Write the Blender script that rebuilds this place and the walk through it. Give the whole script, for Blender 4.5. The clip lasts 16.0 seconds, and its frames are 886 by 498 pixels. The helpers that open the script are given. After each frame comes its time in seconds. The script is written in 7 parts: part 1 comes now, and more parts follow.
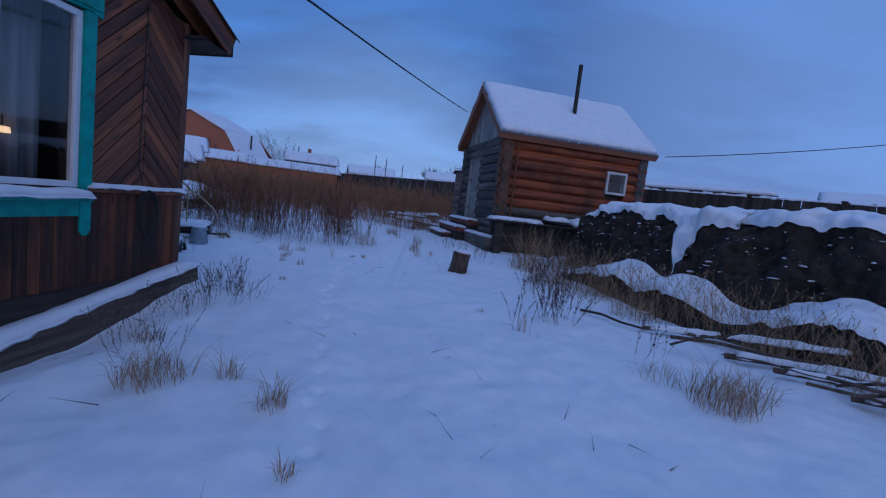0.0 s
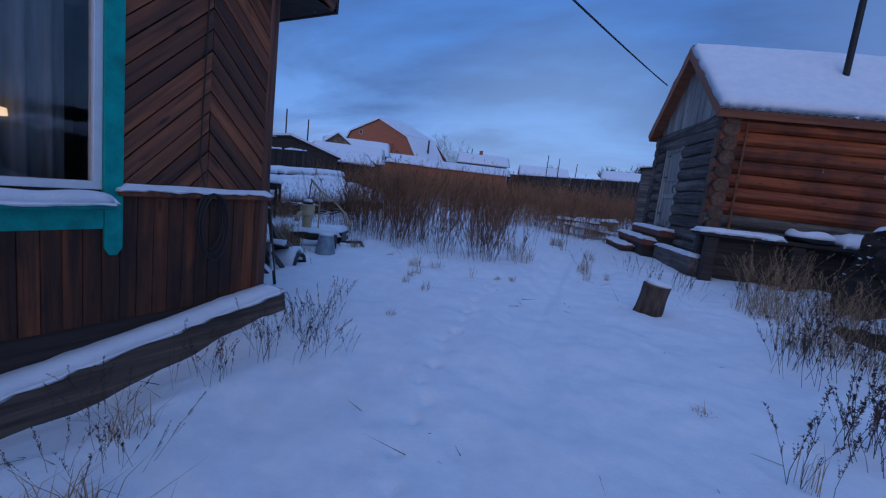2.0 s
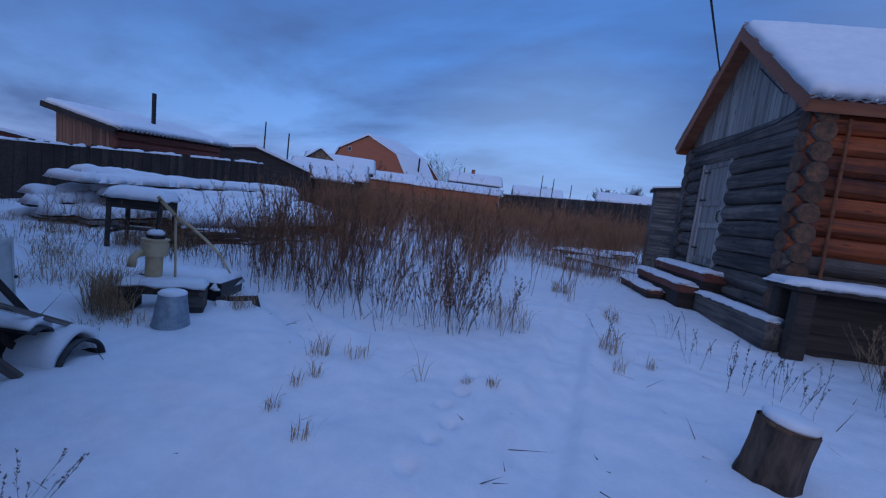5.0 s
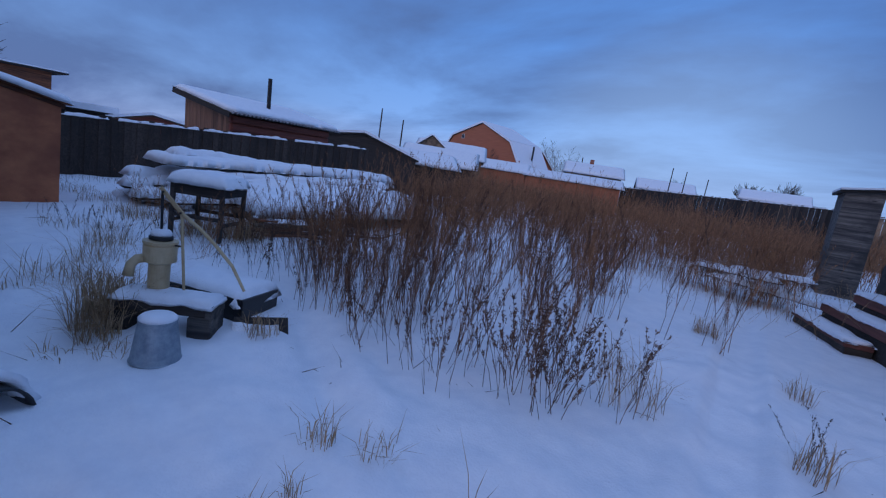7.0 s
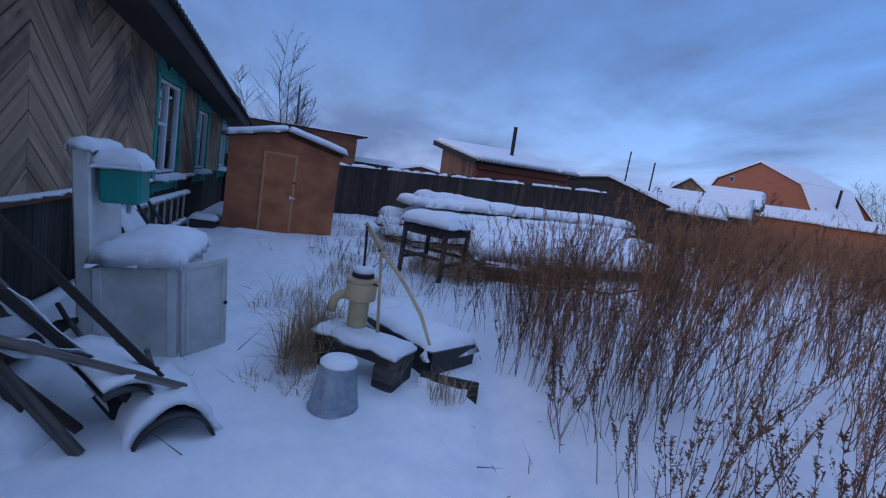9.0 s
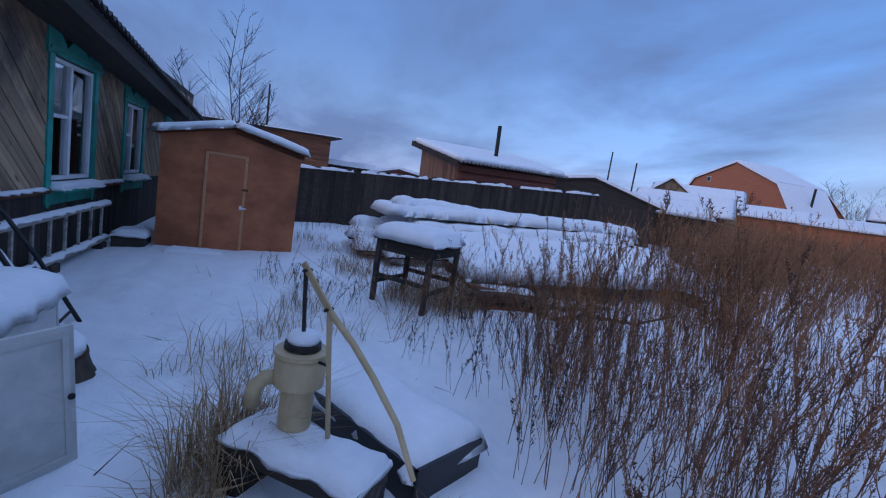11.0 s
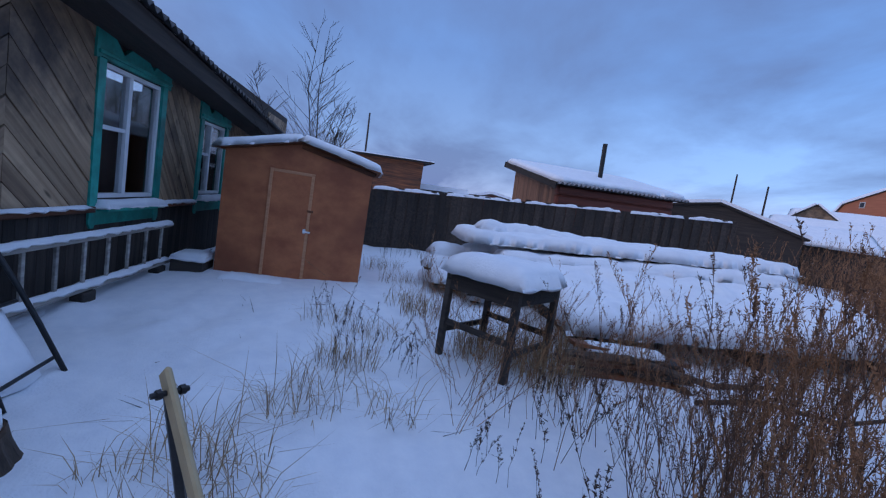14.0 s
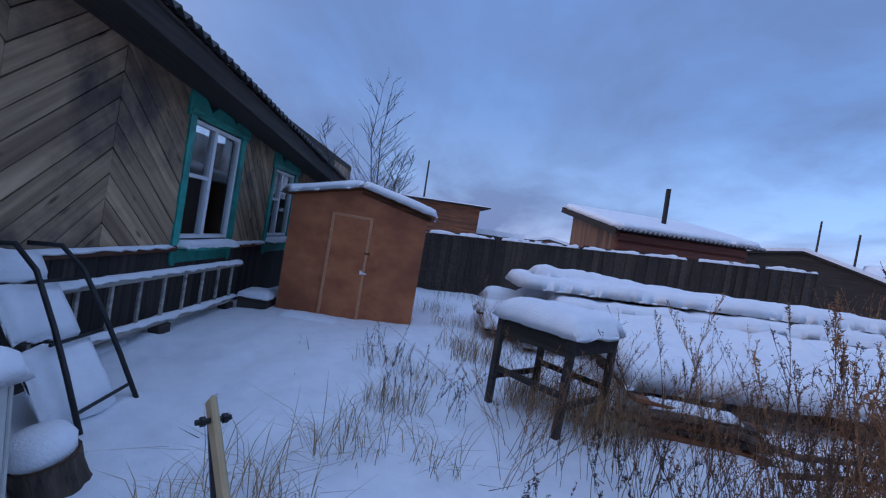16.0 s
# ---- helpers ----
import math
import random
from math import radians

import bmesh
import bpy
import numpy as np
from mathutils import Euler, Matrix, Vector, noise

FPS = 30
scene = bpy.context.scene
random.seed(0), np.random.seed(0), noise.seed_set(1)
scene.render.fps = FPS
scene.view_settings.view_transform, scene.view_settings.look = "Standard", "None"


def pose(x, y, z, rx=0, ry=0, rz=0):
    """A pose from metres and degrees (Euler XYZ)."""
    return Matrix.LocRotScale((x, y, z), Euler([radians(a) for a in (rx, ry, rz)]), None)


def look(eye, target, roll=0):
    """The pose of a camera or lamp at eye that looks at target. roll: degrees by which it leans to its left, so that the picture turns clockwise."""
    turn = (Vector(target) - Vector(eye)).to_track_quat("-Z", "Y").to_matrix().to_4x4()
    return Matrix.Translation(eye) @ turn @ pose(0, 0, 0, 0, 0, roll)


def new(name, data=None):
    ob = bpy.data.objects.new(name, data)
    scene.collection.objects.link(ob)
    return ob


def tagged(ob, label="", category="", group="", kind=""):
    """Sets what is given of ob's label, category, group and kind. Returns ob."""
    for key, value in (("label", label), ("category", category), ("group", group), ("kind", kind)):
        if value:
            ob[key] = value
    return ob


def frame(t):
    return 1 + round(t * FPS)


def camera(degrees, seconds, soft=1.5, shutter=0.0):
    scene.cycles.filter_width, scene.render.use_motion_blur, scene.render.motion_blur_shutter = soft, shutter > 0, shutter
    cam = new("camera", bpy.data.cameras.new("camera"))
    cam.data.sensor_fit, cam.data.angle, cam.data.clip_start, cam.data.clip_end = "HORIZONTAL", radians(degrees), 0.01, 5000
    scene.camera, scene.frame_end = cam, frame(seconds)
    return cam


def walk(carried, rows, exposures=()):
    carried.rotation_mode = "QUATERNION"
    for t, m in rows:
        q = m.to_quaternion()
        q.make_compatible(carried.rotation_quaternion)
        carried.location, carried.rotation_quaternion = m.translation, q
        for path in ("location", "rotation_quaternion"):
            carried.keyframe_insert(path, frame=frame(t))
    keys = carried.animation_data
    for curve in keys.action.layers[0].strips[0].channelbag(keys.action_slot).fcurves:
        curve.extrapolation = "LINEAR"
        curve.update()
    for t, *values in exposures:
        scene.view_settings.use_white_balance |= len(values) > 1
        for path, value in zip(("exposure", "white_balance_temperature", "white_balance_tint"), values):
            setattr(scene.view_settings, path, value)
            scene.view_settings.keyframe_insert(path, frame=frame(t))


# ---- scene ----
cam = camera(90.0, 16.0, 1.2)
PATH = [
    (0, (0.411, 0.246, 1.26), (0.217, 2.227, 1.061), 6.67),
    (0.5, (0.352, 0.869, 1.218), (-0.185, 2.788, 1.046), 6.01),
    (1, (0.268, 1.418, 1.221), (-0.421, 3.282, 0.988), 5.62),
    (1.5, (0.187, 1.95, 1.251), (-0.652, 3.747, 0.992), 6.02),
    (2, (0.042, 2.452, 1.321), (-0.863, 4.213, 1.04), 6.71),
    (2.5, (-0.059, 2.998, 1.347), (-1.027, 4.729, 1.086), 6.45),
    (3, (-0.224, 3.493, 1.37), (-1.04, 5.303, 1.129), 6.28),
    (5.3, (-1.025, 5.581, 1.489), (-1.938, 7.35, 1.294), 7.56),
    (5.5, (-1.123, 5.73, 1.521), (-2.052, 7.488, 1.308), 7.53),
    (6, (-1.233, 6.157, 1.541), (-2.26, 7.855, 1.293), 7.22),
    (6.5, (-1.402, 6.507, 1.577), (-2.521, 8.141, 1.297), 8.10),
    (7, (-1.537, 6.831, 1.599), (-2.817, 8.335, 1.284), 9.47),
    (7.5, (-1.761, 7.107, 1.585), (-3.211, 8.442, 1.245), 10.68),
    (8, (-1.936, 7.286, 1.595), (-3.578, 8.371, 1.243), 11.36),
    (8.5, (-1.995, 7.389, 1.573), (-3.809, 8.169, 1.254), 10.11),
    (8.7, (-2.034, 7.422, 1.554), (-3.899, 8.078, 1.251), 10.24),
    (10.8, (-3.247, 7.767, 1.601), (-5.121, 8.417, 1.349), 7.47),
    (11, (-3.377, 7.813, 1.592), (-5.223, 8.536, 1.325), 9.03),
    (11.5, (-3.777, 7.99, 1.559), (-5.567, 8.834, 1.272), 9.97),
    (12, (-4.024, 8.132, 1.562), (-5.752, 9.092, 1.255), 10.14),
    (12.5, (-4.196, 8.268, 1.558), (-5.906, 9.257, 1.245), 10.17),
    (13, (-4.365, 8.298, 1.557), (-6.141, 9.172, 1.270), 10.73),
    (13.5, (-4.534, 8.271, 1.538), (-6.406, 8.929, 1.279), 10.85),
    (14, (-4.590, 8.275, 1.540), (-6.554, 8.584, 1.322), 9.19),
    (14.5, (-4.600, 8.284, 1.544), (-6.595, 8.293, 1.396), 10.36),
    (15, (-4.571, 8.295, 1.556), (-6.564, 8.152, 1.463), 9.99),
    (15.5, (-4.576, 8.294, 1.550), (-6.572, 8.174, 1.490), 9.78),
    (16, (-4.576, 8.312, 1.541), (-6.575, 8.342, 1.478), 9.82),
]
walk(cam, [(t, look(eye, target, roll)) for t, eye, target, roll in PATH], [(0.0, -0.58, 5230, 10), (2.0, -0.5, 5270, 10), (5.5, -0.42, 5330, 10), (7.0, -0.28, 5680, 10), (8.5, 0.05, 6150, 10), (11.0, 0.15, 6300, 10), (13.0, 0.25, 6390, 10), (16.0, 0.32, 6580, 10)])

# ---- sky and light ----
world = bpy.data.worlds.new("sky")
scene.world = world
world.use_nodes = True
wn, wl = world.node_tree.nodes, world.node_tree.links
SKY_STRENGTH, SUN_STRENGTH = 1.0, 0.3


def sky_nodes():
    back = wn["Background"]
    co = wn.new("ShaderNodeTexCoord")
    sep = wn.new("ShaderNodeSeparateXYZ")
    wl.new(co.outputs["Generated"], sep.inputs[0])
    up = wn.new("ShaderNodeValToRGB")
    e = up.color_ramp.elements
    e[0].position, e[0].color = 0.0, (0.58, 0.68, 0.95, 1)
    e[1].position, e[1].color = 0.75, (0.11, 0.24, 0.58, 1)
    m = up.color_ramp.elements.new(0.045)
    m.color = (0.43, 0.60, 0.97, 1)
    m = up.color_ramp.elements.new(0.11)
    m.color = (0.27, 0.48, 0.92, 1)
    m = up.color_ramp.elements.new(0.30)
    m.color = (0.145, 0.325, 0.76, 1)
    wl.new(sep.outputs["Z"], up.inputs[0])
    # flat layered clouds: direction projected on a ceiling
    div = wn.new("ShaderNodeMath")
    div.operation = "ADD"
    div.inputs[1].default_value = 0.20
    ab = wn.new("ShaderNodeMath")
    ab.operation = "ABSOLUTE"
    wl.new(sep.outputs["Z"], ab.inputs[0])
    wl.new(ab.outputs[0], div.inputs[0])
    pr = wn.new("ShaderNodeVectorMath")
    pr.operation = "DIVIDE"
    cmb = wn.new("ShaderNodeCombineXYZ")
    for k in range(3):
        wl.new(div.outputs[0], cmb.inputs[k])
    wl.new(co.outputs["Generated"], pr.inputs[0])
    wl.new(cmb.outputs[0], pr.inputs[1])
    mp = wn.new("ShaderNodeMapping")
    mp.inputs["Scale"].default_value = (0.55, 0.95, 0.3)
    mp.inputs["Rotation"].default_value = (0, 0, 0.9)
    mp.inputs["Location"].default_value = (3.1, 1.4, 0)
    wl.new(pr.outputs[0], mp.inputs[0])
    nz = wn.new("ShaderNodeTexNoise")
    nz.inputs["Scale"].default_value, nz.inputs["Detail"].default_value = 1.05, 9
    nz.inputs["Roughness"].default_value = 0.57
    nz.inputs["Distortion"].default_value = 0.3
    wl.new(mp.outputs[0], nz.inputs["Vector"])
    cr = wn.new("ShaderNodeValToRGB")
    c = cr.color_ramp.elements
    c[0].position, c[0].color = 0.39, (0, 0, 0, 1)
    c[1].position, c[1].color = 0.60, (1, 1, 1, 1)
    wl.new(nz.outputs["Fac"], cr.inputs[0])
    cloud = wn.new("ShaderNodeMix")
    cloud.data_type = "RGBA"
    cloud.inputs[7].default_value = (0.105, 0.185, 0.42, 1)
    cf = wn.new("ShaderNodeMath")
    cf.operation = "MULTIPLY"
    cf.inputs[1].default_value = 0.96
    wl.new(cr.outputs[0], cf.inputs[0])
    wl.new(cf.outputs[0], cloud.inputs[0])
    wl.new(up.outputs[0], cloud.inputs[6])
    def toward(v, lo, colour, amount, source):
        dt = wn.new("ShaderNodeVectorMath")
        dt.operation = "DOT_PRODUCT"
        dt.inputs[1].default_value = Vector(v).normalized()
        wl.new(co.outputs["Generated"], dt.inputs[0])
        rg = wn.new("ShaderNodeMapRange")
        rg.interpolation_type = "SMOOTHSTEP"
        rg.inputs["From Min"].default_value, rg.inputs["From Max"].default_value = lo, 1.0
        rg.inputs["To Max"].default_value = amount
        wl.new(dt.outputs["Value"], rg.inputs[0])
        mx = wn.new("ShaderNodeMix")
        mx.data_type = "RGBA"
        mx.inputs[7].default_value = colour
        wl.new(rg.outputs[0], mx.inputs[0])
        wl.new(source, mx.inputs[6])
        return mx.outputs[2]

    sky = toward((-0.97, -0.15, 0.18), 0.60, (0.115, 0.185, 0.40, 1), 0.55, cloud.outputs[2])
    sky = toward((0.62, 0.78, 0.20), 0.78, (0.33, 0.47, 0.82, 1), 0.55, sky)
    sky = toward((-0.25, 1.0, -0.04), 0.90, (0.46, 0.66, 1.0, 1), 0.5, sky)
    # the dawn glow on the side that the walk comes from
    dot = wn.new("ShaderNodeVectorMath")
    dot.operation = "DOT_PRODUCT"
    dot.inputs[1].default_value = Vector((0.25, -0.95, 0.25)).normalized()
    wl.new(co.outputs["Generated"], dot.inputs[0])
    gl = wn.new("ShaderNodeMapRange")
    gl.inputs["From Min"].default_value, gl.inputs["From Max"].default_value = 0.1, 1.0
    gl.interpolation_type = "SMOOTHSTEP"
    wl.new(dot.outputs["Value"], gl.inputs[0])
    glow = wn.new("ShaderNodeMix")
    glow.data_type = "RGBA"
    glow.inputs[7].default_value = (0.40, 0.46, 0.68, 1)
    wl.new(gl.outputs[0], glow.inputs[0])
    wl.new(sky, glow.inputs[6])
    ns = wn.new("ShaderNodeTexSky")
    ns.sky_type, ns.sun_disc = "NISHITA", False
    ns.sun_elevation, ns.sun_rotation = radians(2.0), radians(145)
    ad = wn.new("ShaderNodeMix")
    ad.data_type, ad.blend_type = "RGBA", "ADD"
    ad.inputs[0].default_value = 0.02
    # sky brightened overhead, above the view, added to lift the light on the ground
    zen = wn.new("ShaderNodeMapRange")
    zen.interpolation_type = "SMOOTHSTEP"
    zen.inputs["From Min"].default_value, zen.inputs["From Max"].default_value = 0.50, 0.95
    wl.new(sep.outputs["Z"], zen.inputs[0])
    high = wn.new("ShaderNodeMix")
    high.data_type = "RGBA"
    high.inputs[7].default_value = (0.33, 0.475, 0.86, 1)
    wl.new(zen.outputs[0], high.inputs[0])
    wl.new(glow.outputs[2], high.inputs[6])
    wl.new(high.outputs[2], ad.inputs[6])
    wl.new(ns.outputs[0], ad.inputs[7])
    wl.new(ad.outputs[2], back.inputs["Color"])
    back.inputs["Strength"].default_value = SKY_STRENGTH


sky_nodes()
sun = new("sun", bpy.data.lights.new("sun", "SUN"))
sun.data.energy, sun.data.angle, sun.data.color = SUN_STRENGTH, radians(35), (1.0, 0.72, 0.62)
sun.matrix_world = look((3, -12, 5), (0, 0, 0))


# ---- materials ----
def mat(name, a, b, rough=0.8, metal=0.0, stretch=(1, 1, 1), scale=6.0, bump=0.25, fine=40.0, wear=None, vary=0.25, lo=0.35, hi=0.65, per_object=True, knots=False, tone=1.0, mould=None):
    """Two colours mixed by a noise in object space, a stain of a third one, fine relief."""
    m = bpy.data.materials.new(name)
    m.use_nodes = True
    n, l = m.node_tree.nodes, m.node_tree.links
    bs = n["Principled BSDF"]
    co = n.new("ShaderNodeTexCoord")
    info = n.new("ShaderNodeObjectInfo")
    mul = n.new("ShaderNodeVectorMath")
    mul.operation = "MULTIPLY_ADD"
    mul.inputs[1].default_value = stretch
    off = n.new("ShaderNodeVectorMath")
    off.operation = "SCALE"
    off.inputs[0].default_value = (31.0, 57.0, 83.0)
    l.new(info.outputs["Random"], off.inputs["Scale"])
    l.new(co.outputs["Object"], mul.inputs[0])
    l.new(off.outputs[0], mul.inputs[2])
    big = n.new("ShaderNodeTexNoise")
    big.inputs["Scale"].default_value, big.inputs["Detail"].default_value = scale, 6
    big.inputs["Roughness"].default_value = 0.65
    l.new(mul.outputs[0], big.inputs["Vector"])
    r = n.new("ShaderNodeMapRange")
    r.inputs["From Min"].default_value, r.inputs["From Max"].default_value = lo, hi
    l.new(big.outputs["Fac"], r.inputs[0])
    mix = n.new("ShaderNodeMix")
    mix.data_type = "RGBA"
    mix.inputs[6].default_value, mix.inputs[7].default_value = (*a, 1), (*b, 1)
    l.new(r.outputs[0], mix.inputs[0])
    col = mix.outputs[2]
    if wear:
        st = n.new("ShaderNodeTexNoise")
        st.inputs["Scale"].default_value, st.inputs["Detail"].default_value = scale * 0.35, 5
        l.new(mul.outputs[0], st.inputs["Vector"])
        sr = n.new("ShaderNodeMapRange")
        sr.inputs["From Min"].default_value, sr.inputs["From Max"].default_value = 0.5, 0.72
        l.new(st.outputs["Fac"], sr.inputs[0])
        m2 = n.new("ShaderNodeMix")
        m2.data_type = "RGBA"
        m2.inputs[7].default_value = (*wear, 1)
        l.new(sr.outputs[0], m2.inputs[0])
        l.new(col, m2.inputs[6])
        col = m2.outputs[2]
    if mould:
        pg = n.new("ShaderNodeNewGeometry")
        pn = n.new("ShaderNodeTexNoise")
        pn.inputs["Scale"].default_value, pn.inputs["Detail"].default_value = 1.05, 7
        pn.inputs["Roughness"].default_value = 0.62
        l.new(pg.outputs["Position"], pn.inputs["Vector"])
        pr = n.new("ShaderNodeMapRange")
        pr.inputs["From Min"].default_value, pr.inputs["From Max"].default_value = 0.47, 0.66
        pr.inputs["To Max"].default_value = 0.88
        l.new(pn.outputs["Fac"], pr.inputs[0])
        m4 = n.new("ShaderNodeMix")
        m4.data_type = "RGBA"
        m4.inputs[7].default_value = (*mould, 1)
        l.new(pr.outputs[0], m4.inputs[0])
        l.new(col, m4.inputs[6])
        col = m4.outputs[2]
    if knots:
        vo = n.new("ShaderNodeTexVoronoi")
        vo.inputs["Scale"].default_value = 1.0
        kv = n.new("ShaderNodeVectorMath")
        kv.operation = "MULTIPLY"
        kv.inputs[1].default_value = (6.0, 1.15, 1.15)
        l.new(mul.outputs[0], kv.inputs[0])
        l.new(kv.outputs[0], vo.inputs["Vector"])
        kr = n.new("ShaderNodeMapRange")
        kr.inputs["From Min"].default_value, kr.inputs["From Max"].default_value = 0.06, 0.17
        kr.inputs["To Min"].default_value, kr.inputs["To Max"].default_value = 0.85, 0.0
        l.new(vo.outputs["Distance"], kr.inputs[0])
        m3 = n.new("ShaderNodeMix")
        m3.data_type = "RGBA"
        m3.inputs[7].default_value = (a[0] * 0.25, a[1] * 0.25, a[2] * 0.25, 1)
        l.new(kr.outputs[0], m3.inputs[0])
        l.new(col, m3.inputs[6])
        col = m3.outputs[2]
    hs = n.new("ShaderNodeHueSaturation")
    vr = n.new("ShaderNodeMapRange")
    vr.inputs["To Min"].default_value, vr.inputs["To Max"].default_value = 1 - vary, 1 + vary
    if per_object:
        l.new(info.outputs["Random"], vr.inputs[0])
    else:
        geo = n.new("ShaderNodeNewGeometry")
        l.new(geo.outputs["Random Per Island"], vr.inputs[0])
    l.new(vr.outputs[0], hs.inputs["Value"])
    hs.inputs["Saturation"].default_value = tone
    l.new(col, hs.inputs["Color"])
    l.new(hs.outputs[0], bs.inputs["Base Color"])
    fn = n.new("ShaderNodeTexNoise")
    fn.inputs["Scale"].default_value, fn.inputs["Detail"].default_value = fine, 4
    l.new(mul.outputs[0], fn.inputs["Vector"])
    ad = n.new("ShaderNodeMath")
    ad.operation = "ADD"
    l.new(fn.outputs["Fac"], ad.inputs[0])
    l.new(big.outputs["Fac"], ad.inputs[1])
    bp = n.new("ShaderNodeBump")
    bp.inputs["Strength"].default_value, bp.inputs["Distance"].default_value = bump, 0.01
    l.new(ad.outputs[0], bp.inputs["Height"])
    l.new(bp.outputs[0], bs.inputs["Normal"])
    rr = n.new("ShaderNodeMapRange")
    rr.inputs["To Min"].default_value, rr.inputs["To Max"].default_value = max(rough - 0.12, 0.03), min(rough + 0.12, 1)
    l.new(big.outputs["Fac"], rr.inputs[0])
    l.new(rr.outputs[0], bs.inputs["Roughness"])
    bs.inputs["Metallic"].default_value = metal
    return m


GRAIN = (0.35, 7, 7)
SNOW = mat("snow", (0.79, 0.81, 0.85), (0.88, 0.89, 0.91), 0.75, scale=5, bump=0.5, fine=60, vary=0.02)
BOARD_BROWN = mat("brown_boards", (0.055, 0.020, 0.010), (0.34, 0.122, 0.050), 0.55, stretch=GRAIN, scale=2.6, wear=(0.040, 0.016, 0.009), vary=0.45, lo=0.34, hi=0.74, tone=1.05, bump=0.5, knots=True)
BOARD_LOW = mat("lower_boards", (0.034, 0.012, 0.006), (0.25, 0.082, 0.028), 0.72, stretch=GRAIN, scale=2.6, wear=(0.016, 0.007, 0.005), vary=0.42, lo=0.36, hi=0.78, tone=1.05, bump=0.5, knots=True, mould=(0.010, 0.0055, 0.004))
PLINTH_WOOD = mat("plinth_boards", (0.045, 0.034, 0.026), (0.15, 0.112, 0.082), 0.9, stretch=(7, 0.35, 7), scale=2.5, vary=0.2, bump=0.5, mould=(0.035, 0.028, 0.022))
BOARD_GREY = mat("weathered_boards", (0.24, 0.175, 0.125), (0.50, 0.385, 0.285), 0.85, stretch=GRAIN, scale=2.4, wear=(0.15, 0.105, 0.078), vary=0.24, lo=0.30, hi=0.75, tone=1.3, bump=0.4, knots=True, mould=(0.050, 0.042, 0.040))
FENCE_WOOD = mat("old_fence_boards", (0.022, 0.016, 0.0125), (0.095, 0.068, 0.052), 0.9, stretch=(7, 7, 0.35), scale=3, vary=0.35, lo=0.3, hi=0.75, bump=0.5, mould=(0.03, 0.024, 0.02))
BOARD_DARK = mat("dark_boards", (0.017, 0.0135, 0.0115), (0.072, 0.056, 0.046), 0.9, stretch=GRAIN, scale=3, vary=0.45, lo=0.3, hi=0.75, bump=0.5)
LOG_ORANGE = mat("tinted_logs", (0.080, 0.021, 0.010), (0.43, 0.122, 0.042), 0.6, stretch=GRAIN, scale=2.6, wear=(0.060, 0.018, 0.009), vary=0.35, lo=0.30, hi=0.70, tone=1.05, bump=0.55, knots=True, mould=(0.060, 0.020, 0.012))
LOG_GREY = mat("grey_logs", (0.040, 0.036, 0.034), (0.20, 0.172, 0.148), 0.85, tone=1.1, bump=0.55, stretch=GRAIN, scale=2.8, wear=(0.035, 0.03, 0.03), vary=0.3, knots=True, mould=(0.030, 0.027, 0.026))
LOG_END = mat("log_ends", (0.05, 0.032, 0.022), (0.16, 0.085, 0.045), 0.85, scale=12, vary=0.35)
WOOD_PALE = mat("pale_boards", (0.24, 0.22, 0.20), (0.42, 0.385, 0.34), 0.85, stretch=GRAIN, scale=3, wear=(0.13, 0.115, 0.10), vary=0.22, knots=True)
GRAIN_UP = (7, 7, 0.35)
PALE_UP = mat("pale_upright_boards", (0.20, 0.18, 0.165), (0.42, 0.385, 0.34), 0.85, stretch=GRAIN_UP, scale=3, wear=(0.12, 0.105, 0.095), vary=0.25)
BROWN_UP = mat("brown_upright_boards", (0.055, 0.022, 0.013), (0.18, 0.078, 0.040), 0.6, stretch=GRAIN_UP, scale=3, wear=(0.03, 0.014, 0.01), vary=0.2)
STEP_WOOD = mat("red_step_boards", (0.10, 0.03, 0.022), (0.20, 0.068, 0.045), 0.7, stretch=(7, 0.35, 7), scale=3, vary=0.2)
BARGE = mat("barge_boards", (0.20, 0.07, 0.035), (0.32, 0.13, 0.06), 0.65, stretch=GRAIN, scale=3, vary=0.15)
PLYWOOD = mat("tinted_plywood", (0.34, 0.095, 0.034), (0.56, 0.185, 0.068), 0.55, stretch=(1.2, 3, 1.6), scale=2.0, wear=(0.24, 0.066, 0.026), bump=0.15, vary=0.08)
PLY_TRIM = mat("shed_door_trim", (0.50, 0.22, 0.10), (0.62, 0.30, 0.15), 0.55, stretch=GRAIN, scale=4, vary=0.1)
TEAL = mat("teal_paint", (0.014, 0.23, 0.19), (0.03, 0.37, 0.30), 0.5, scale=7, wear=(0.012, 0.13, 0.105), bump=0.2, vary=0.1)
TEAL_PLASTIC = mat("teal_plastic", (0.01, 0.24, 0.20), (0.015, 0.29, 0.24), 0.35, scale=3, bump=0.05, vary=0.03)
WHITE_PVC = mat("white_plastic", (0.66, 0.67, 0.68), (0.76, 0.77, 0.78), 0.35, scale=5, bump=0.05, vary=0.04)
WHITE_PAINT = mat("old_white_paint", (0.50, 0.50, 0.47), (0.64, 0.63, 0.60), 0.5, scale=5, wear=(0.34, 0.32, 0.28), bump=0.1, vary=0.08)
CURTAIN = mat("lace_curtain", (0.20, 0.20, 0.20), (0.30, 0.30, 0.30), 0.9, stretch=(4, 4, 0.4), scale=4, bump=0.2, vary=0.05)
# interior colour with the dimness of unlit rooms painted in
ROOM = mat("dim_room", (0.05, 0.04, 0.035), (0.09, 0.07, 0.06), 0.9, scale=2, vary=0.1)
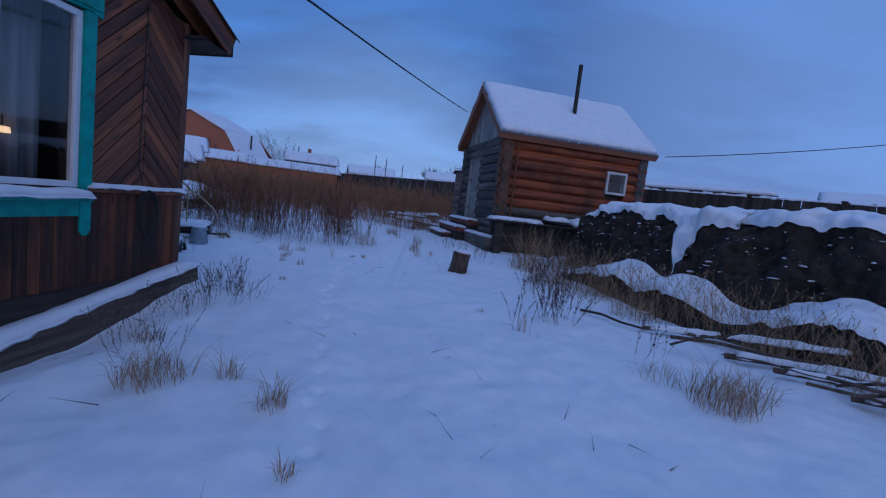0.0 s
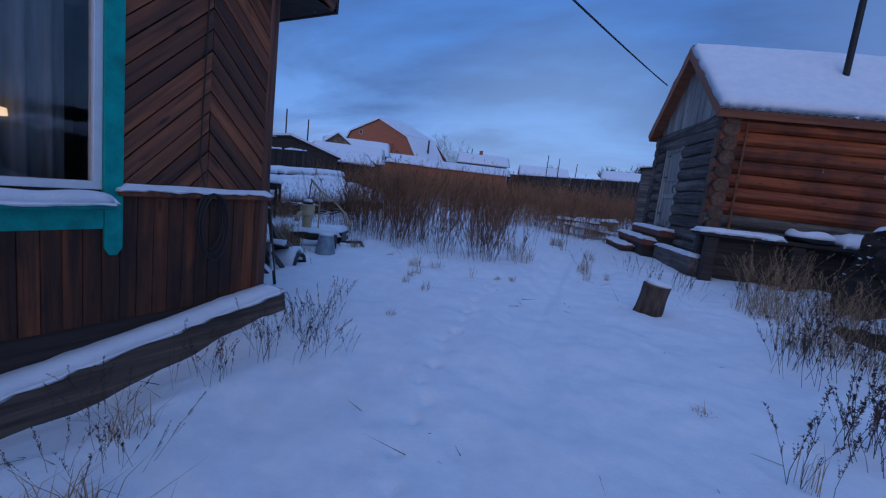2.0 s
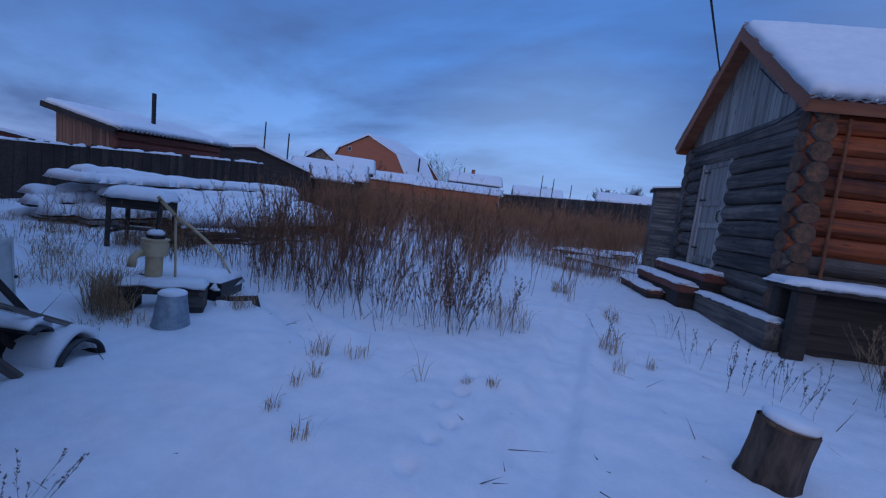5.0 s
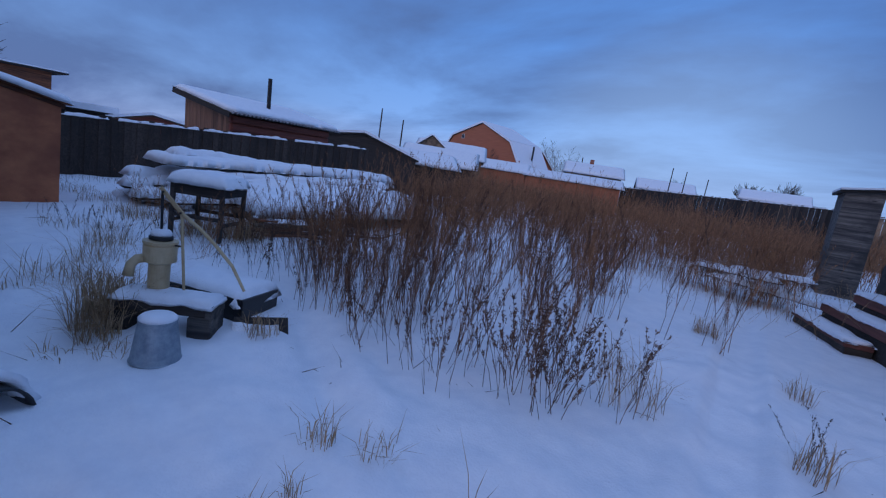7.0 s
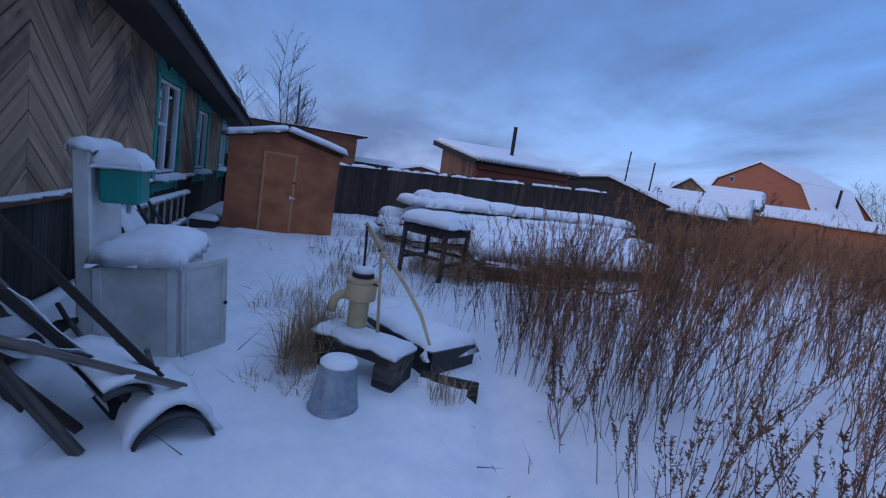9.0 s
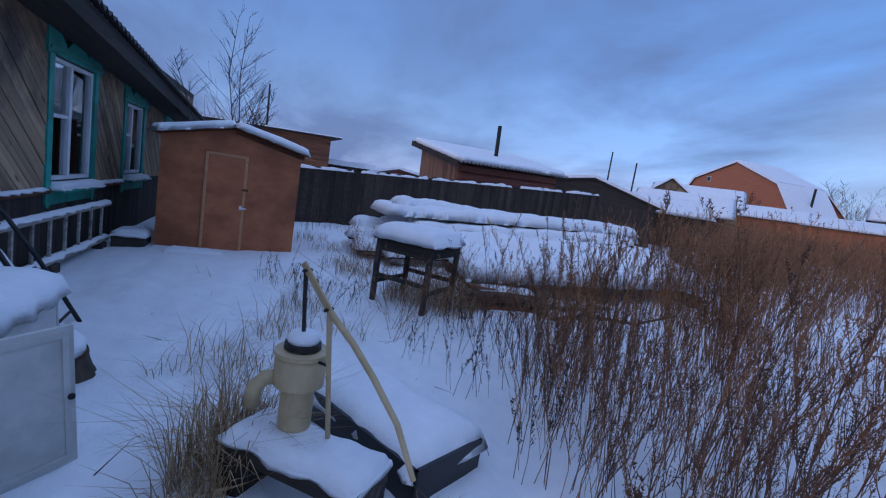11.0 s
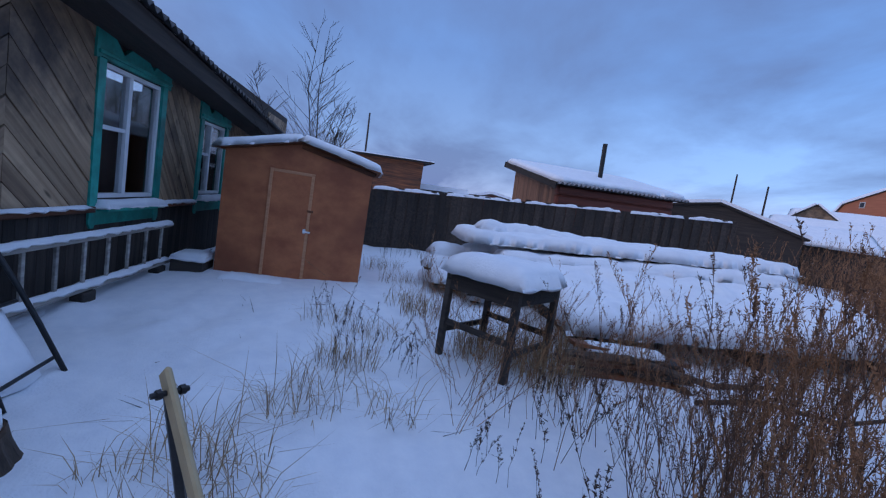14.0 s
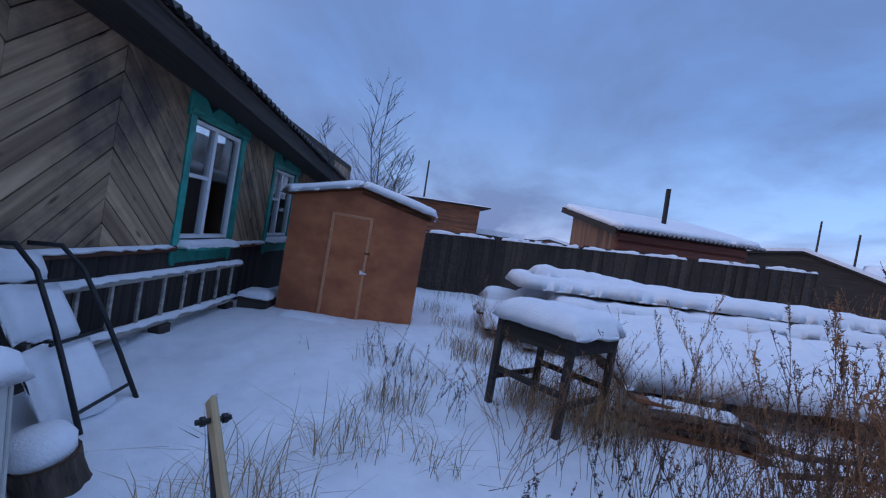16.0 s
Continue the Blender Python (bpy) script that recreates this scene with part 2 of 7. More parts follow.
BEIGE = mat("beige_paint", (0.43, 0.325, 0.175), (0.54, 0.425, 0.25), 0.45, scale=9, wear=(0.33, 0.235, 0.12), bump=0.15, vary=0.05)
RUST = mat("rusty_iron", (0.10, 0.035, 0.015), (0.20, 0.075, 0.03), 0.8, scale=20, vary=0.15)
BLACK = mat("black_metal", (0.010, 0.010, 0.011), (0.028, 0.027, 0.028), 0.45, metal=0.3, scale=15, bump=0.15, vary=0.15)
BLACK_PLASTIC = mat("black_plastic", (0.010, 0.011, 0.013), (0.022, 0.023, 0.026), 0.4, scale=8, bump=0.1, vary=0.1)
ZINC = mat("galvanised_steel", (0.20, 0.25, 0.30), (0.34, 0.40, 0.45), 0.5, metal=0.35, scale=14, bump=0.1, vary=0.05)
SHEET = mat("grey_sheet_roof", (0.16, 0.16, 0.17), (0.25, 0.25, 0.26), 0.6, scale=6, vary=0.1)
SHEET_DARK = mat("old_roof_sheet", (0.035, 0.034, 0.036), (0.08, 0.076, 0.075), 0.75, scale=6, vary=0.1)
BARK = mat("bark", (0.028, 0.020, 0.016), (0.15, 0.105, 0.075), 0.95, stretch=(1, 1, 0.3), scale=14, bump=0.8, vary=0.25)
TREE = mat("far_bark", (0.030, 0.024, 0.022), (0.065, 0.05, 0.042), 0.95, scale=8, vary=0.2)
STALK = mat("dry_stalks", (0.145, 0.066, 0.032), (0.38, 0.195, 0.092), 0.9, scale=3, bump=0.1, vary=0.45, per_object=False)
STALK_MID = mat("brown_stalks", (0.070, 0.036, 0.022), (0.20, 0.108, 0.062), 0.9, scale=3, bump=0.1, vary=0.45, per_object=False)
STALK_DARK = mat("dark_stalks", (0.040, 0.026, 0.022), (0.10, 0.065, 0.048), 0.9, scale=3, bump=0.1, vary=0.4, per_object=False)
STRAW = mat("dry_grass", (0.26, 0.165, 0.085), (0.42, 0.29, 0.165), 0.85, scale=3, bump=0.1, vary=0.35, per_object=False)
PEAT = mat("frozen_manure", (0.016, 0.012, 0.010), (0.05, 0.036, 0.026), 0.95, scale=9, bump=0.9, fine=35, vary=0.2)
ORANGE_WALL = mat("orange_siding", (0.36, 0.108, 0.046), (0.47, 0.158, 0.070), 0.7, stretch=GRAIN, scale=1.5, vary=0.12)
GABLE_BOARD = mat("gable_boards", (0.13, 0.060, 0.034), (0.27, 0.135, 0.075), 0.7, stretch=GRAIN, scale=2.0, vary=0.4)
RED_LOG = mat("red_logs", (0.12, 0.030, 0.018), (0.21, 0.055, 0.03), 0.7, stretch=GRAIN, scale=2.0, vary=0.2)
BRICK = mat("far_brick", (0.22, 0.09, 0.06), (0.30, 0.13, 0.09), 0.9, scale=5, vary=0.1)
WIRE = mat("wire", (0.008, 0.008, 0.009), (0.014, 0.014, 0.015), 0.6, vary=0.0)


def glass_material():
    m = bpy.data.materials.new("window_glass")
    m.use_nodes = True
    b = m.node_tree.nodes["Principled BSDF"]
    b.inputs["Base Color"].default_value = (0.93, 0.96, 0.97, 1)
    b.inputs["Roughness"].default_value = 0.02
    b.inputs["Transmission Weight"].default_value = 1.0
    b.inputs["IOR"].default_value = 1.45
    return m


def lamp_material():
    m = bpy.data.materials.new("lit_lamp")
    m.use_nodes = True
    b = m.node_tree.nodes["Principled BSDF"]
    b.inputs["Emission Color"].default_value = (1.0, 0.55, 0.18, 1)
    b.inputs["Emission Strength"].default_value = 1.6
    return m


GLASS, LAMP = glass_material(), lamp_material()


# ---- mesh helpers ----
class Geo:
    """Collects vertices and faces."""

    def __init__(self):
        self.v, self.f = [], []

    def add(self, v, f, m=None):
        k = len(self.v)
        self.v += [tuple(m @ Vector(p)) for p in v] if m else [tuple(p) for p in v]
        self.f += [tuple(i + k for i in q) for q in f]
        return self

    def box(self, x0, x1, y0, y1, z0, z1, b=0.0, m=None):
        if b <= 0:
            v = [(x, y, z) for x in (x0, x1) for y in (y0, y1) for z in (z0, z1)]
            return self.add(v, [(0, 1, 3, 2), (4, 6, 7, 5), (0, 4, 5, 1), (2, 3, 7, 6), (0, 2, 6, 4), (1, 5, 7, 3)], m)
        lo, hi = (x0, y0, z0), (x1, y1, z1)
        v, at = [], {}
        for c in range(8):
            s = [(c >> k) & 1 for k in range(3)]
            for k in range(3):
                p = [(hi[j] if s[j] else lo[j]) - (0 if j == k else (b if s[j] else -b)) for j in range(3)]
                at[c, k] = len(v)
                v.append(p)
        f = []
        for k in range(3):
            i, j = [q for q in range(3) if q != k]
            for side in (0, 1):
                q = [at[(side << k) | (a << i) | (d << j), k] for a, d in ((0, 0), (1, 0), (1, 1), (0, 1))]
                f.append(tuple(q))
            for a in (0, 1):
                for d in (0, 1):
                    c0 = (a << i) | (d << j)
                    c1 = c0 | (1 << k)
                    f.append((at[c0, i], at[c1, i], at[c1, j], at[c0, j]))
        for c in range(8):
            f.append((at[c, 0], at[c, 1], at[c, 2]))
        return self.add(v, f, m)

    def tube(self, pts, radii, n=8, m=None, caps=True):
        pts = [Vector(p) for p in pts]
        if not isinstance(radii, (list, tuple)):
            radii = [radii] * len(pts)
        v, f = [], []
        ref = Vector((0.31, 0.17, 0.93))
        for i, p in enumerate(pts):
            d = (pts[min(i + 1, len(pts) - 1)] - pts[max(i - 1, 0)]).normalized()
            if abs(d.dot(ref)) > 0.97:
                ref = Vector((0.9, 0.3, 0.1))
            a = d.cross(ref).normalized()
            c = d.cross(a)
            for k in range(n):
                t = 2 * math.pi * k / n
                v.append(p + (a * math.cos(t) + c * math.sin(t)) * radii[i])
        for i in range(len(pts) - 1):
            for k in range(n):
                f.append((i * n + k, i * n + (k + 1) % n, (i + 1) * n + (k + 1) % n, (i + 1) * n + k))
        if caps:
            f += [tuple(reversed(range(n))), tuple(range((len(pts) - 1) * n, len(pts) * n))]
        return self.add(v, f, m)

    def lathe(self, prof, n=20, m=None):
        v, f = [], []
        for r, z in prof:
            v += [(r * math.cos(2 * math.pi * k / n), r * math.sin(2 * math.pi * k / n), z) for k in range(n)]
        for i in range(len(prof) - 1):
            for k in range(n):
                f.append((i * n + k, i * n + (k + 1) % n, (i + 1) * n + (k + 1) % n, (i + 1) * n + k))
        f += [tuple(reversed(range(n))), tuple(range((len(prof) - 1) * n, len(prof) * n))]
        return self.add(v, f, m)

    def prism(self, poly, z0, z1, m=None):
        n = len(poly)
        v = [(x, y, z0) for x, y in poly] + [(x, y, z1) for x, y in poly]
        f = [tuple(reversed(range(n))), tuple(range(n, 2 * n))] + [(k, (k + 1) % n, n + (k + 1) % n, n + k) for k in range(n)]
        return self.add(v, f, m)

    def snow(self, x0, x1, y0, y1, z, h, rough=0.25, m=None, seed=0.0, step=0.08, lip=0.03, drop=0.02, cut=0.0):
        """A slab of lying snow with rounded, uneven edges over the rectangle."""
        nx, ny = max(4, int((x1 - x0) / step)), max(4, int((y1 - y0) / step))
        nx, ny = min(nx, 70), min(ny, 70)
        v, f = [], []
        ew = min(h * 1.1 + 0.02, (x1 - x0) * 0.45, (y1 - y0) * 0.45)
        for i in range(nx + 1):
            for j in range(ny + 1):
                s, t = i / nx, j / ny
                s = 0.5 - 0.5 * math.cos(math.pi * s) if nx < 16 else s
                t = 0.5 - 0.5 * math.cos(math.pi * t) if ny < 16 else t
                x, y = x0 + (x1 - x0) * s, y0 + (y1 - y0) * t
                d = min(x - x0, x1 - x, y - y0, y1 - y)
                k = min(max(d / ew, 0), 1)
                hh = h * math.sqrt(max(0.0, 1 - (1 - k) ** 2))
                wob = noise.noise(Vector((x * 3.1 + seed, y * 3.1, seed * 1.7)))
                w2 = noise.noise(Vector((x * 9.3 + seed, y * 9.3, seed * 2.7 + 4)))
                hh *= 1 + rough * wob + rough * 0.4 * w2
                ox = lip * (1 - k) * (wob + 0.4) * (1 if x > (x0 + x1) / 2 else -1) if min(x - x0, x1 - x) < ew else 0
                oy = lip * (1 - k) * (w2 + 0.4) * (1 if y > (y0 + y1) / 2 else -1) if min(y - y0, y1 - y) < ew else 0
                zz = z + hh - (drop * (1 + w2) if k <= 0.001 else 0)
                v.append((x + ox, y + oy, zz))
        q = lambda i, j: i * (ny + 1) + j
        for i in range(nx):
            for j in range(ny):
                f.append((q(i, j), q(i + 1, j), q(i + 1, j + 1), q(i, j + 1)))
        ring = [q(i, 0) for i in range(nx)] + [q(nx, j) for j in range(ny)] + [q(i, ny) for i in range(nx, 0, -1)] + [q(0, j) for j in range(ny, 0, -1)]
        b = len(v)
        v += [(x0 + 0.012 if v[k][0] < (x0 + x1) / 2 else x1 - 0.012, v[k][1], z - drop * 0.5) if False else (v[k][0] * 0.98 + (x0 + x1) * 0.01, v[k][1] * 0.98 + (y0 + y1) * 0.01, z + 0.001) for k in ring]
        for k in range(len(ring)):
            k2 = (k + 1) % len(ring)
            f.append((ring[k], b + k, b + k2, ring[k2]))
        f.append(tuple(b + k for k in range(len(ring))))
        return self.add(v, f, m)


def mesh_of(geo, material, smooth=False, name="mesh"):
    me = bpy.data.meshes.new(name)
    me.from_pydata(geo.v, [], geo.f)
    me.materials.append(material)
    bm = bmesh.new()
    bm.from_mesh(me)
    bmesh.ops.recalc_face_normals(bm, faces=bm.faces)
    bm.to_mesh(me)
    bm.free()
    if smooth:
        me.polygons.foreach_set("use_smooth", [True] * len(me.polygons))
    return me


def part(name, geo, material, parent=None, label="", m=None, smooth=False):
    """One mesh object, under a thing or a part when parent is given."""
    ob = new(name, mesh_of(geo, material, smooth, name) if isinstance(geo, Geo) else geo)
    if parent:
        ob.parent = parent
    if m is not None:
        ob.matrix_local = m
    if label:
        ob["label"] = label
    return ob


def thing(name, m, label, category, group="", kind=""):
    ob = new(name)
    ob.empty_display_size = 0.1
    ob.matrix_world = m
    return tagged(ob, label, category, group, kind)


def ramp(v, a, b):
    return max(a, min(b, v))


def ground_z(x, y):
    return -0.24 + 0.0468 * ramp(y - 3.5, 0, 9) - 0.024 * ramp(x + 1.0, -9, 0)


def frame_of(x, y, z, angle):
    return Matrix.Translation((x, y, z)) @ Matrix.Rotation(angle, 4, "Z")


PLANK_CACHE = {}


def plank(name, L, w, t, material, parent, m, label="", b=0.004):
    """A bevelled board, its length along x, centred, sharing meshes with its likes."""
    key = (round(L, 2), round(w, 3), round(t, 3), material.name)
    if key not in PLANK_CACHE:
        PLANK_CACHE[key] = mesh_of(Geo().box(-L / 2, L / 2, -w / 2, w / 2, -t / 2, t / 2, b), material, name="plank")
    return part(name, PLANK_CACHE[key], material, parent, label, m)


# ---- ground ----
def spaced(lo, hi, a, b, step):
    s = list(np.arange(a, b, step))
    k, d = b, step
    while k < hi:
        s.append(k)
        d *= 1.25
        k += d
    s.append(hi)
    k, d, r = a, step, []
    while k > lo:
        d *= 1.25
        k -= d
        r.append(max(k, lo))
    return r[::-1] + s


PRINTS = [(-0.45 - 0.36 * min(0.27 * k, 3.3) - 0.2 * max(0.27 * k - 3.3, 0) + 0.05 * math.sin(k * 2.3), 2.6 + 0.27 * k + 0.05 * math.sin(k * 1.7)) for k in range(24)]


def build_ground():
    xs, ys = spaced(-600, 600, -9.0, 4.0, 0.036), spaced(-300, 900, 0.6, 12.5, 0.036)
    v = []
    for x in xs:
        for y in ys:
            z = ground_z(x, y)
            if -16 < x < 12 and -3 < y < 26:
                z += 0.045 * noise.noise(Vector((x * 0.55, y * 0.55, 0))) + 0.040 * noise.noise(Vector((x * 1.7, y * 1.7, 3)))
                z += 0.020 * noise.noise(Vector((x * 4.2, y * 4.2, 9))) + 0.006 * noise.noise(Vector((x * 13, y * 13, 2)))
                # half-filled old steps and wind lips
                z -= 0.035 * max(0.0, noise.noise(Vector((x * 2.6, y * 1.9, 17))) - 0.22)
                # a drift along the house and a shallow worn track
                if x < -2.5 and y < 5.3:
                    z -= 0.28 * ramp((-2.5 - x) / 0.7, 0, 1) * ramp((5.3 - y) / 1.5, 0, 1)
                tr = -0.35 - 0.10 * (y - 2) if y < 9 else -1.05
                z -= 0.035 * math.exp(-(((x - tr) / 0.30) ** 2)) * (1 if y < 14 else 0)
                # a sledge track towards the fields and a trodden furrow by the trough
                sl = -1.53 - 0.13 * (y - 9)
                if 6.5 < y < 17:
                    z -= 0.05 * ramp((0.24 - abs(x - sl)) / 0.09, 0, 1) * ramp((y - 6.5) / 1.5, 0, 1)
                    z += 0.018 * math.exp(-(((abs(x - sl) - 0.30) / 0.07) ** 2))
                if -6.2 < x < -3.0:
                    fu = 8.62 - 0.42 * (x + 4.0)
                    z -= 0.06 * math.exp(-(((y - fu) / 0.16) ** 2)) * ramp((x + 6.2) / 0.6, 0, 1) * ramp((-3.0 - x) / 0.6, 0, 1)
                    z += 0.04 * math.exp(-(((y - fu - 0.36) / 0.14) ** 2)) * ramp((x + 5.6) / 0.6, 0, 1) * ramp((-3.0 - x) / 0.6, 0, 1)
                for px, py in PRINTS:
                    if abs(x - px) < 0.2 and abs(y - py) < 0.2:
                        d2 = ((x - px) / 0.040) ** 2 + ((y - py) / 0.052) ** 2
                        z -= (0.065 + 0.025 * math.sin(px * 40)) * math.exp(-d2)
            v.append((x, y, z))
    n = len(ys)
    f = [(i * n + j, (i + 1) * n + j, (i + 1) * n + j + 1, i * n + j + 1) for i in range(len(xs) - 1) for j in range(n - 1)]
    me = bpy.data.meshes.new("ground")
    me.from_pydata(v, [], f)
    me.materials.append(SNOW)
    me.polygons.foreach_set("use_smooth", [True] * len(f))
    return tagged(new("ground", me), "snow-covered yard with shallow tracks and drifts", "snow", kind="structure")


build_ground()

# ---- the house ----
HX, HY = -3.5, 5.45          # faces of the front wall and of the side wall
BACK_Y, END_X = -2.0, -17.5


def eave_z(x):
    return 3.04 + 0.080 * ramp(x + 7.5, -10, 0) + 0.03 * ramp(x + 7.5, 0, 4.4)


def clip(poly, inside, cut):
    out = []
    for k in range(len(poly)):
        a, b = poly[k], poly[(k + 1) % len(poly)]
        ia, ib = inside(a), inside(b)
        if ia:
            out.append(a)
        if ia != ib:
            out.append(cut(a, b))
    return out


def clip_rect(poly, a0, a1, b0, b1):
    for axis, lim, sign in ((0, a0, 1), (0, a1, -1), (1, b0, 1), (1, b1, -1)):
        def cut(p, q, axis=axis, lim=lim):
            t = (lim - p[axis]) / (q[axis] - p[axis])
            return tuple(p[k] + (q[k] - p[k]) * t for k in range(2))
        poly = clip(poly, lambda p, axis=axis, lim=lim, sign=sign: sign * (p[axis] - lim) >= 0, cut)
        if len(poly) < 3:
            return []
    return poly


def slanted_boards(parent, wall, a0, a1, b0, b1, angle, width, material):
    """Boards at an angle over a rectangle of a wall; wall takes (along, up, out)."""
    ca, sa = math.cos(angle), math.sin(angle)
    cx, cy = (a0 + a1) / 2, (b0 + b1) / 2
    half = (abs(a1 - a0) * abs(sa) + (b1 - b0) * abs(ca)) / 2
    n = int(2 * half / width) + 1
    for k in range(n):
        s = -half + (k + 0.5) * width
        g = 0.0055
        q = [(-4, s - width / 2 + g), (4, s - width / 2 + g), (4, s + width / 2 - g), (-4, s + width / 2 - g)]
        q = [(cx + x * ca - y * sa, cy + x * sa + y * ca) for x, y in q]
        q = clip_rect(q, a0, a1, b0, b1)
        if len(q) < 3:
            continue
        mx, my = sum(p[0] for p in q) / len(q), sum(p[1] for p in q) / len(q)
        loc = [((x - mx) * ca + (y - my) * sa, -(x - mx) * sa + (y - my) * ca) for x, y in q]
        t = 0.020 + 0.006 * random.random()
        part("board", Geo().prism(loc, 0, t), material, parent, m=wall @ pose(mx, my, 0.002 + 0.007 * random.random()) @ Matrix.Rotation(angle + random.uniform(-0.006, 0.006), 4, "Z"))


def upright_boards(parent, wall, a0, a1, b0, b1, width, material):
    n = max(1, round((a1 - a0) / width))
    w = (a1 - a0) / n
    for k in range(n):
        t = 0.022
        plank("board", b1 - b0, w - 0.003, t, material, parent, wall @ pose(a0 + (k + 0.5) * w, (b0 + b1) / 2, t / 2 + 0.002 + 0.004 * random.random(), 0, 0, 90))


# wall frames: x along the wall, y up, z outwards
FRONT = Matrix(((0, 0, 1, HX), (1, 0, 0, 0), (0, 1, 0, 0), (0, 0, 0, 1)))          # along = +y
SIDE = Matrix(((-1, 0, 0, 0), (0, 0, 1, HY), (0, 1, 0, 0), (0, 0, 0, 1)))         # along = -x


def wall_with_holes(name, m, a0, a1, b0, b1, holes, material, label):
    g = Geo()
    cuts = sorted({a0, a1, *[h[0] for h in holes], *[h[1] for h in holes]})
    for s, e in zip(cuts, cuts[1:]):
        mid = (s + e) / 2
        h = [q for q in holes if q[0] < mid < q[1]]
        if not h:
            g.box(s, e, b0, b1, -0.2, 0)
        else:
            g.box(s, e, b0, h[0][2], -0.2, 0)
            g.box(s, e, h[0][3], b1, -0.2, 0)
    return tagged(part(name, g, material, m=m), label, "wall", kind="structure")


def window_unit(name, m, a0, a1, b0, b1, mull, transom, label, crown=True, drop=0.30):
    """A white window in a teal carved surround; a0..b1 is the glazed opening."""
    w = thing(name, m, label, "window", kind="structure")
    fr, bar = (0.055, 0.05) if a1 - a0 > 1.4 else (0.045, 0.032)
    g = Geo().box(a0, a1, b0, b0 + fr, -0.06, 0.014, 0.004).box(a0, a1, b1 - fr, b1, -0.06, 0.014, 0.004)
    g.box(a0, a0 + fr, b0 + fr, b1 - fr, -0.06, 0.014, 0.004).box(a1 - fr, a1, b0 + fr, b1 - fr, -0.06, 0.014, 0.004)
    g.box(mull - bar, mull + bar, b0 + fr, b1 - fr, -0.065, 0.018, 0.004)
    f = part("window_frame", g, WHITE_PVC, w)
    if transom:
        part("transom", Geo().box(transom[0], transom[1], transom[2] - 0.022, transom[2] + 0.022, -0.05, 0.010, 0.004), WHITE_PVC, w)
    for s, e in ((a0 + fr, mull - bar), (mull + bar, a1 - fr)):
        p = part("pane", Geo().box(s, e, b0 + fr, b1 - fr, -0.030, -0.024), GLASS, w)
        p.visible_shadow = False
    # the surround
    tw = 0.115
    for s, nm in ((a0 - tw, "side_board"), (a1, "side_board")):
        lo = b0 - drop
        pts = [(s, b1 + 0.02), (s, lo + 0.05), (s + tw * 0.3, lo), (s + tw * 0.7, lo), (s + tw, lo + 0.05), (s + tw, b1 + 0.02)]
        part(nm, Geo().prism(pts, 0.0, 0.045), TEAL, w)
    part("apron", Geo().box(a0, a1, b0 - 0.27, b0 - 0.12, 0.0, 0.04, 0.005), TEAL, w)
    sill = part("window_sill", Geo().box(a0 - 0.02, a1 + 0.02, b0 - 0.12, b0 - 0.075, -0.03, 0.17, 0.006), TEAL, w)
    part("snow", Geo().snow(a0 - 0.03, a1 + 0.03, -0.03, 0.18, b0 - 0.075, 0.07, m=Matrix(((1, 0, 0, 0), (0, 0, 1, 0), (0, 1, 0, 0), (0, 0, 0, 1))), seed=a0, step=0.05), SNOW, w, smooth=True)
    if crown:
        c, hw = (a0 + a1) / 2, (a1 - a0) / 2 + tw + 0.06
        top = [(-1, 0.0), (-1, 0.42), (-0.80, 0.36), (-0.40, 0.13), (0, 0.34), (0.40, 0.13), (0.76, 0.36), (1, 0.32), (1, 0.0)]
        low = [(0.88, 0.03), (0.5, 0.015), (-0.5, 0.015), (-0.88, 0.03)]
        part("crown", Geo().prism([(c + hw * x, b1 + y) for x, y in top + low], 0.0, 0.05), TEAL, w)
        part("crown_moulding", Geo().box(c - hw * 0.97, c + hw * 0.97, b1 + 0.05, b1 + 0.085, 0.05, 0.075, 0.005), TEAL, w)
    else:
        part("head_board", Geo().box(a0 - tw, a1 + tw, b1 + 0.02, b1 + 0.2, 0.0, 0.045, 0.005), TEAL, w)
    return w


# the bank along the front has settled towards the street
TILTED = pose(5.5, 0.13, 0, 0, 0, 9.0) @ pose(-5.5, 0, 0)


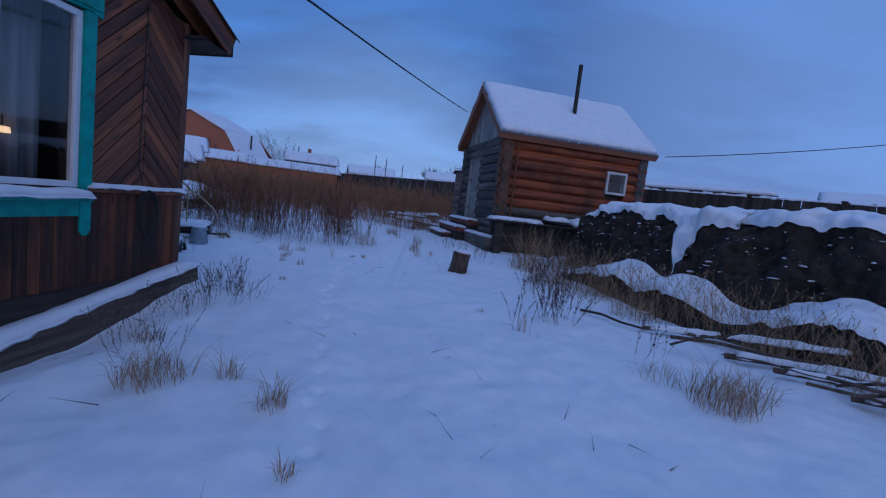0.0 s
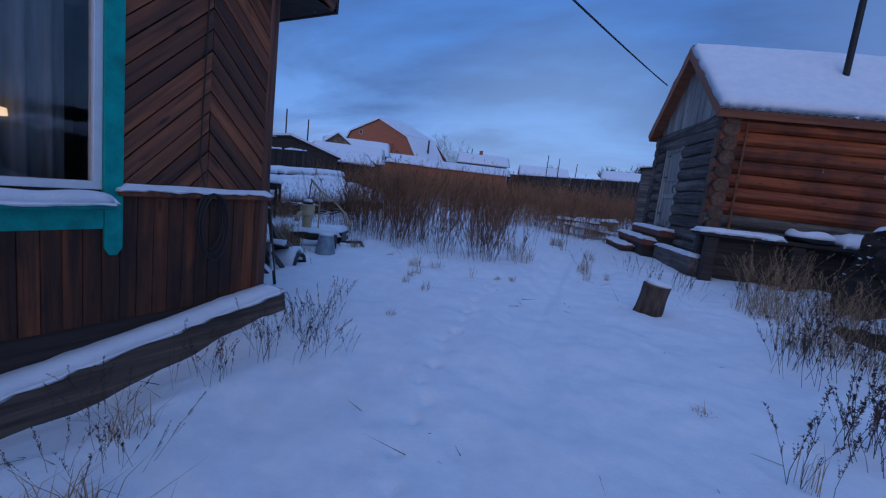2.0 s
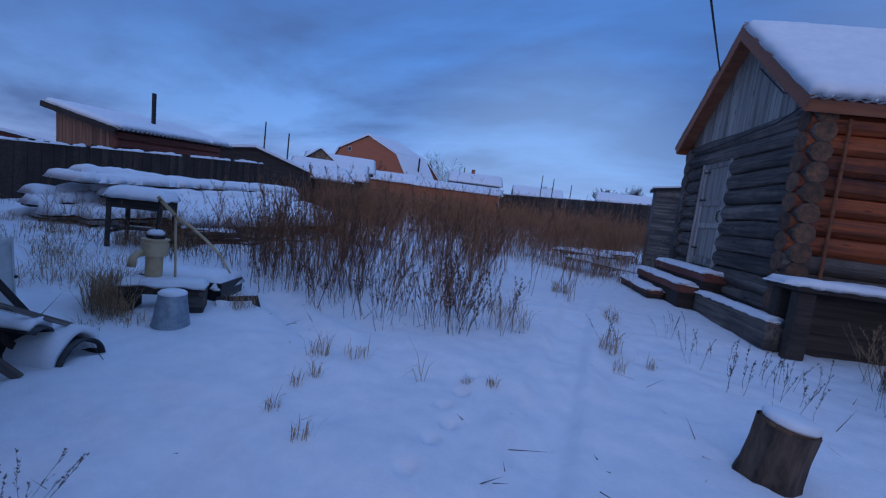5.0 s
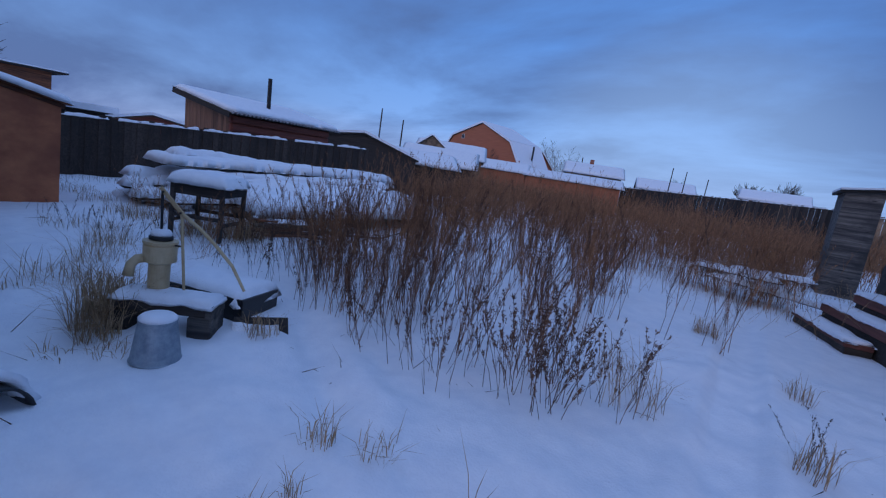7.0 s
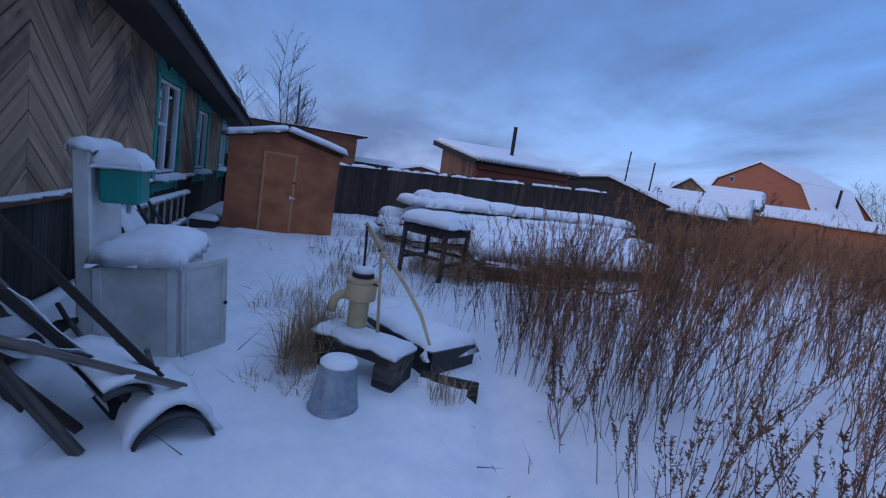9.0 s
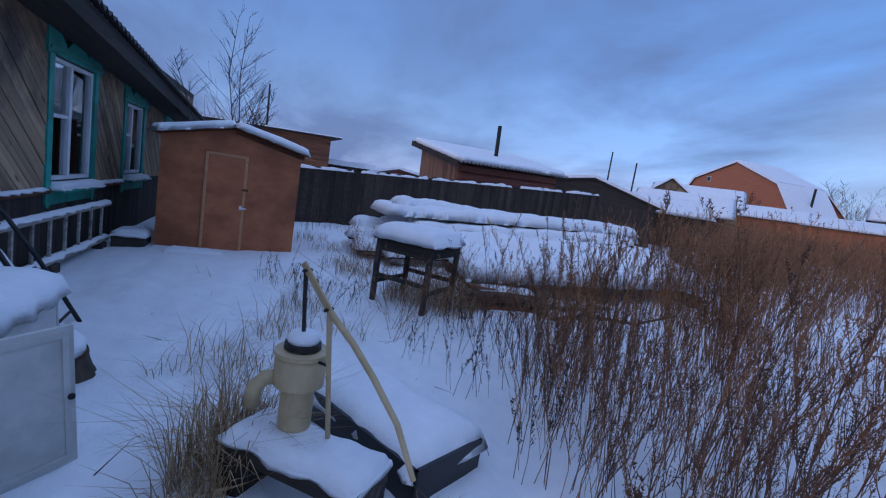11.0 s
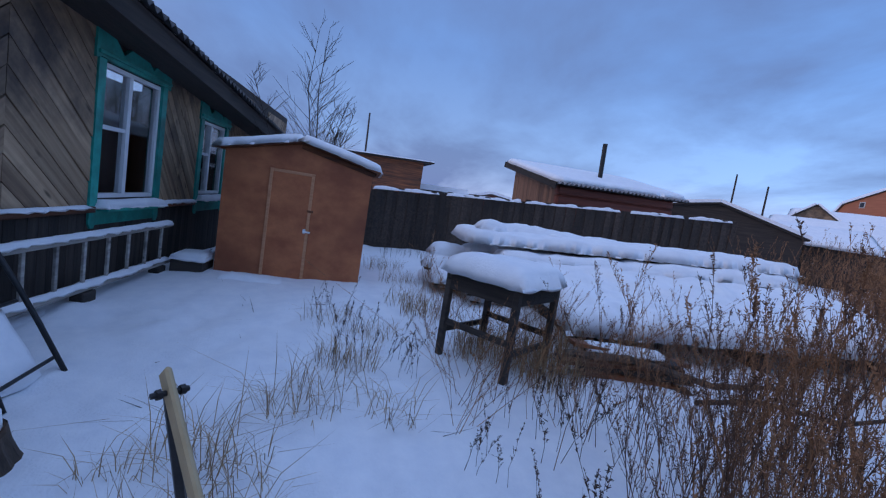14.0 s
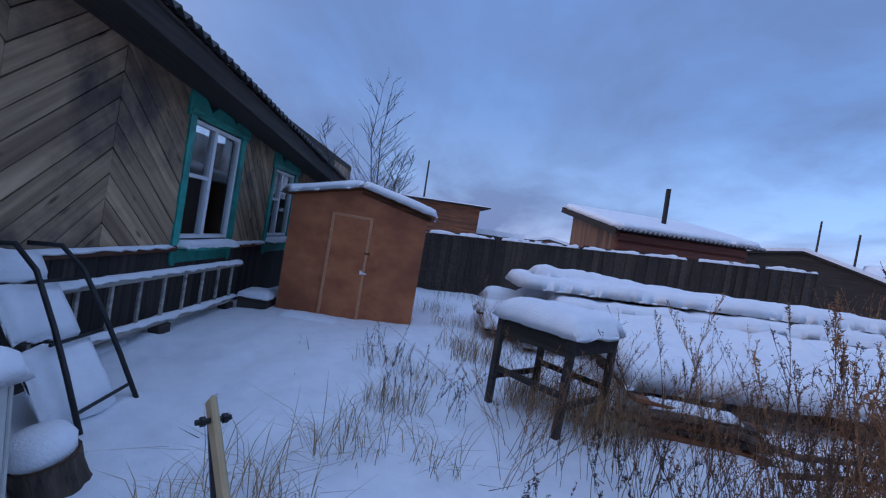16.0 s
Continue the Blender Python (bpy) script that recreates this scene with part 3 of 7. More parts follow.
def build_house():
    top = 3.05
    front_hole = (2.35, 4.08, 1.02, 2.62)
    wf = wall_with_holes("wall_front", FRONT, BACK_Y, HY - 0.001, -0.6, top, [front_hole], BOARD_DARK, "brown board-clad house wall with chevron boarding")
    upright_boards(wf, Matrix.Identity(4), BACK_Y, HY, 0.06, 1.0, 0.115, BOARD_LOW)
    slanted_boards(wf, Matrix.Identity(4), 4.19, 4.84, 1.06, top, radians(44), 0.115, BOARD_BROWN)
    slanted_boards(wf, Matrix.Identity(4), 4.845, HY, 1.06, top, radians(-44), 0.115, BOARD_BROWN)
    slanted_boards(wf, Matrix.Identity(4), 0.8, 2.2, 1.06, top, radians(44), 0.115, BOARD_BROWN)
    slanted_boards(wf, Matrix.Identity(4), BACK_Y, 0.795, 1.06, top, radians(-44), 0.115, BOARD_BROWN)
    holes = [(9.50, 10.64, 1.0, 2.34), (11.98, 12.95, 1.02, 2.15), (14.6, 15.5, 1.02, 2.1)]
    ws = wall_with_holes("wall_side", SIDE, -HX + 0.2, -END_X, -0.6, top, holes, BOARD_DARK, "weathered grey board-clad house wall")
    upright_boards(ws, Matrix.Identity(4), -HX, -END_X, 0.05, 0.86, 0.12, BOARD_DARK)
    edges = [3.5, 4.4, 5.4, 6.38, 7.37, 8.37, 9.38]
    for k, (s, e) in enumerate(zip(edges, edges[1:])):
        slanted_boards(ws, Matrix.Identity(4), s + 0.002, e - 0.002, 0.93, top - 0.04 * k, radians(40 if k % 2 == 0 else -40), 0.165, BOARD_GREY)
    slanted_boards(ws, Matrix.Identity(4), 10.76, 11.3, 0.93, 2.9, radians(-50), 0.125, BOARD_GREY)
    slanted_boards(ws, Matrix.Identity(4), 11.3, 11.84, 0.93, 2.9, radians(-50), 0.125, BOARD_GREY)
    slanted_boards(ws, Matrix.Identity(4), 13.1, 14.46, 0.93, 2.9, radians(-50), 0.125, BOARD_GREY)
    slanted_boards(ws, Matrix.Identity(4), 15.65, 17.5, 0.93, 2.9, radians(50), 0.125, BOARD_GREY)
    g = Geo().box(HX - 0.2, HX + 0.036, HY - 0.06, HY + 0.036, 0.05, top, 0.01)
    tagged(part("corner_post", g, BROWN_UP), "brown corner boards of the house", "trim", kind="structure")
    g = Geo().box(END_X - 0.2, END_X, BACK_Y, HY, -0.6, top).box(END_X, HX, BACK_Y - 0.2, BACK_Y, -0.6, top)
    tagged(part("wall_back", g, BOARD_DARK), "dark rear walls of the house", "wall", kind="structure")
    # rails between the boardings
    for nm, g, sn in (
        ("trim", Geo().box(4.16, HY + 0.03, 0.985, 1.045, 0.03, 0.075, 0.006, FRONT), Geo().snow(4.16, HY + 0.02, 0.02, 0.085, 1.045, 0.03, m=FRONT @ Matrix(((1, 0, 0, 0), (0, 0, 1, 0), (0, 1, 0, 0), (0, 0, 0, 1))), step=0.05)),
        ("trim", Geo().box(-HX + 0.04, 9.44, 0.865, 0.925, 0.03, 0.075, 0.006, SIDE), Geo().snow(-HX, 9.40, 0.025, 0.075, 0.925, 0.018, m=SIDE @ Matrix(((1, 0, 0, 0), (0, 0, 1, 0), (0, 1, 0, 0), (0, 0, 0, 1))), step=0.05)),
        ("trim", Geo().box(10.76, 11.84, 0.865, 0.925, 0.03, 0.075, 0.006, SIDE), Geo().snow(10.76, 11.84, 0.02, 0.085, 0.925, 0.03, m=SIDE @ Matrix(((1, 0, 0, 0), (0, 0, 1, 0), (0, 1, 0, 0), (0, 0, 0, 1))), step=0.05)),
    ):
        t = tagged(part(nm, g, BOARD_BROWN), "narrow snow-topped rail between the wall boards", "trim", kind="structure")
        part("snow", sn, SNOW, t, smooth=True)
    # plinth with its ledge
    swap = Matrix(((1, 0, 0, 0), (0, 0, 1, 0), (0, 1, 0, 0), (0, 0, 0, 1)))
    p = tagged(part("plinth", Geo().box(BACK_Y, HY + 0.10, -0.9, 0.0, -0.1, 0.26, 0.015, FRONT @ TILTED), PLINTH_WOOD), "dark earth-bank plinth of boards along the house", "plinth", kind="structure")
    part("snow", Geo().snow(BACK_Y, HY + 0.1, 0.03, 0.27, 0.0, 0.055, m=FRONT @ TILTED @ swap, step=0.07, seed=3), SNOW, p, smooth=True)
    p = tagged(part("plinth", Geo().box(-HX - 0.2, -END_X, -0.6, 0.0, -0.1, 0.16, 0.015, SIDE), BOARD_DARK), "dark board plinth along the side wall", "plinth", kind="structure")
    part("snow", Geo().snow(-HX - 0.2, -END_X, 0.03, 0.17, 0.0, 0.06, m=SIDE @ swap, step=0.09, seed=5), SNOW, p, smooth=True)
    build_roof()
    window_unit("window_1", FRONT, *front_hole, 3.34, None, "white two-pane window in a teal wooden surround with lace curtains", drop=0.46)
    window_unit("window_2", SIDE, *holes[0], 10.0, (9.545, 9.968, 1.72), "white window in a carved teal surround, snow on the sill")
    window_unit("window_3", SIDE, *holes[1], 12.36, (12.025, 12.328, 1.65), "white window in a carved teal surround, snow on the sill")
    window_unit("window_4", SIDE, *holes[2], 14.95, (14.645, 14.918, 1.6), "small far window in a carved teal surround")
    # dim rooms behind the glass, the dimness put into their dark colour
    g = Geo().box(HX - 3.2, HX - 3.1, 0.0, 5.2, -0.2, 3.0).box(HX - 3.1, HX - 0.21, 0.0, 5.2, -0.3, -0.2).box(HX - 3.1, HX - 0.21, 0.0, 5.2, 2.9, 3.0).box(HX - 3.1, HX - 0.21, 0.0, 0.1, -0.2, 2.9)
    tagged(part("room_shell", g, ROOM), "room seen through the windows, dimmed by its dark colour", "room", kind="structure")
    for a, b, nm in ((2.42, 3.3, 0.3), (3.38, 4.0, 1.1)):
        g = Geo()
        n = 40
        v = []
        for k in range(n + 1):
            y = a + (b - a) * k / n
            x = HX - 0.30 + 0.028 * math.sin(y * 42 + nm) + 0.012 * math.sin(y * 97)
            v += [(x, y, 0.9), (x, y, 2.75), (x - 0.004, y, 2.75), (x - 0.004, y, 0.9)]
        f = [(4 * k + i, 4 * k + (i + 1) % 4, 4 * k + 4 + (i + 1) % 4, 4 * k + 4 + i) for k in range(n) for i in range(4)]
        g.add(v, f)
        tagged(part("curtain", g, CURTAIN, smooth=True), "pale lace curtain hanging behind the window", "curtain", group="curtains")
    # flat sheets at the side windows that carry the room's dimness as colour
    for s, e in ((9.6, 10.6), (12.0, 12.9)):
        tagged(part("curtain", Geo().box(s, e, 0.95, 2.3, -0.42, -0.40, 0.0, SIDE), ROOM), "flat curtain sheet behind the window in the dim room's dark colour", "curtain", group="curtains")
    lampd = thing("wall_lamp", pose(HX - 0.24, 3.62, 1.43), "small lit lamp with a warm shade inside the window", "lamp")
    part("shade", Geo().lathe([(0.04, 0), (0.055, 0.005), (0.05, 0.05), (0.03, 0.055)], 14), LAMP, lampd)
    part("arm", Geo().tube([(0, 0, 0.055), (0, 0, 0.16)], 0.006), BLACK, lampd)


def build_roof():
    """Gable roof: its ridge runs along the house, the eave hangs over the side wall."""
    roof = thing("house_roof", Matrix.Identity(4), "dark wooden house roof with corrugated sheets under snow", "roof", kind="structure")
    over, x_a, x_b = 0.52, HX + 0.28, END_X - 0.4
    ridge_y, ridge_h = 1.7, 1.9

    def slope(name, out, lift, thick, material, x0, x1, y_out, wave=0.0, n=90):
        g = Geo()
        v = []
        for k in range(n + 1):
            x = x0 + (x1 - x0) * k / n
            e = eave_z(x) - 0.14 + lift + (wave * math.sin(k * math.pi))
            if wave:
                e += wave * (1 if k % 2 else -1)
            v += [(x, y_out, e), (x, ridge_y, e + ridge_h), (x, ridge_y, e + ridge_h + thick), (x, y_out, e + thick)]
        f = [(4 * k + i, 4 * k + (i + 1) % 4, 4 * k + 4 + (i + 1) % 4, 4 * k + 4 + i) for k in range(n) for i in range(4)]
        f += [(0, 1, 2, 3), (4 * n, 4 * n + 1, 4 * n + 2, 4 * n + 3)]
        g.add(v, f)
        return part(name, g, material, roof)

    slope("roof_boards", 0, 0.0, 0.04, BOARD_DARK, x_a, x_b, HY + over)
    slope("sheet", 0, 0.062, 0.012, SHEET_DARK, x_a + 0.05, x_b, HY + over + 0.07, wave=0.030, n=200)
    s = slope("snow", 0, 0.108, 0.07, SNOW, x_a - 0.12, x_b, HY + over - 0.07, wave=0.006, n=120)
    # other slope, out of sight
    g = Geo().add([(x_a, -2.6, 2.5), (x_b, -2.6, 2.2), (x_b, ridge_y, eave_z(x_b) + 1.76), (x_a, ridge_y, eave_z(x_a) + 1.76), (x_a, -2.6, 2.7), (x_b, -2.6, 2.4), (x_b, ridge_y, eave_z(x_b) + 1.96), (x_a, ridge_y, eave_z(x_a) + 1.96)], [(0, 1, 2, 3), (4, 5, 6, 7), (0, 1, 5, 4), (1, 2, 6, 5), (2, 3, 7, 6), (3, 0, 4, 7)])
    part("rear_slope", g, BOARD_DARK, roof)
    # eave fascia and soffit
    v = []
    n = 60
    for k in range(n + 1):
        x = x_a + (x_b - x_a) * k / n
        e = eave_z(x) - 0.15
        v += [(x, HY + over - 0.03, e - 0.16), (x, HY + over, e - 0.16), (x, HY + over, e + 0.02), (x, HY + over - 0.03, e + 0.02)]
    f = [(4 * k + i, 4 * k + (i + 1) % 4, 4 * k + 4 + (i + 1) % 4, 4 * k + 4 + i) for k in range(n) for i in range(4)] + [(0, 1, 2, 3), (4 * n, 4 * n + 1, 4 * n + 2, 4 * n + 3)]
    part("fascia", Geo().add(v, f), BOARD_DARK, roof)
    v = []
    for k in range(n + 1):
        x = x_a + (x_b - x_a) * k / n
        e = eave_z(x) - 0.30
        v += [(x, HY - 0.1, e + 0.02), (x, HY + over - 0.03, e), (x, HY + over - 0.03, e + 0.02), (x, HY - 0.1, e + 0.04)]
    part("soffit", Geo().add(v, f), BOARD_DARK, roof)
    # gable: boards above the front wall and the barge board
    e = eave_z(x_a)
    slope_ang = math.atan2(ridge_h, HY + over - ridge_y)
    L = math.hypot(ridge_h, HY + over - ridge_y)
    for xx in (x_a + 0.0, HX + 0.06):
        part("barge_board", Geo().box(0, L, -0.015, 0.015, -0.20, 0.10, 0.004), BOARD_BROWN, roof, m=Matrix.Translation((xx, HY + over, e - 0.13)) @ Matrix.Rotation(radians(-90), 4, "Z") @ Matrix.Rotation(-slope_ang, 4, "Y"))
    part("gable", Geo().prism([(HY, top_z(HX)), (ridge_y, 4.6), (BACK_Y, 2.9), (BACK_Y, 3.05), (HY, 3.05)][::1], -0.15, -0.01, FRONT), BOARD_BROWN, roof)
    part("gable_soffit", Geo().box(HX - 0.1, x_a, HY - 0.05, HY + over - 0.03, e - 0.30, e - 0.27), BOARD_DARK, roof)


def top_z(x):
    return 3.0


build_house()

# ---- the log bathhouse ----
BATH = frame_of(0.41, 12.468, 0, 0.338)     # x along its length, y across, origin under the near front roof corner
BW, BL, BE, BR = 4.464, 4.943, 3.41, 5.145
S0, S1, V0, V1 = 0.35, BL - 0.3, 0.36, BW - 0.30   # wall lines
LOG_R = 0.145


def log_piece(parent, a, b, r, material, ends=None):
    """One log, a little uneven, lying from a to b in the parent's space."""
    a, b = Vector(a), Vector(b)
    L = (b - a).length
    g = Geo()
    n = 10
    pts = [(-L / 2 + L * k / 4, 0.006 * random.uniform(-1, 1), 0.006 * random.uniform(-1, 1)) for k in range(5)]
    g.tube(pts, [r * random.uniform(0.95, 1.05) for _ in pts], n)
    d = (b - a).normalized()
    m = Matrix.Translation((a + b) / 2) @ d.to_track_quat("X", "Z").to_matrix().to_4x4()
    ob = part("log", g, material, parent, m=m, smooth=False)
    return ob


def build_bath():
    b = thing("log_bathhouse", BATH, "small log bathhouse with a snowy gable roof and stovepipe", "bathhouse")
    z0, courses = 0.35, 11
    h = (BE - 0.10 - z0) / courses
    r = h * 0.54
    door = (2.30, 3.50, 0.95, 3.02)
    win = (3.52, 4.15, 2.14, 2.76)
    for k in range(courses):
        z = z0 + (k + 0.5) * h
        lowk = k < 4
        side_mat = LOG_GREY if lowk else LOG_ORANGE
        ex = 0.17
        # near long wall
        if win[2] - 0.1 < z < win[3] + 0.1:
            log_piece(b, (S0 - ex, V0, z), (win[0], V0, z), r, side_mat)
            log_piece(b, (win[1], V0, z), (S1 + ex, V0, z), r, side_mat)
        else:
            log_piece(b, (S0 - ex, V0, z), (S1 + ex, V0, z), r, side_mat)
        log_piece(b, (S0 - ex, V1, z), (S1 + ex, V1, z), r, LOG_GREY)
        # gable wall with the door, half a log higher
        zz = z + h * 0.5 if k < courses - 1 else z + h * 0.35
        if zz < door[3] and zz > door[2] - 0.08:
            log_piece(b, (S0, V0 - ex, zz), (S0, door[0], zz), r, LOG_GREY)
            log_piece(b, (S0, door[1], zz), (S0, V1 + ex, zz), r, LOG_GREY)
        else:
            log_piece(b, (S0, V0 - ex, zz), (S0, V1 + ex, zz), r, LOG_GREY)
        log_piece(b, (S1, V0 - ex, zz), (S1, V1 + ex, zz), r, LOG_GREY)
        for s, e in (((S0 - ex - 0.004, V0, z), r), ((S1 + ex + 0.004, V0, z), r), ):
            part("log_end", Geo().tube([(-0.004, 0, 0), (0.004, 0, 0)], e * 0.93, 10), LOG_END, b, m=Matrix.Translation(s))
        part("log_end", Geo().tube([(0, -0.004, 0), (0, 0.004, 0)], r * 0.93, 10), LOG_END, b, m=Matrix.Translation((S0, V0 - ex - 0.004, zz)))
    # inner box, the unlit interior's darkness put into its colour
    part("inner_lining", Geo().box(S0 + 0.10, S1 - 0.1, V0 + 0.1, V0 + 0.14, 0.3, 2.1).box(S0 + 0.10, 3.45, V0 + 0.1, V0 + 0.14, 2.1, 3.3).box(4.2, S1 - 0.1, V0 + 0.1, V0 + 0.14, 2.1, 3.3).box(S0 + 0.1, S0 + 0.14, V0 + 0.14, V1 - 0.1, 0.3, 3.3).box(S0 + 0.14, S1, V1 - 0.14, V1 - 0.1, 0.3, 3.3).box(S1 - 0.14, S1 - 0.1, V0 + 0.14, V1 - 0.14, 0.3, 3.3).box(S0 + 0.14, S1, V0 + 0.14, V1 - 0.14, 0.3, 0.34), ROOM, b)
    # plinth beams
    part("footing", Geo().box(S0 - 0.05, S1 + 0.05, V0 - 0.05, V0 + 0.15, -0.1, 0.4, 0.02).box(S0 - 0.05, S0 + 0.15, V0, V1, -0.1, 0.4, 0.02), LOG_GREY, b)
    # door
    d = part("door", Geo().box(S0 - 0.05, S0 - 0.01, door[0] + 0.09, door[1] - 0.09, door[2], door[3] - 0.09, 0.004), PALE_UP, b, "grey weathered plank door with rails, closed")
    for z in (door[2] + 0.05, door[2] + 0.72, door[2] + 1.15, door[3] - 0.19):
        part("rail", Geo().box(S0 - 0.075, S0 - 0.05, door[0] + 0.10, door[1] - 0.10, z, z + 0.10, 0.004), PALE_UP, d)
    for y in (door[0] + 0.10, door[1] - 0.20):
        part("stile", Geo().box(S0 - 0.072, S0 - 0.05, y, y + 0.10, door[2], door[3] - 0.1, 0.004), PALE_UP, d)
    part("handle", Geo().tube([(S0 - 0.07, door[0] + 0.17, 1.80), (S0 - 0.12, door[0] + 0.17, 1.83), (S0 - 0.12, door[0] + 0.17, 1.97), (S0 - 0.07, door[0] + 0.17, 2.0)], 0.01, 6), BLACK, d, "dark iron handle")
    for z in (1.25, 2.2, 2.75):
        part("hinge", Geo().box(S0 - 0.085, S0 - 0.07, door[1] - 0.32, door[1] - 0.08, z, z + 0.035), BLACK, d)
    g = Geo().box(S0 - 0.10, S0 + 0.12, door[0], door[0] + 0.09, door[2] - 0.05, door[3], 0.006).box(S0 - 0.10, S0 + 0.12, door[1] - 0.09, door[1], door[2] - 0.05, door[3], 0.006).box(S0 - 0.10, S0 + 0.12, door[0], door[1], door[3] - 0.085, door[3] + 0.0, 0.006)
    part("door_frame", g, PALE_UP, b)
    # window
    w = part("window", Geo().box(win[0] - 0.02, win[1] + 0.02, V0 - 0.17, V0 + 0.02, win[2] - 0.02, win[2] + 0.05, 0.005).box(win[0] - 0.02, win[1] + 0.02, V0 - 0.17, V0 + 0.02, win[3] - 0.05, win[3] + 0.02, 0.005).box(win[0] - 0.02, win[0] + 0.05, V0 - 0.17, V0 + 0.02, win[2] + 0.05, win[3] - 0.05, 0.005).box(win[1] - 0.05, win[1] + 0.02, V0 - 0.17, V0 + 0.02, win[2] + 0.05, win[3] - 0.05, 0.005), WHITE_PAINT, b, "small square white window frame")
    p = part("pane", Geo().box(win[0] + 0.05, win[1] - 0.05, V0 - 0.13, V0 - 0.124, win[2] + 0.05, win[3] - 0.05), GLASS, w)
    # gable boards
    slope = (BR - BE) / (BW / 2)
    n = 22
    for k in range(n):
        y0 = V0 - 0.05 + (V1 - V0 + 0.1) * k / n
        y1 = V0 - 0.05 + (V1 - V0 + 0.1) * (k + 1) / n - 0.006
        t = lambda y: BE - 0.06 + slope * min(y, BW - y)
        pts = [(3.28, y0), (3.28, y1), (t(y1), y1)]
        mid = BW / 2
        if y0 < mid < y1:
            pts.append((t(mid), mid))
        pts.append((t(y0), y0))
        for s, dz in ((S0 - 0.07, 0), (S1 + 0.05, 0)):
            part("gable_board", Geo().prism(pts, 0, 0.022 + 0.006 * random.random()), WOOD_PALE, b, m=Matrix(((0, 0, -1, s + 0.03), (0, 1, 0, 0), (1, 0, 0, 0), (0, 0, 0, 1))))
    # roof slopes
    ang = math.atan(slope)
    L = math.hypot(BW / 2, BR - BE)
    for side in (0, 1):
        m = Matrix.Translation((0, 0 if side == 0 else BW, BE)) @ (Matrix.Rotation(ang, 4, "X") if side == 0 else Matrix.Translation((BL, 0, 0)) @ Matrix.Rotation(radians(180), 4, "Z") @ Matrix.Rotation(ang, 4, "X"))
        deck = part("roof_deck", Geo().box(0, BL, 0, L, -0.07, -0.03), BARGE, b, m=m)
        g = Geo()
        v, f = [], []
        nn = 64
        for k in range(nn + 1):
            w0 = 0.016 * (1 if k % 2 else -1)
            x = -0.02 + (BL + 0.04) * k / nn
            v += [(x, -0.05, w0 - 0.012), (x, L, w0 - 0.012), (x, L, w0), (x, -0.05, w0)]
        f = [(4 * k + i, 4 * k + (i + 1) % 4, 4 * k + 4 + (i + 1) % 4, 4 * k + 4 + i) for k in range(nn) for i in range(4)]
        part("roof_sheet", g.add(v, f), SHEET, b, m=m)
        part("snow", Geo().snow(-0.02, BL + 0.02, -0.01, L + 0.06, 0.020, 0.11, rough=0.12, seed=side, step=0.1), SNOW, b, m=m, smooth=True)
        part("eave_board", Geo().box(0, BL, -0.02, 0.0, -0.20, -0.03, 0.004), BARGE, b, m=m)
        for s in (0.0, BL):
            part("barge_board", Geo().box(s - 0.018, s + 0.018, -0.02, L + 0.02, -0.19, 0.012, 0.004), BARGE, b, m=m)
    # stovepipe
    cu, cv = 2.674, 1.169
    part("stovepipe", Geo().tube([(cu, cv, BE + slope * cv - 0.1), (cu, cv, 5.91)], 0.062, 14), BLACK, b, "black metal stovepipe")
    # steps
    for k, (s0, s1, y0, y1, z) in enumerate(((-0.10, 0.34, 1.75, 4.2, 0.93), (-0.42, -0.10, 1.9, 4.35, 0.68), (-0.74, -0.42, 2.5, 4.45, 0.42))):
        st = part("step", Geo().box(s0, s1, y0, y1, z - 0.20 if k < 2 else z - 0.12, z - 0.05, 0.01), STEP_WOOD, b, "snow-covered reddish board step")
        part("snow", Geo().snow(s0 - 0.01, s1 + 0.0, y0, y1, z - 0.05, 0.05, seed=k, step=0.06), SNOW, st, smooth=True)
        part("riser", Geo().box(s0 + 0.03, s0 + 0.07, y0 + 0.05, y1 - 0.05, 0.0, z - 0.20 if k < 2 else z - 0.12), BOARD_DARK, st)
        part("cheek", Geo().box(s0 + 0.03, s1, y0 + 0.02, y0 + 0.06, 0.0, z - 0.20 if k < 2 else z - 0.12), BOARD_DARK, st)


build_bath()


def clothes_line():
    t = thing("clothes_line", BATH, "thin line strung along the log wall with pegs still on it", "clothes line")
    y = V0 - 0.20
    part("line", Geo().tube([(S0 - 0.05, y + 0.05, 2.50), (1.4, y, 2.42), (2.6, y, 2.44), (4.6, y + 0.05, 2.55)], 0.006, 5), WIRE, t)
    for x in (2.05, 3.1):
        part("peg", Geo().box(x, x + 0.016, y - 0.010, y + 0.010, 2.385, 2.455), WOOD_PALE, t)
    part("nail", Geo().tube([(S0 - 0.05, V0 - 0.05, 2.50), (S0 - 0.05, y + 0.04, 2.50)], 0.008, 5), RUST, t)
    c = thing("gable_cable", BATH, "black electric cable along the bathhouse gable", "cable")
    part("run", Geo().tube([(S0 - 0.19, 0.15, 3.45), (S0 - 0.19, 1.0, 3.27), (S0 - 0.19, 2.6, 3.22), (S0 - 0.19, 3.4, 3.20), (S0 - 0.19, 4.0, 3.24)], 0.012, 6), WIRE, c)
    part("drop", Geo().tube([(S0 - 0.14, 0.15, 3.45), (S0 - 0.12, 1.1, 3.75), (S0 - 0.12, 1.9, 4.35)], 0.010, 6), WIRE, c)
    d = thing("corner_pipe", BATH, "thin rusty pipe standing at the log corner", "pipe")
    part("pipe", Geo().tube([(S0 + 0.28, V0 - 0.21, 0.3), (S0 + 0.25, V0 - 0.20, 3.2)], 0.022, 8), RUST, d)


clothes_line()


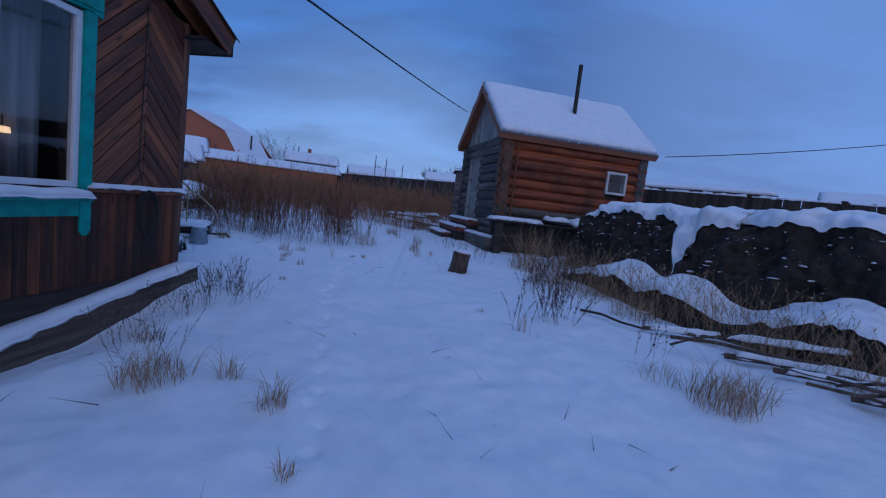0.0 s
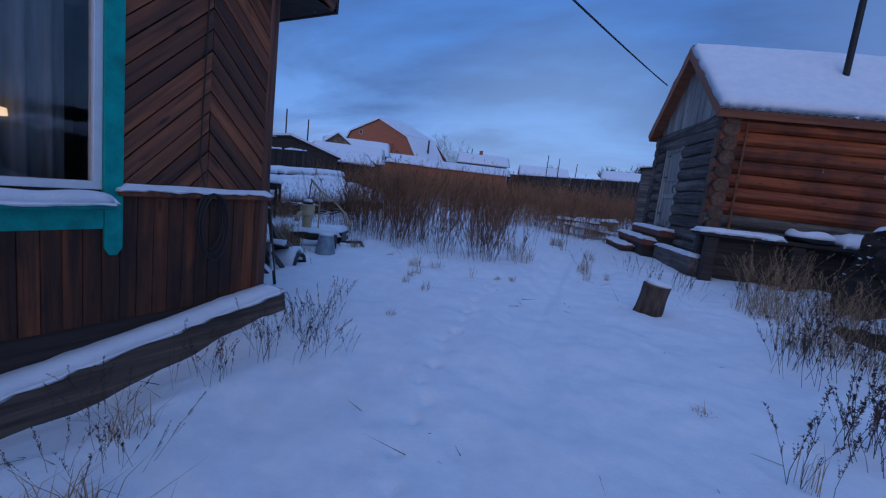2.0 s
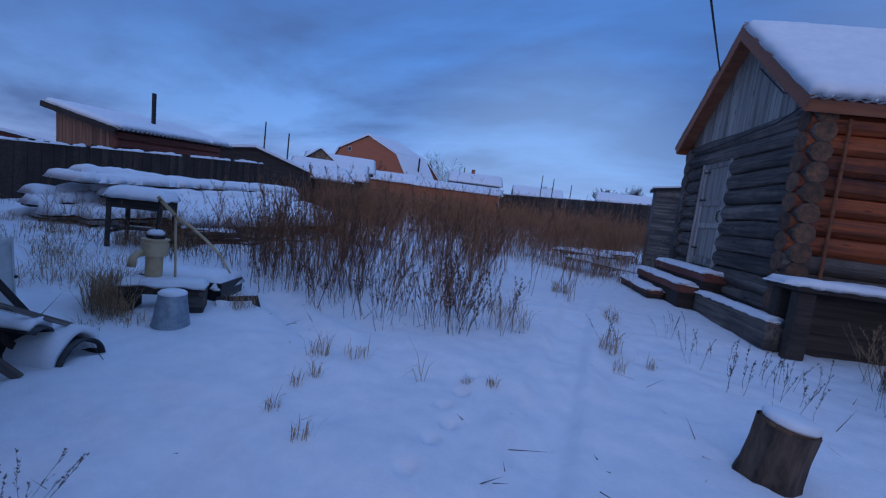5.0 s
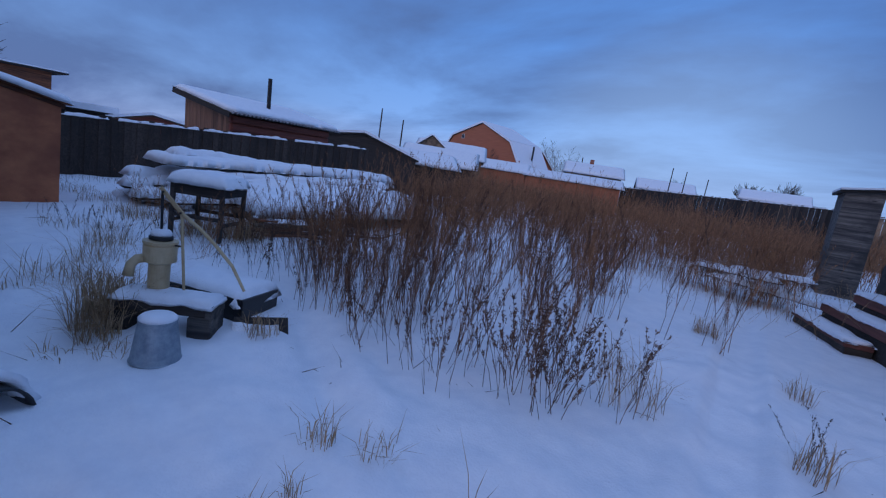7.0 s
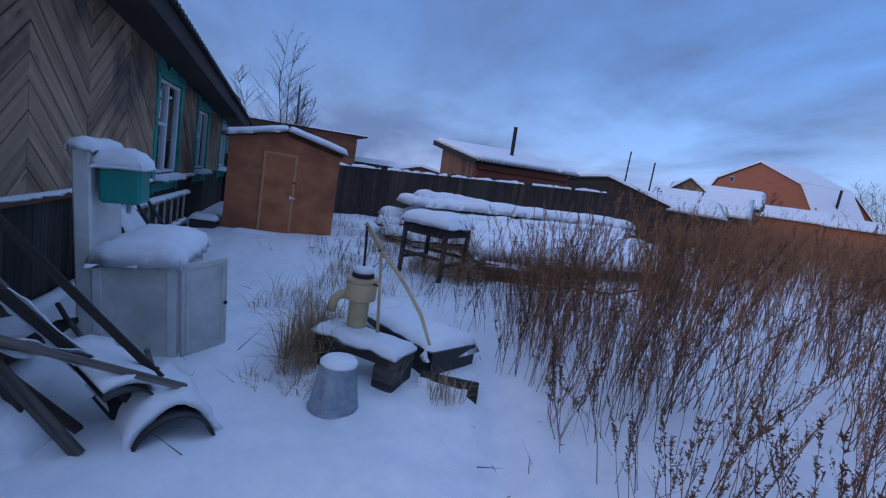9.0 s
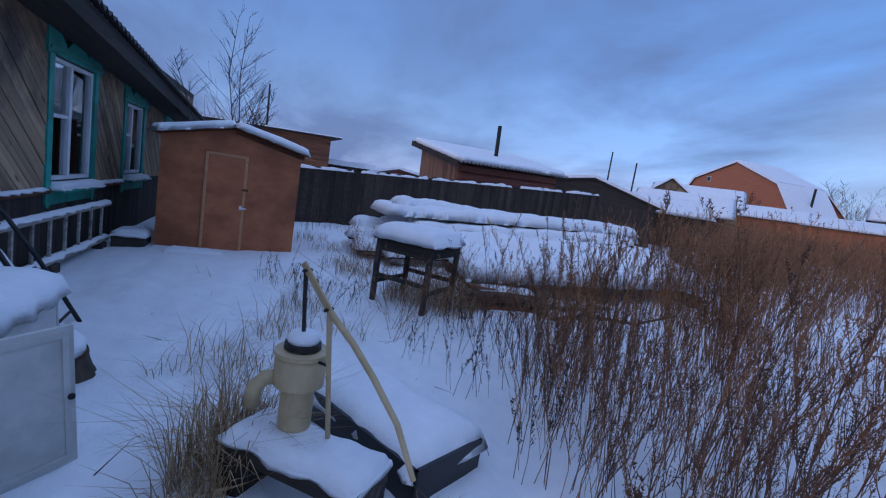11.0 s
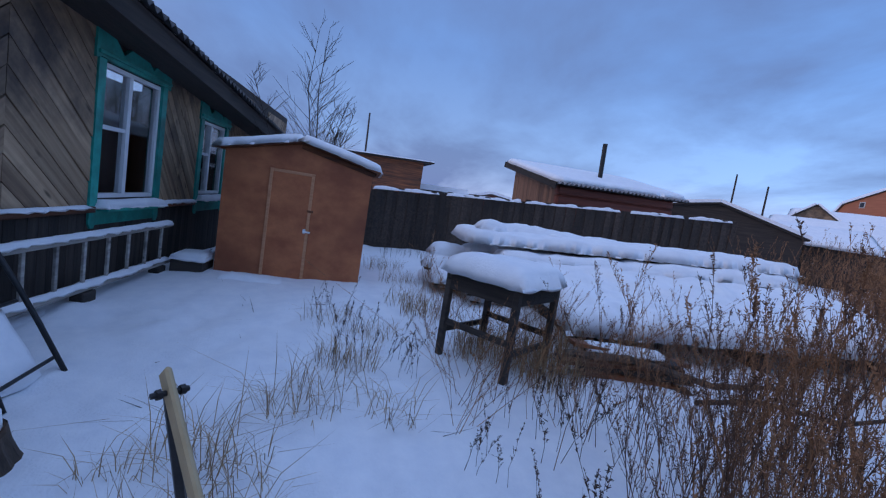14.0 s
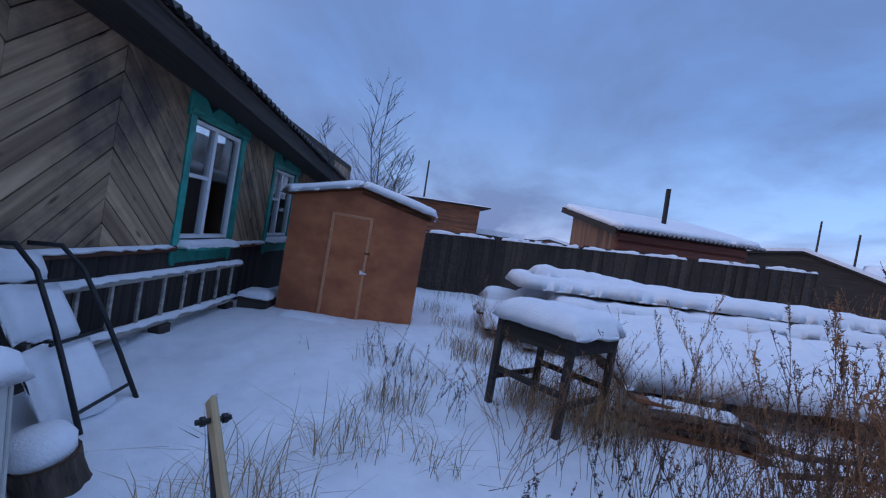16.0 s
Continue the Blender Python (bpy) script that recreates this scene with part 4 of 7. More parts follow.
def snowy_beam(name, m, L, w, h, material, label, category, seed):
    t = thing(name, m, label, category)
    part("timber", Geo().box(-L / 2, L / 2, -w / 2, w / 2, 0, h, 0.02), material, t)
    part("snow", Geo().snow(-L / 2, L / 2, -w / 2, w / 2, h, 0.05, seed=seed, step=0.07), SNOW, t, smooth=True)
    return t


snowy_beam("timber_sill", BATH @ pose(-0.02, 0.8, 0.16, 0, 0, 90), 2.15, 0.24, 0.38, LOG_GREY, "squared grey timber with snow along the bathhouse wall", "timber", 2)


def workbench():
    t = thing("outdoor_bench", BATH @ pose(0, 0, 0), "rough grey plank bench with snow against the bathhouse", "bench")
    part("benchtop", Geo().box(-0.05, 3.15, -0.55, 0.10, 0.98, 1.05, 0.012), BOARD_DARK, t)
    for x in (0.02, 1.5, 3.0):
        part("leg", Geo().box(x, x + 0.2, -0.50, -0.32, -0.1, 0.98, 0.02), BOARD_DARK, t)
        part("leg", Geo().box(x, x + 0.2, -0.12, 0.06, -0.1, 0.98, 0.02), BOARD_DARK, t)
    part("backing", Geo().box(0.2, 3.1, -0.18, -0.14, 0.1, 0.97), BOARD_DARK, t)
    part("snow", Geo().snow(-0.06, 1.3, -0.56, 0.1, 1.05, 0.08, seed=11, step=0.06), SNOW, t, smooth=True)
    tyre = thing("car_tyre", BATH @ pose(1.85, -0.24, 1.05), "snow-covered tyre lying on the bench", "tyre")
    g = Geo()
    n, k = 28, 10
    v = [((0.27 + 0.10 * math.cos(b)) * math.cos(a), (0.27 + 0.10 * math.cos(b)) * math.sin(a), 0.085 + 0.085 * math.sin(b)) for a in [2 * math.pi * i / n for i in range(n)] for b in [2 * math.pi * j / k for j in range(k)]]
    f = [(i * k + j, ((i + 1) % n) * k + j, ((i + 1) % n) * k + (j + 1) % k, i * k + (j + 1) % k) for i in range(n) for j in range(k)]
    part("tread", g.add(v, f), BLACK_PLASTIC, tyre, smooth=True)
    v = [((0.27 + 0.11 * math.cos(b)) * math.cos(a), (0.27 + 0.11 * math.cos(b)) * math.sin(a), 0.10 + (0.12 + 0.02 * math.sin(3 * a)) * max(0, math.sin(b))) for a in [2 * math.pi * i / n for i in range(n)] for b in [math.pi * j / (k - 1) for j in range(k)]]
    f = [(i * k + j, ((i + 1) % n) * k + j, ((i + 1) % n) * k + (j + 1) % k, i * k + (j + 1) % k) for i in range(n) for j in range(k)]
    part("snow", Geo().add(v, f), SNOW, tyre, smooth=True)
    hp = thing("snowy_bundle", BATH @ pose(2.68, -0.22, 1.05), "low bundle buried in snow on the bench", "bundle")
    part("sack", Geo().snow(-0.36, 0.36, -0.28, 0.28, 0.0, 0.12, seed=17, step=0.06), BLACK_PLASTIC, hp, smooth=True)
    part("snow", Geo().snow(-0.42, 0.42, -0.32, 0.30, 0.02, 0.20, seed=21, step=0.06, rough=0.5), SNOW, hp, smooth=True)


workbench()


def stump(name, x, y, r, h, lean, label, cap=0.06):
    z = ground_z(x, y) - 0.06
    t = thing(name, Matrix.Translation((x, y, z)) @ Euler((lean[0], lean[1], 0.4)).to_matrix().to_4x4(), label, "stump")
    g = Geo()
    n = 22
    prof = [(1.12, 0), (1.02, 0.25), (0.97, 0.6), (1.0, 1.0)]
    v, f = [], []
    for q, zz in prof:
        v += [(r * q * (1 + 0.07 * math.sin(3 * a) + 0.05 * math.sin(7 * a + 1)) * math.cos(a), r * q * (1 + 0.07 * math.sin(3 * a) + 0.05 * math.sin(7 * a + 1)) * math.sin(a), h * zz) for a in [2 * math.pi * k / n for k in range(n)]]
    for i in range(3):
        f += [(i * n + k, i * n + (k + 1) % n, (i + 1) * n + (k + 1) % n, (i + 1) * n + k) for k in range(n)]
    part("bark", g.add(v, f), BARK, t)
    part("cut_face", Geo().tube([(0, 0, h - 0.02), (0, 0, h + 0.002)], r * 0.98, n), LOG_END, t)
    part("snow", Geo().lathe([(r * 0.9, h + 0.003), (r * 0.98, h + cap * 0.5), (r * 0.8, h + cap * 0.9), (r * 0.3, h + cap), (0.01, h + cap)], n), SNOW, t, smooth=True)


stump("chopping_stump", -0.09, 8.78, 0.165, 0.43, (0.05, 0.12), "short bark-covered chopping stump capped with snow")

# ---- the plywood shed ----
SHED = frame_of(-10.77, 6.23, 0.13, 1.60)      # x along its front, y to the back
SW, SD, SE, SR = 1.90, 1.75, 1.63, 1.85


def build_shed():
    s = thing("plywood_shed", SHED, "low orange-brown plywood shed with a snowy gable roof", "shed")
    part("front", Geo().prism([(0, 0), (SW, 0), (SW, SE), (SW / 2, SR), (0, SE)], 0, 0.02, Matrix(((1, 0, 0, 0), (0, 0, 1, 0), (0, 1, 0, 0), (0, 0, 0, 1)))), PLYWOOD, s)
    part("rear", Geo().prism([(0, 0), (SW, 0), (SW, SE), (SW / 2, SR), (0, SE)], SD - 0.02, SD, Matrix(((1, 0, 0, 0), (0, 0, 1, 0), (0, 1, 0, 0), (0, 0, 0, 1)))), PLYWOOD, s)
    part("side_panel", Geo().box(0, 0.02, 0.02, SD - 0.02, 0, SE), PLYWOOD, s)
    part("side_panel", Geo().box(SW - 0.02, SW, 0.02, SD - 0.02, 0, SE), PLYWOOD, s)
    for y in (0.05, SD - 0.2):
        part("skid", Geo().box(0.02, SW - 0.02, y, y + 0.12, -0.2, 0.0), BOARD_DARK, s)
    d0, d1, z0, z1 = 0.575, 1.15, 0.0, 1.47
    d = part("door", Geo().box(d0 + 0.035, d1 - 0.035, -0.016, -0.003, z0 + 0.02, z1 - 0.035, 0.003), PLYWOOD, s, "closed plywood door with pale edge strips")
    tr = Geo().box(d0, d0 + 0.04, -0.024, -0.002, z0, z1, 0.003)
    part("edge_strip", tr, PLY_TRIM, d)
    part("edge_strip", Geo().box(d1 - 0.04, d1, -0.024, -0.002, z0, z1, 0.003), PLY_TRIM, d)
    part("edge_strip", Geo().box(d0 + 0.04, d1 - 0.04, -0.024, -0.002, z1 - 0.04, z1, 0.003), PLY_TRIM, d)
    part("door_handle", Geo().box(d1 - 0.075, d1 - 0.04, -0.035, -0.016, 0.66, 0.72, 0.004).tube([(d1 - 0.06, -0.03, 0.69), (d1 - 0.06, -0.07, 0.69), (d1 + 0.03, -0.07, 0.685)], 0.012, 8), WHITE_PVC, d, "pale plastic lever handle")
    for z in (0.95,):
        part("latch", Geo().box(d1 - 0.05, d1 + 0.03, -0.03, -0.012, z, z + 0.03), RUST, d)
    slope = (SR - SE) / (SW / 2)
    ang = math.atan(slope)
    L = math.hypot(SW / 2 + 0.10, (SW / 2 + 0.10) * slope)
    for side in (0, 1):
        m = Matrix.Translation((-0.10, -0.12, SE - 0.10 * slope + 0.0)) @ Matrix.Rotation(-ang, 4, "Y") if side == 0 else Matrix.Translation((SW + 0.10, SD + 0.12, SE - 0.10 * slope)) @ Matrix.Rotation(radians(180), 4, "Z") @ Matrix.Rotation(-ang, 4, "Y")
        part("roof_panel", Geo().box(0, L, 0, SD + 0.24, 0.004, 0.03), BOARD_BROWN, s, m=m)
        part("snow", Geo().snow(-0.02, L + 0.05, -0.02, SD + 0.26, 0.03, 0.10, rough=0.12, seed=side + 7, step=0.07), SNOW, s, m=m, smooth=True)
    g = Geo().prism([(-0.08, SE - 0.09), (SW + 0.08, SE - 0.09), (SW + 0.08, SE - 0.02), (SW / 2, SR - 0.005), (-0.08, SE - 0.02)], -0.025, -0.003, Matrix(((1, 0, 0, 0), (0, 0, 1, 0), (0, 1, 0, 0), (0, 0, 0, 1))))
    g = Geo()
    for side in (-1, 1):
        a = Vector((SW / 2, 0, SR - 0.012))
        bq = Vector((SW / 2 + side * (SW / 2 + 0.05), 0, SE - 0.022))
        dd = (bq - a)
        g.box(0, dd.length, -0.03, -0.004, -0.06, 0.005, 0.003, Matrix.Translation(a) @ Matrix.Rotation(-math.atan2(dd.z, dd.x), 4, "Y"))
    part("gable_trim", g, BOARD_LOW, s)
    k = thing("wooden_crate", SHED @ pose(-0.28, 0.05, -0.13), "small dark crate with snow beside the shed", "crate")
    part("box", Geo().box(-0.2, 0.2, -0.2, 0.2, 0, 0.27, 0.01), BOARD_DARK, k)
    part("snow", Geo().snow(-0.21, 0.21, -0.21, 0.21, 0.27, 0.08, seed=4, step=0.05), SNOW, k, smooth=True)
    r = thing("snow_heap", SHED @ pose(0.25, -0.32, -0.12), "rounded heap of snow in front of the shed", "snow")
    part("drift", Geo().snow(-0.1, 0.75, -0.2, 0.2, 0.0, 0.2, seed=9, step=0.05), SNOW, r, smooth=True)


build_shed()


# ---- the old table ----
def build_table():
    # near corner, left corner, right corner of the top
    n, l, r = Vector((-7.78, 9.42, 0)), Vector((-8.32, 8.95, 0)), Vector((-8.22, 9.95, 0))
    ex = (l - n)
    ang = math.atan2(ex.y, ex.x)
    zt = 0.97
    m = frame_of(n.x, n.y, 0, ang)
    W, D = 0.74, 0.70
    t = thing("old_table", m, "weathered grey garden table thick with snow", "table")
    part("tabletop", Geo().box(-0.02, W + 0.02, -D - 0.02, 0.02, zt - 0.03, zt, 0.006), BOARD_DARK, t)
    part("apron", Geo().box(0.03, W - 0.03, -0.03, -0.005, zt - 0.17, zt - 0.03), BOARD_DARK, t)
    part("apron", Geo().box(0.03, W - 0.03, -D + 0.005, -D + 0.03, zt - 0.15, zt - 0.03), BOARD_DARK, t)
    part("apron", Geo().box(0.005, 0.03, -D + 0.03, -0.03, zt - 0.15, zt - 0.03), BOARD_DARK, t)
    part("apron", Geo().box(W - 0.03, W - 0.005, -D + 0.03, -0.03, zt - 0.15, zt - 0.03), BOARD_DARK, t)
    for x in (0.0, W - 0.055):
        for y in (-0.055, -D):
            part("leg", Geo().box(x, x + 0.055, y, y + 0.055, 0.05, zt - 0.03, 0.005), BOARD_DARK, t)
    for y in (-0.045, -D + 0.01):
        part("stretcher", Geo().box(0.055, W - 0.055, y, y + 0.03, 0.48, 0.53, 0.004), BOARD_DARK, t)
    part("stretcher", Geo().box(0.01, 0.04, -D + 0.055, -0.055, 0.40, 0.45, 0.004), BOARD_DARK, t)
    part("stretcher", Geo().box(W - 0.04, W - 0.01, -D + 0.055, -0.055, 0.40, 0.45, 0.004), BOARD_DARK, t)
    part("snow", Geo().snow(-0.04, W + 0.04, -D - 0.04, 0.04, zt, 0.16, rough=0.12, seed=13, step=0.05), SNOW, t, smooth=True)


build_table()


# ---- stack of boards and slabs under snow ----
def build_pile():
    random.seed(7)
    t = thing("timber_stack", pose(0, 9, -0.12, 2.4, 0, 0) @ pose(0, -9, 0), "long stack of planks and slabs buried in snow", "timber stack")
    rows = []
    for lev in range(5):
        z = 0.32 + lev * 0.19
        for k in range(4 - lev // 2):
            x = -11.9 + k * 0.50 + 0.1 * lev + random.uniform(-0.12, 0.12)
            y0, y1 = 8.95 + random.uniform(0, 0.9) + 0.10 * lev, 15.2 + random.uniform(-1.9, 0.8)
            if lev > 1 and k == 3 - lev // 2:
                y0 += random.uniform(0.6, 1.4)
            rows.append((x, y0, y1, z + random.uniform(-0.03, 0.03), lev))
    for i, (x, y0, y1, z, lev) in enumerate(rows):
        L = y1 - y0
        m = pose(x, (y0 + y1) / 2, z, random.uniform(-1.2, 1.2), random.uniform(-4, 4), 90 + random.uniform(-3.2, 3.2))
        p = part("plank", Geo().box(-L / 2, L / 2, -0.2, 0.2, -0.032, 0.032, 0.008), BOARD_DARK, t, m=m)
        part("snow", Geo().snow(-L / 2 - 0.03, L / 2, -0.27, 0.27, 0.032, 0.165, rough=0.3, seed=i * 1.3, step=0.09), SNOW, p, smooth=True)
    part("snow", Geo().snow(-2.75, 2.6, -0.66, 0.72, 0.0, 0.15, rough=0.22, seed=77, step=0.08), SNOW, t, m=pose(-11.15, 12.3, 1.14, 0, 0, 90), smooth=True)
    for y in (9.3, 12.0, 14.6):
        part("bearer", Geo().box(-12.1, -9.9, y, y + 0.2, 0.05, 0.28, 0.02), BOARD_DARK, t)
    # lower apron of boards towards the yard
    u = thing("low_plank_platform", pose(0, 9, 0, 1.8, 0, 0) @ pose(0, -9, 0), "low platform of old planks covered by a thick sheet of snow", "planks")
    for k in range(6):
        x = -9.9 + 0.27 * k
        y0, y1 = 10.25 + 0.03 * k, 14.6 + random.uniform(-0.3, 0.3)
        part("plank", Geo().box(-(y1 - y0) / 2, (y1 - y0) / 2, -0.12, 0.12, -0.02, 0.02, 0.005), BOARD_DARK, u, m=pose(x, (y0 + y1) / 2, 0.74 - 0.055 * k, 0, 0, 90) @ pose(0, 0, 0, 12, 0, 0))
    for y in (10.5, 12.3, 14.2):
        part("bearer", Geo().box(-10.0, -8.4, y, y + 0.14, 0.1, 0.36, 0.015), BOARD_DARK, u)
    part("snow", Geo().snow(-0.85, 0.80, -2.2, 2.25, 0.0, 0.17, rough=0.45, seed=31, step=0.07), SNOW, u, m=pose(-9.2, 12.4, 0.62, 0, 11.5, 0), smooth=True)


build_pile()


def offcuts():
    rnd = random.Random(12)
    t = thing("board_offcuts", pose(-8.05, 10.65, 0.22, 0, 0, 82), "short brown boards stacked at the foot of the platform", "boards")
    for k in range(6):
        L = rnd.uniform(0.7, 1.15)
        part("board", Geo().box(-L / 2, L / 2, -0.08, 0.08, -0.018, 0.018, 0.004), BOARD_BROWN if k % 2 else BOARD_DARK, t, m=pose(rnd.uniform(-0.1, 0.1), 0.035 * k - 0.05, 0.045 * k, rnd.uniform(-4, 4), rnd.uniform(-4, 4), rnd.uniform(-6, 6)))
    part("snow", Geo().snow(-0.4, 0.3, 0.02, 0.18, 0.24, 0.05, rough=0.5, seed=3, step=0.05), SNOW, t, smooth=True)
    for a, b, r in (((-8.05, 10.0, 0.42), (-7.75, 11.9, 0.36), 0.035), ((-7.55, 10.9, 0.30), (-7.0, 12.2, 0.52), 0.022)):
        a, b = Vector(a), Vector(b)
        L = (b - a).length
        q = thing("fallen_branch", Matrix.Translation((a + b) / 2) @ (b - a).to_track_quat("X", "Z").to_matrix().to_4x4(), "dark crooked branch lying across the weeds", "branch")
        part("limb", Geo().tube([(-L / 2, 0, 0), (-L / 5, 0.05, 0.04), (L / 6, -0.04, -0.03), (L / 2, 0.03, 0.05)], [r, r * 0.9, r * 0.8, r * 0.5], 7), BARK, q)


offcuts()


# ---- the hand pump ----
def build_pump():
    px, py = -5.44, 8.0
    t = thing("hand_pump", pose(px, py, 0.31), "beige painted cast-iron hand water pump with a long lever", "pump")
    part("column", Geo().lathe([(0.088, 0), (0.088, 0.02), (0.078, 0.03), (0.078, 0.25), (0.086, 0.262), (0.118, 0.275), (0.120, 0.40), (0.112, 0.415), (0.125, 0.42), (0.125, 0.44), (0.085, 0.445)], 28), BEIGE, t, smooth=False)
    part("spout", Geo().tube([(-0.02, -0.08, 0.30), (-0.02, -0.15, 0.29), (-0.02, -0.19, 0.25), (-0.02, -0.205, 0.16)], [0.035, 0.037, 0.036, 0.040], 12), BEIGE, t, smooth=True)
    part("gland", Geo().lathe([(0.075, 0.445), (0.085, 0.45), (0.085, 0.475), (0.05, 0.48)], 20), BLACK, t)
    part("snow", Geo().lathe([(0.07, 0.478), (0.078, 0.50), (0.06, 0.525), (0.02, 0.535), (0.005, 0.535)], 18), SNOW, t, smooth=True)
    part("rod", Geo().tube([(0, 0, 0.47), (0.074, -0.032, 0.835)], 0.010, 8), BLACK, t, "dark iron piston rod")
    part("post", Geo().tube([(0.115, 0.155, 0.0), (0.178, 0.075, 0.70)], 0.012, 8), BEIGE, t)
    part("brace", Geo().tube([(0.09, 0.06, 0.42), (0.15, 0.11, 0.42)], 0.007, 6), BLACK, t)
    # flat bar above, round bar below the bend
    top, piv, bend, end = Vector((0.066, -0.045, 0.868)), Vector((0.183, 0.072, 0.696)), Vector((0.41, 0.25, 0.49)), Vector((0.615, 0.41, 0.165))
    d = piv - top
    fm = Matrix.Translation(top) @ d.to_track_quat("X", "Z").to_matrix().to_4x4()
    part("lever", Geo().box(0, d.length + 0.05, -0.006, 0.006, -0.017, 0.017, 0.004, fm).tube([piv + d * 0.05, piv.lerp(bend, 0.55) + Vector((0, 0, 0.012)), bend, bend.lerp(end, 0.5) + Vector((0.012, 0.012, 0.02)), end], [0.015, 0.0145, 0.014, 0.013, 0.011], 10), BEIGE, t, "bent beige lever arm")
    side = d.cross(Vector((0, 0, 1))).normalized()
    for q in (top.lerp(piv, 0.17), piv):
        part("bolt", Geo().tube([q - side * 0.030, q + side * 0.030], 0.005, 8).tube([q + side * 0.014, q + side * 0.022], 0.009, 6).tube([q - side * 0.024, q - side * 0.015], 0.009, 6), BLACK, t)
    # bench of thick planks that the pump stands on
    b = thing("pump_bench", frame_of(-5.33, 8.03, -0.02, radians(48)), "thick plank platform with snow under the pump", "platform")
    part("plank", Geo().box(-0.34, 0.36, -0.135, 0.135, 0.24, 0.34, 0.012), BOARD_DARK, b)
    part("leg", Geo().box(0.22, 0.40, -0.14, 0.14, -0.04, 0.24, 0.012).box(0.352, 0.40, -0.14, 0.14, 0.24, 0.34), LOG_GREY, b)
    part("leg", Geo().box(-0.34, -0.2, -0.15, 0.15, -0.04, 0.24, 0.012), BOARD_DARK, b)
    part("snow", Geo().snow(-0.35, 0.41, -0.142, 0.142, 0.34, 0.05, seed=2, step=0.04), SNOW, b, smooth=True)
    # dark trough filled with snow
    a = Vector((-5.12, 8.54, 0))
    c = Vector((-5.92, 8.14, 0))
    d = c - a
    q = thing("water_trough", frame_of(a.x, a.y, 0.02, math.atan2(d.y, d.x)), "dark metal trough filled with snow beside the pump", "trough")
    L, W, H = 0.92, 0.50, 0.27
    g = Geo().box(0, L, 0, -0.02, 0, H).box(0, L, -W, -W + 0.02, 0, H).box(0, 0.02, -W, 0, 0, H).box(L - 0.02, L, -W, 0, 0, H).box(0, L, -W, 0, 0, 0.02)
    part("sides", g, BLACK_PLASTIC, q)
    part("snow", Geo().snow(0.012, L + 0.05, -W - 0.05, -0.012, H - 0.05, 0.13, seed=6, step=0.05), SNOW, q, smooth=True)
    w = thing("loose_board", frame_of(-4.98, 8.66, 0.09, radians(66)) @ pose(0, 0, 0, 38, 0, 0), "short dark board tilted in the snow by the trough", "board")
    part("wood", Geo().box(-0.22, 0.22, -0.10, 0.08, 0, 0.03, 0.004), BOARD_DARK, w)
    part("snow", Geo().snow(-0.21, 0.12, -0.10, 0.0, 0.03, 0.03, rough=0.6, seed=8, step=0.04), SNOW, w, smooth=True)
    k = thing("bucket", pose(-4.83, 7.83, 0.03), "upturned galvanised bucket with snow on its base", "bucket")
    part("body", Geo().lathe([(0.158, 0.0), (0.165, 0.008), (0.157, 0.018), (0.118, 0.285), (0.122, 0.292), (0.116, 0.298)], 32), ZINC, k, smooth=False)
    part("snow", Geo().lathe([(0.117, 0.298), (0.121, 0.312), (0.10, 0.33), (0.04, 0.336), (0.003, 0.336)], 28), SNOW, k, smooth=True)


build_pump()


# ---- washstand, sunk backwards towards the house ----
WASH = pose(-5.5, 6.22, -0.02, 3.5, 0, 0)


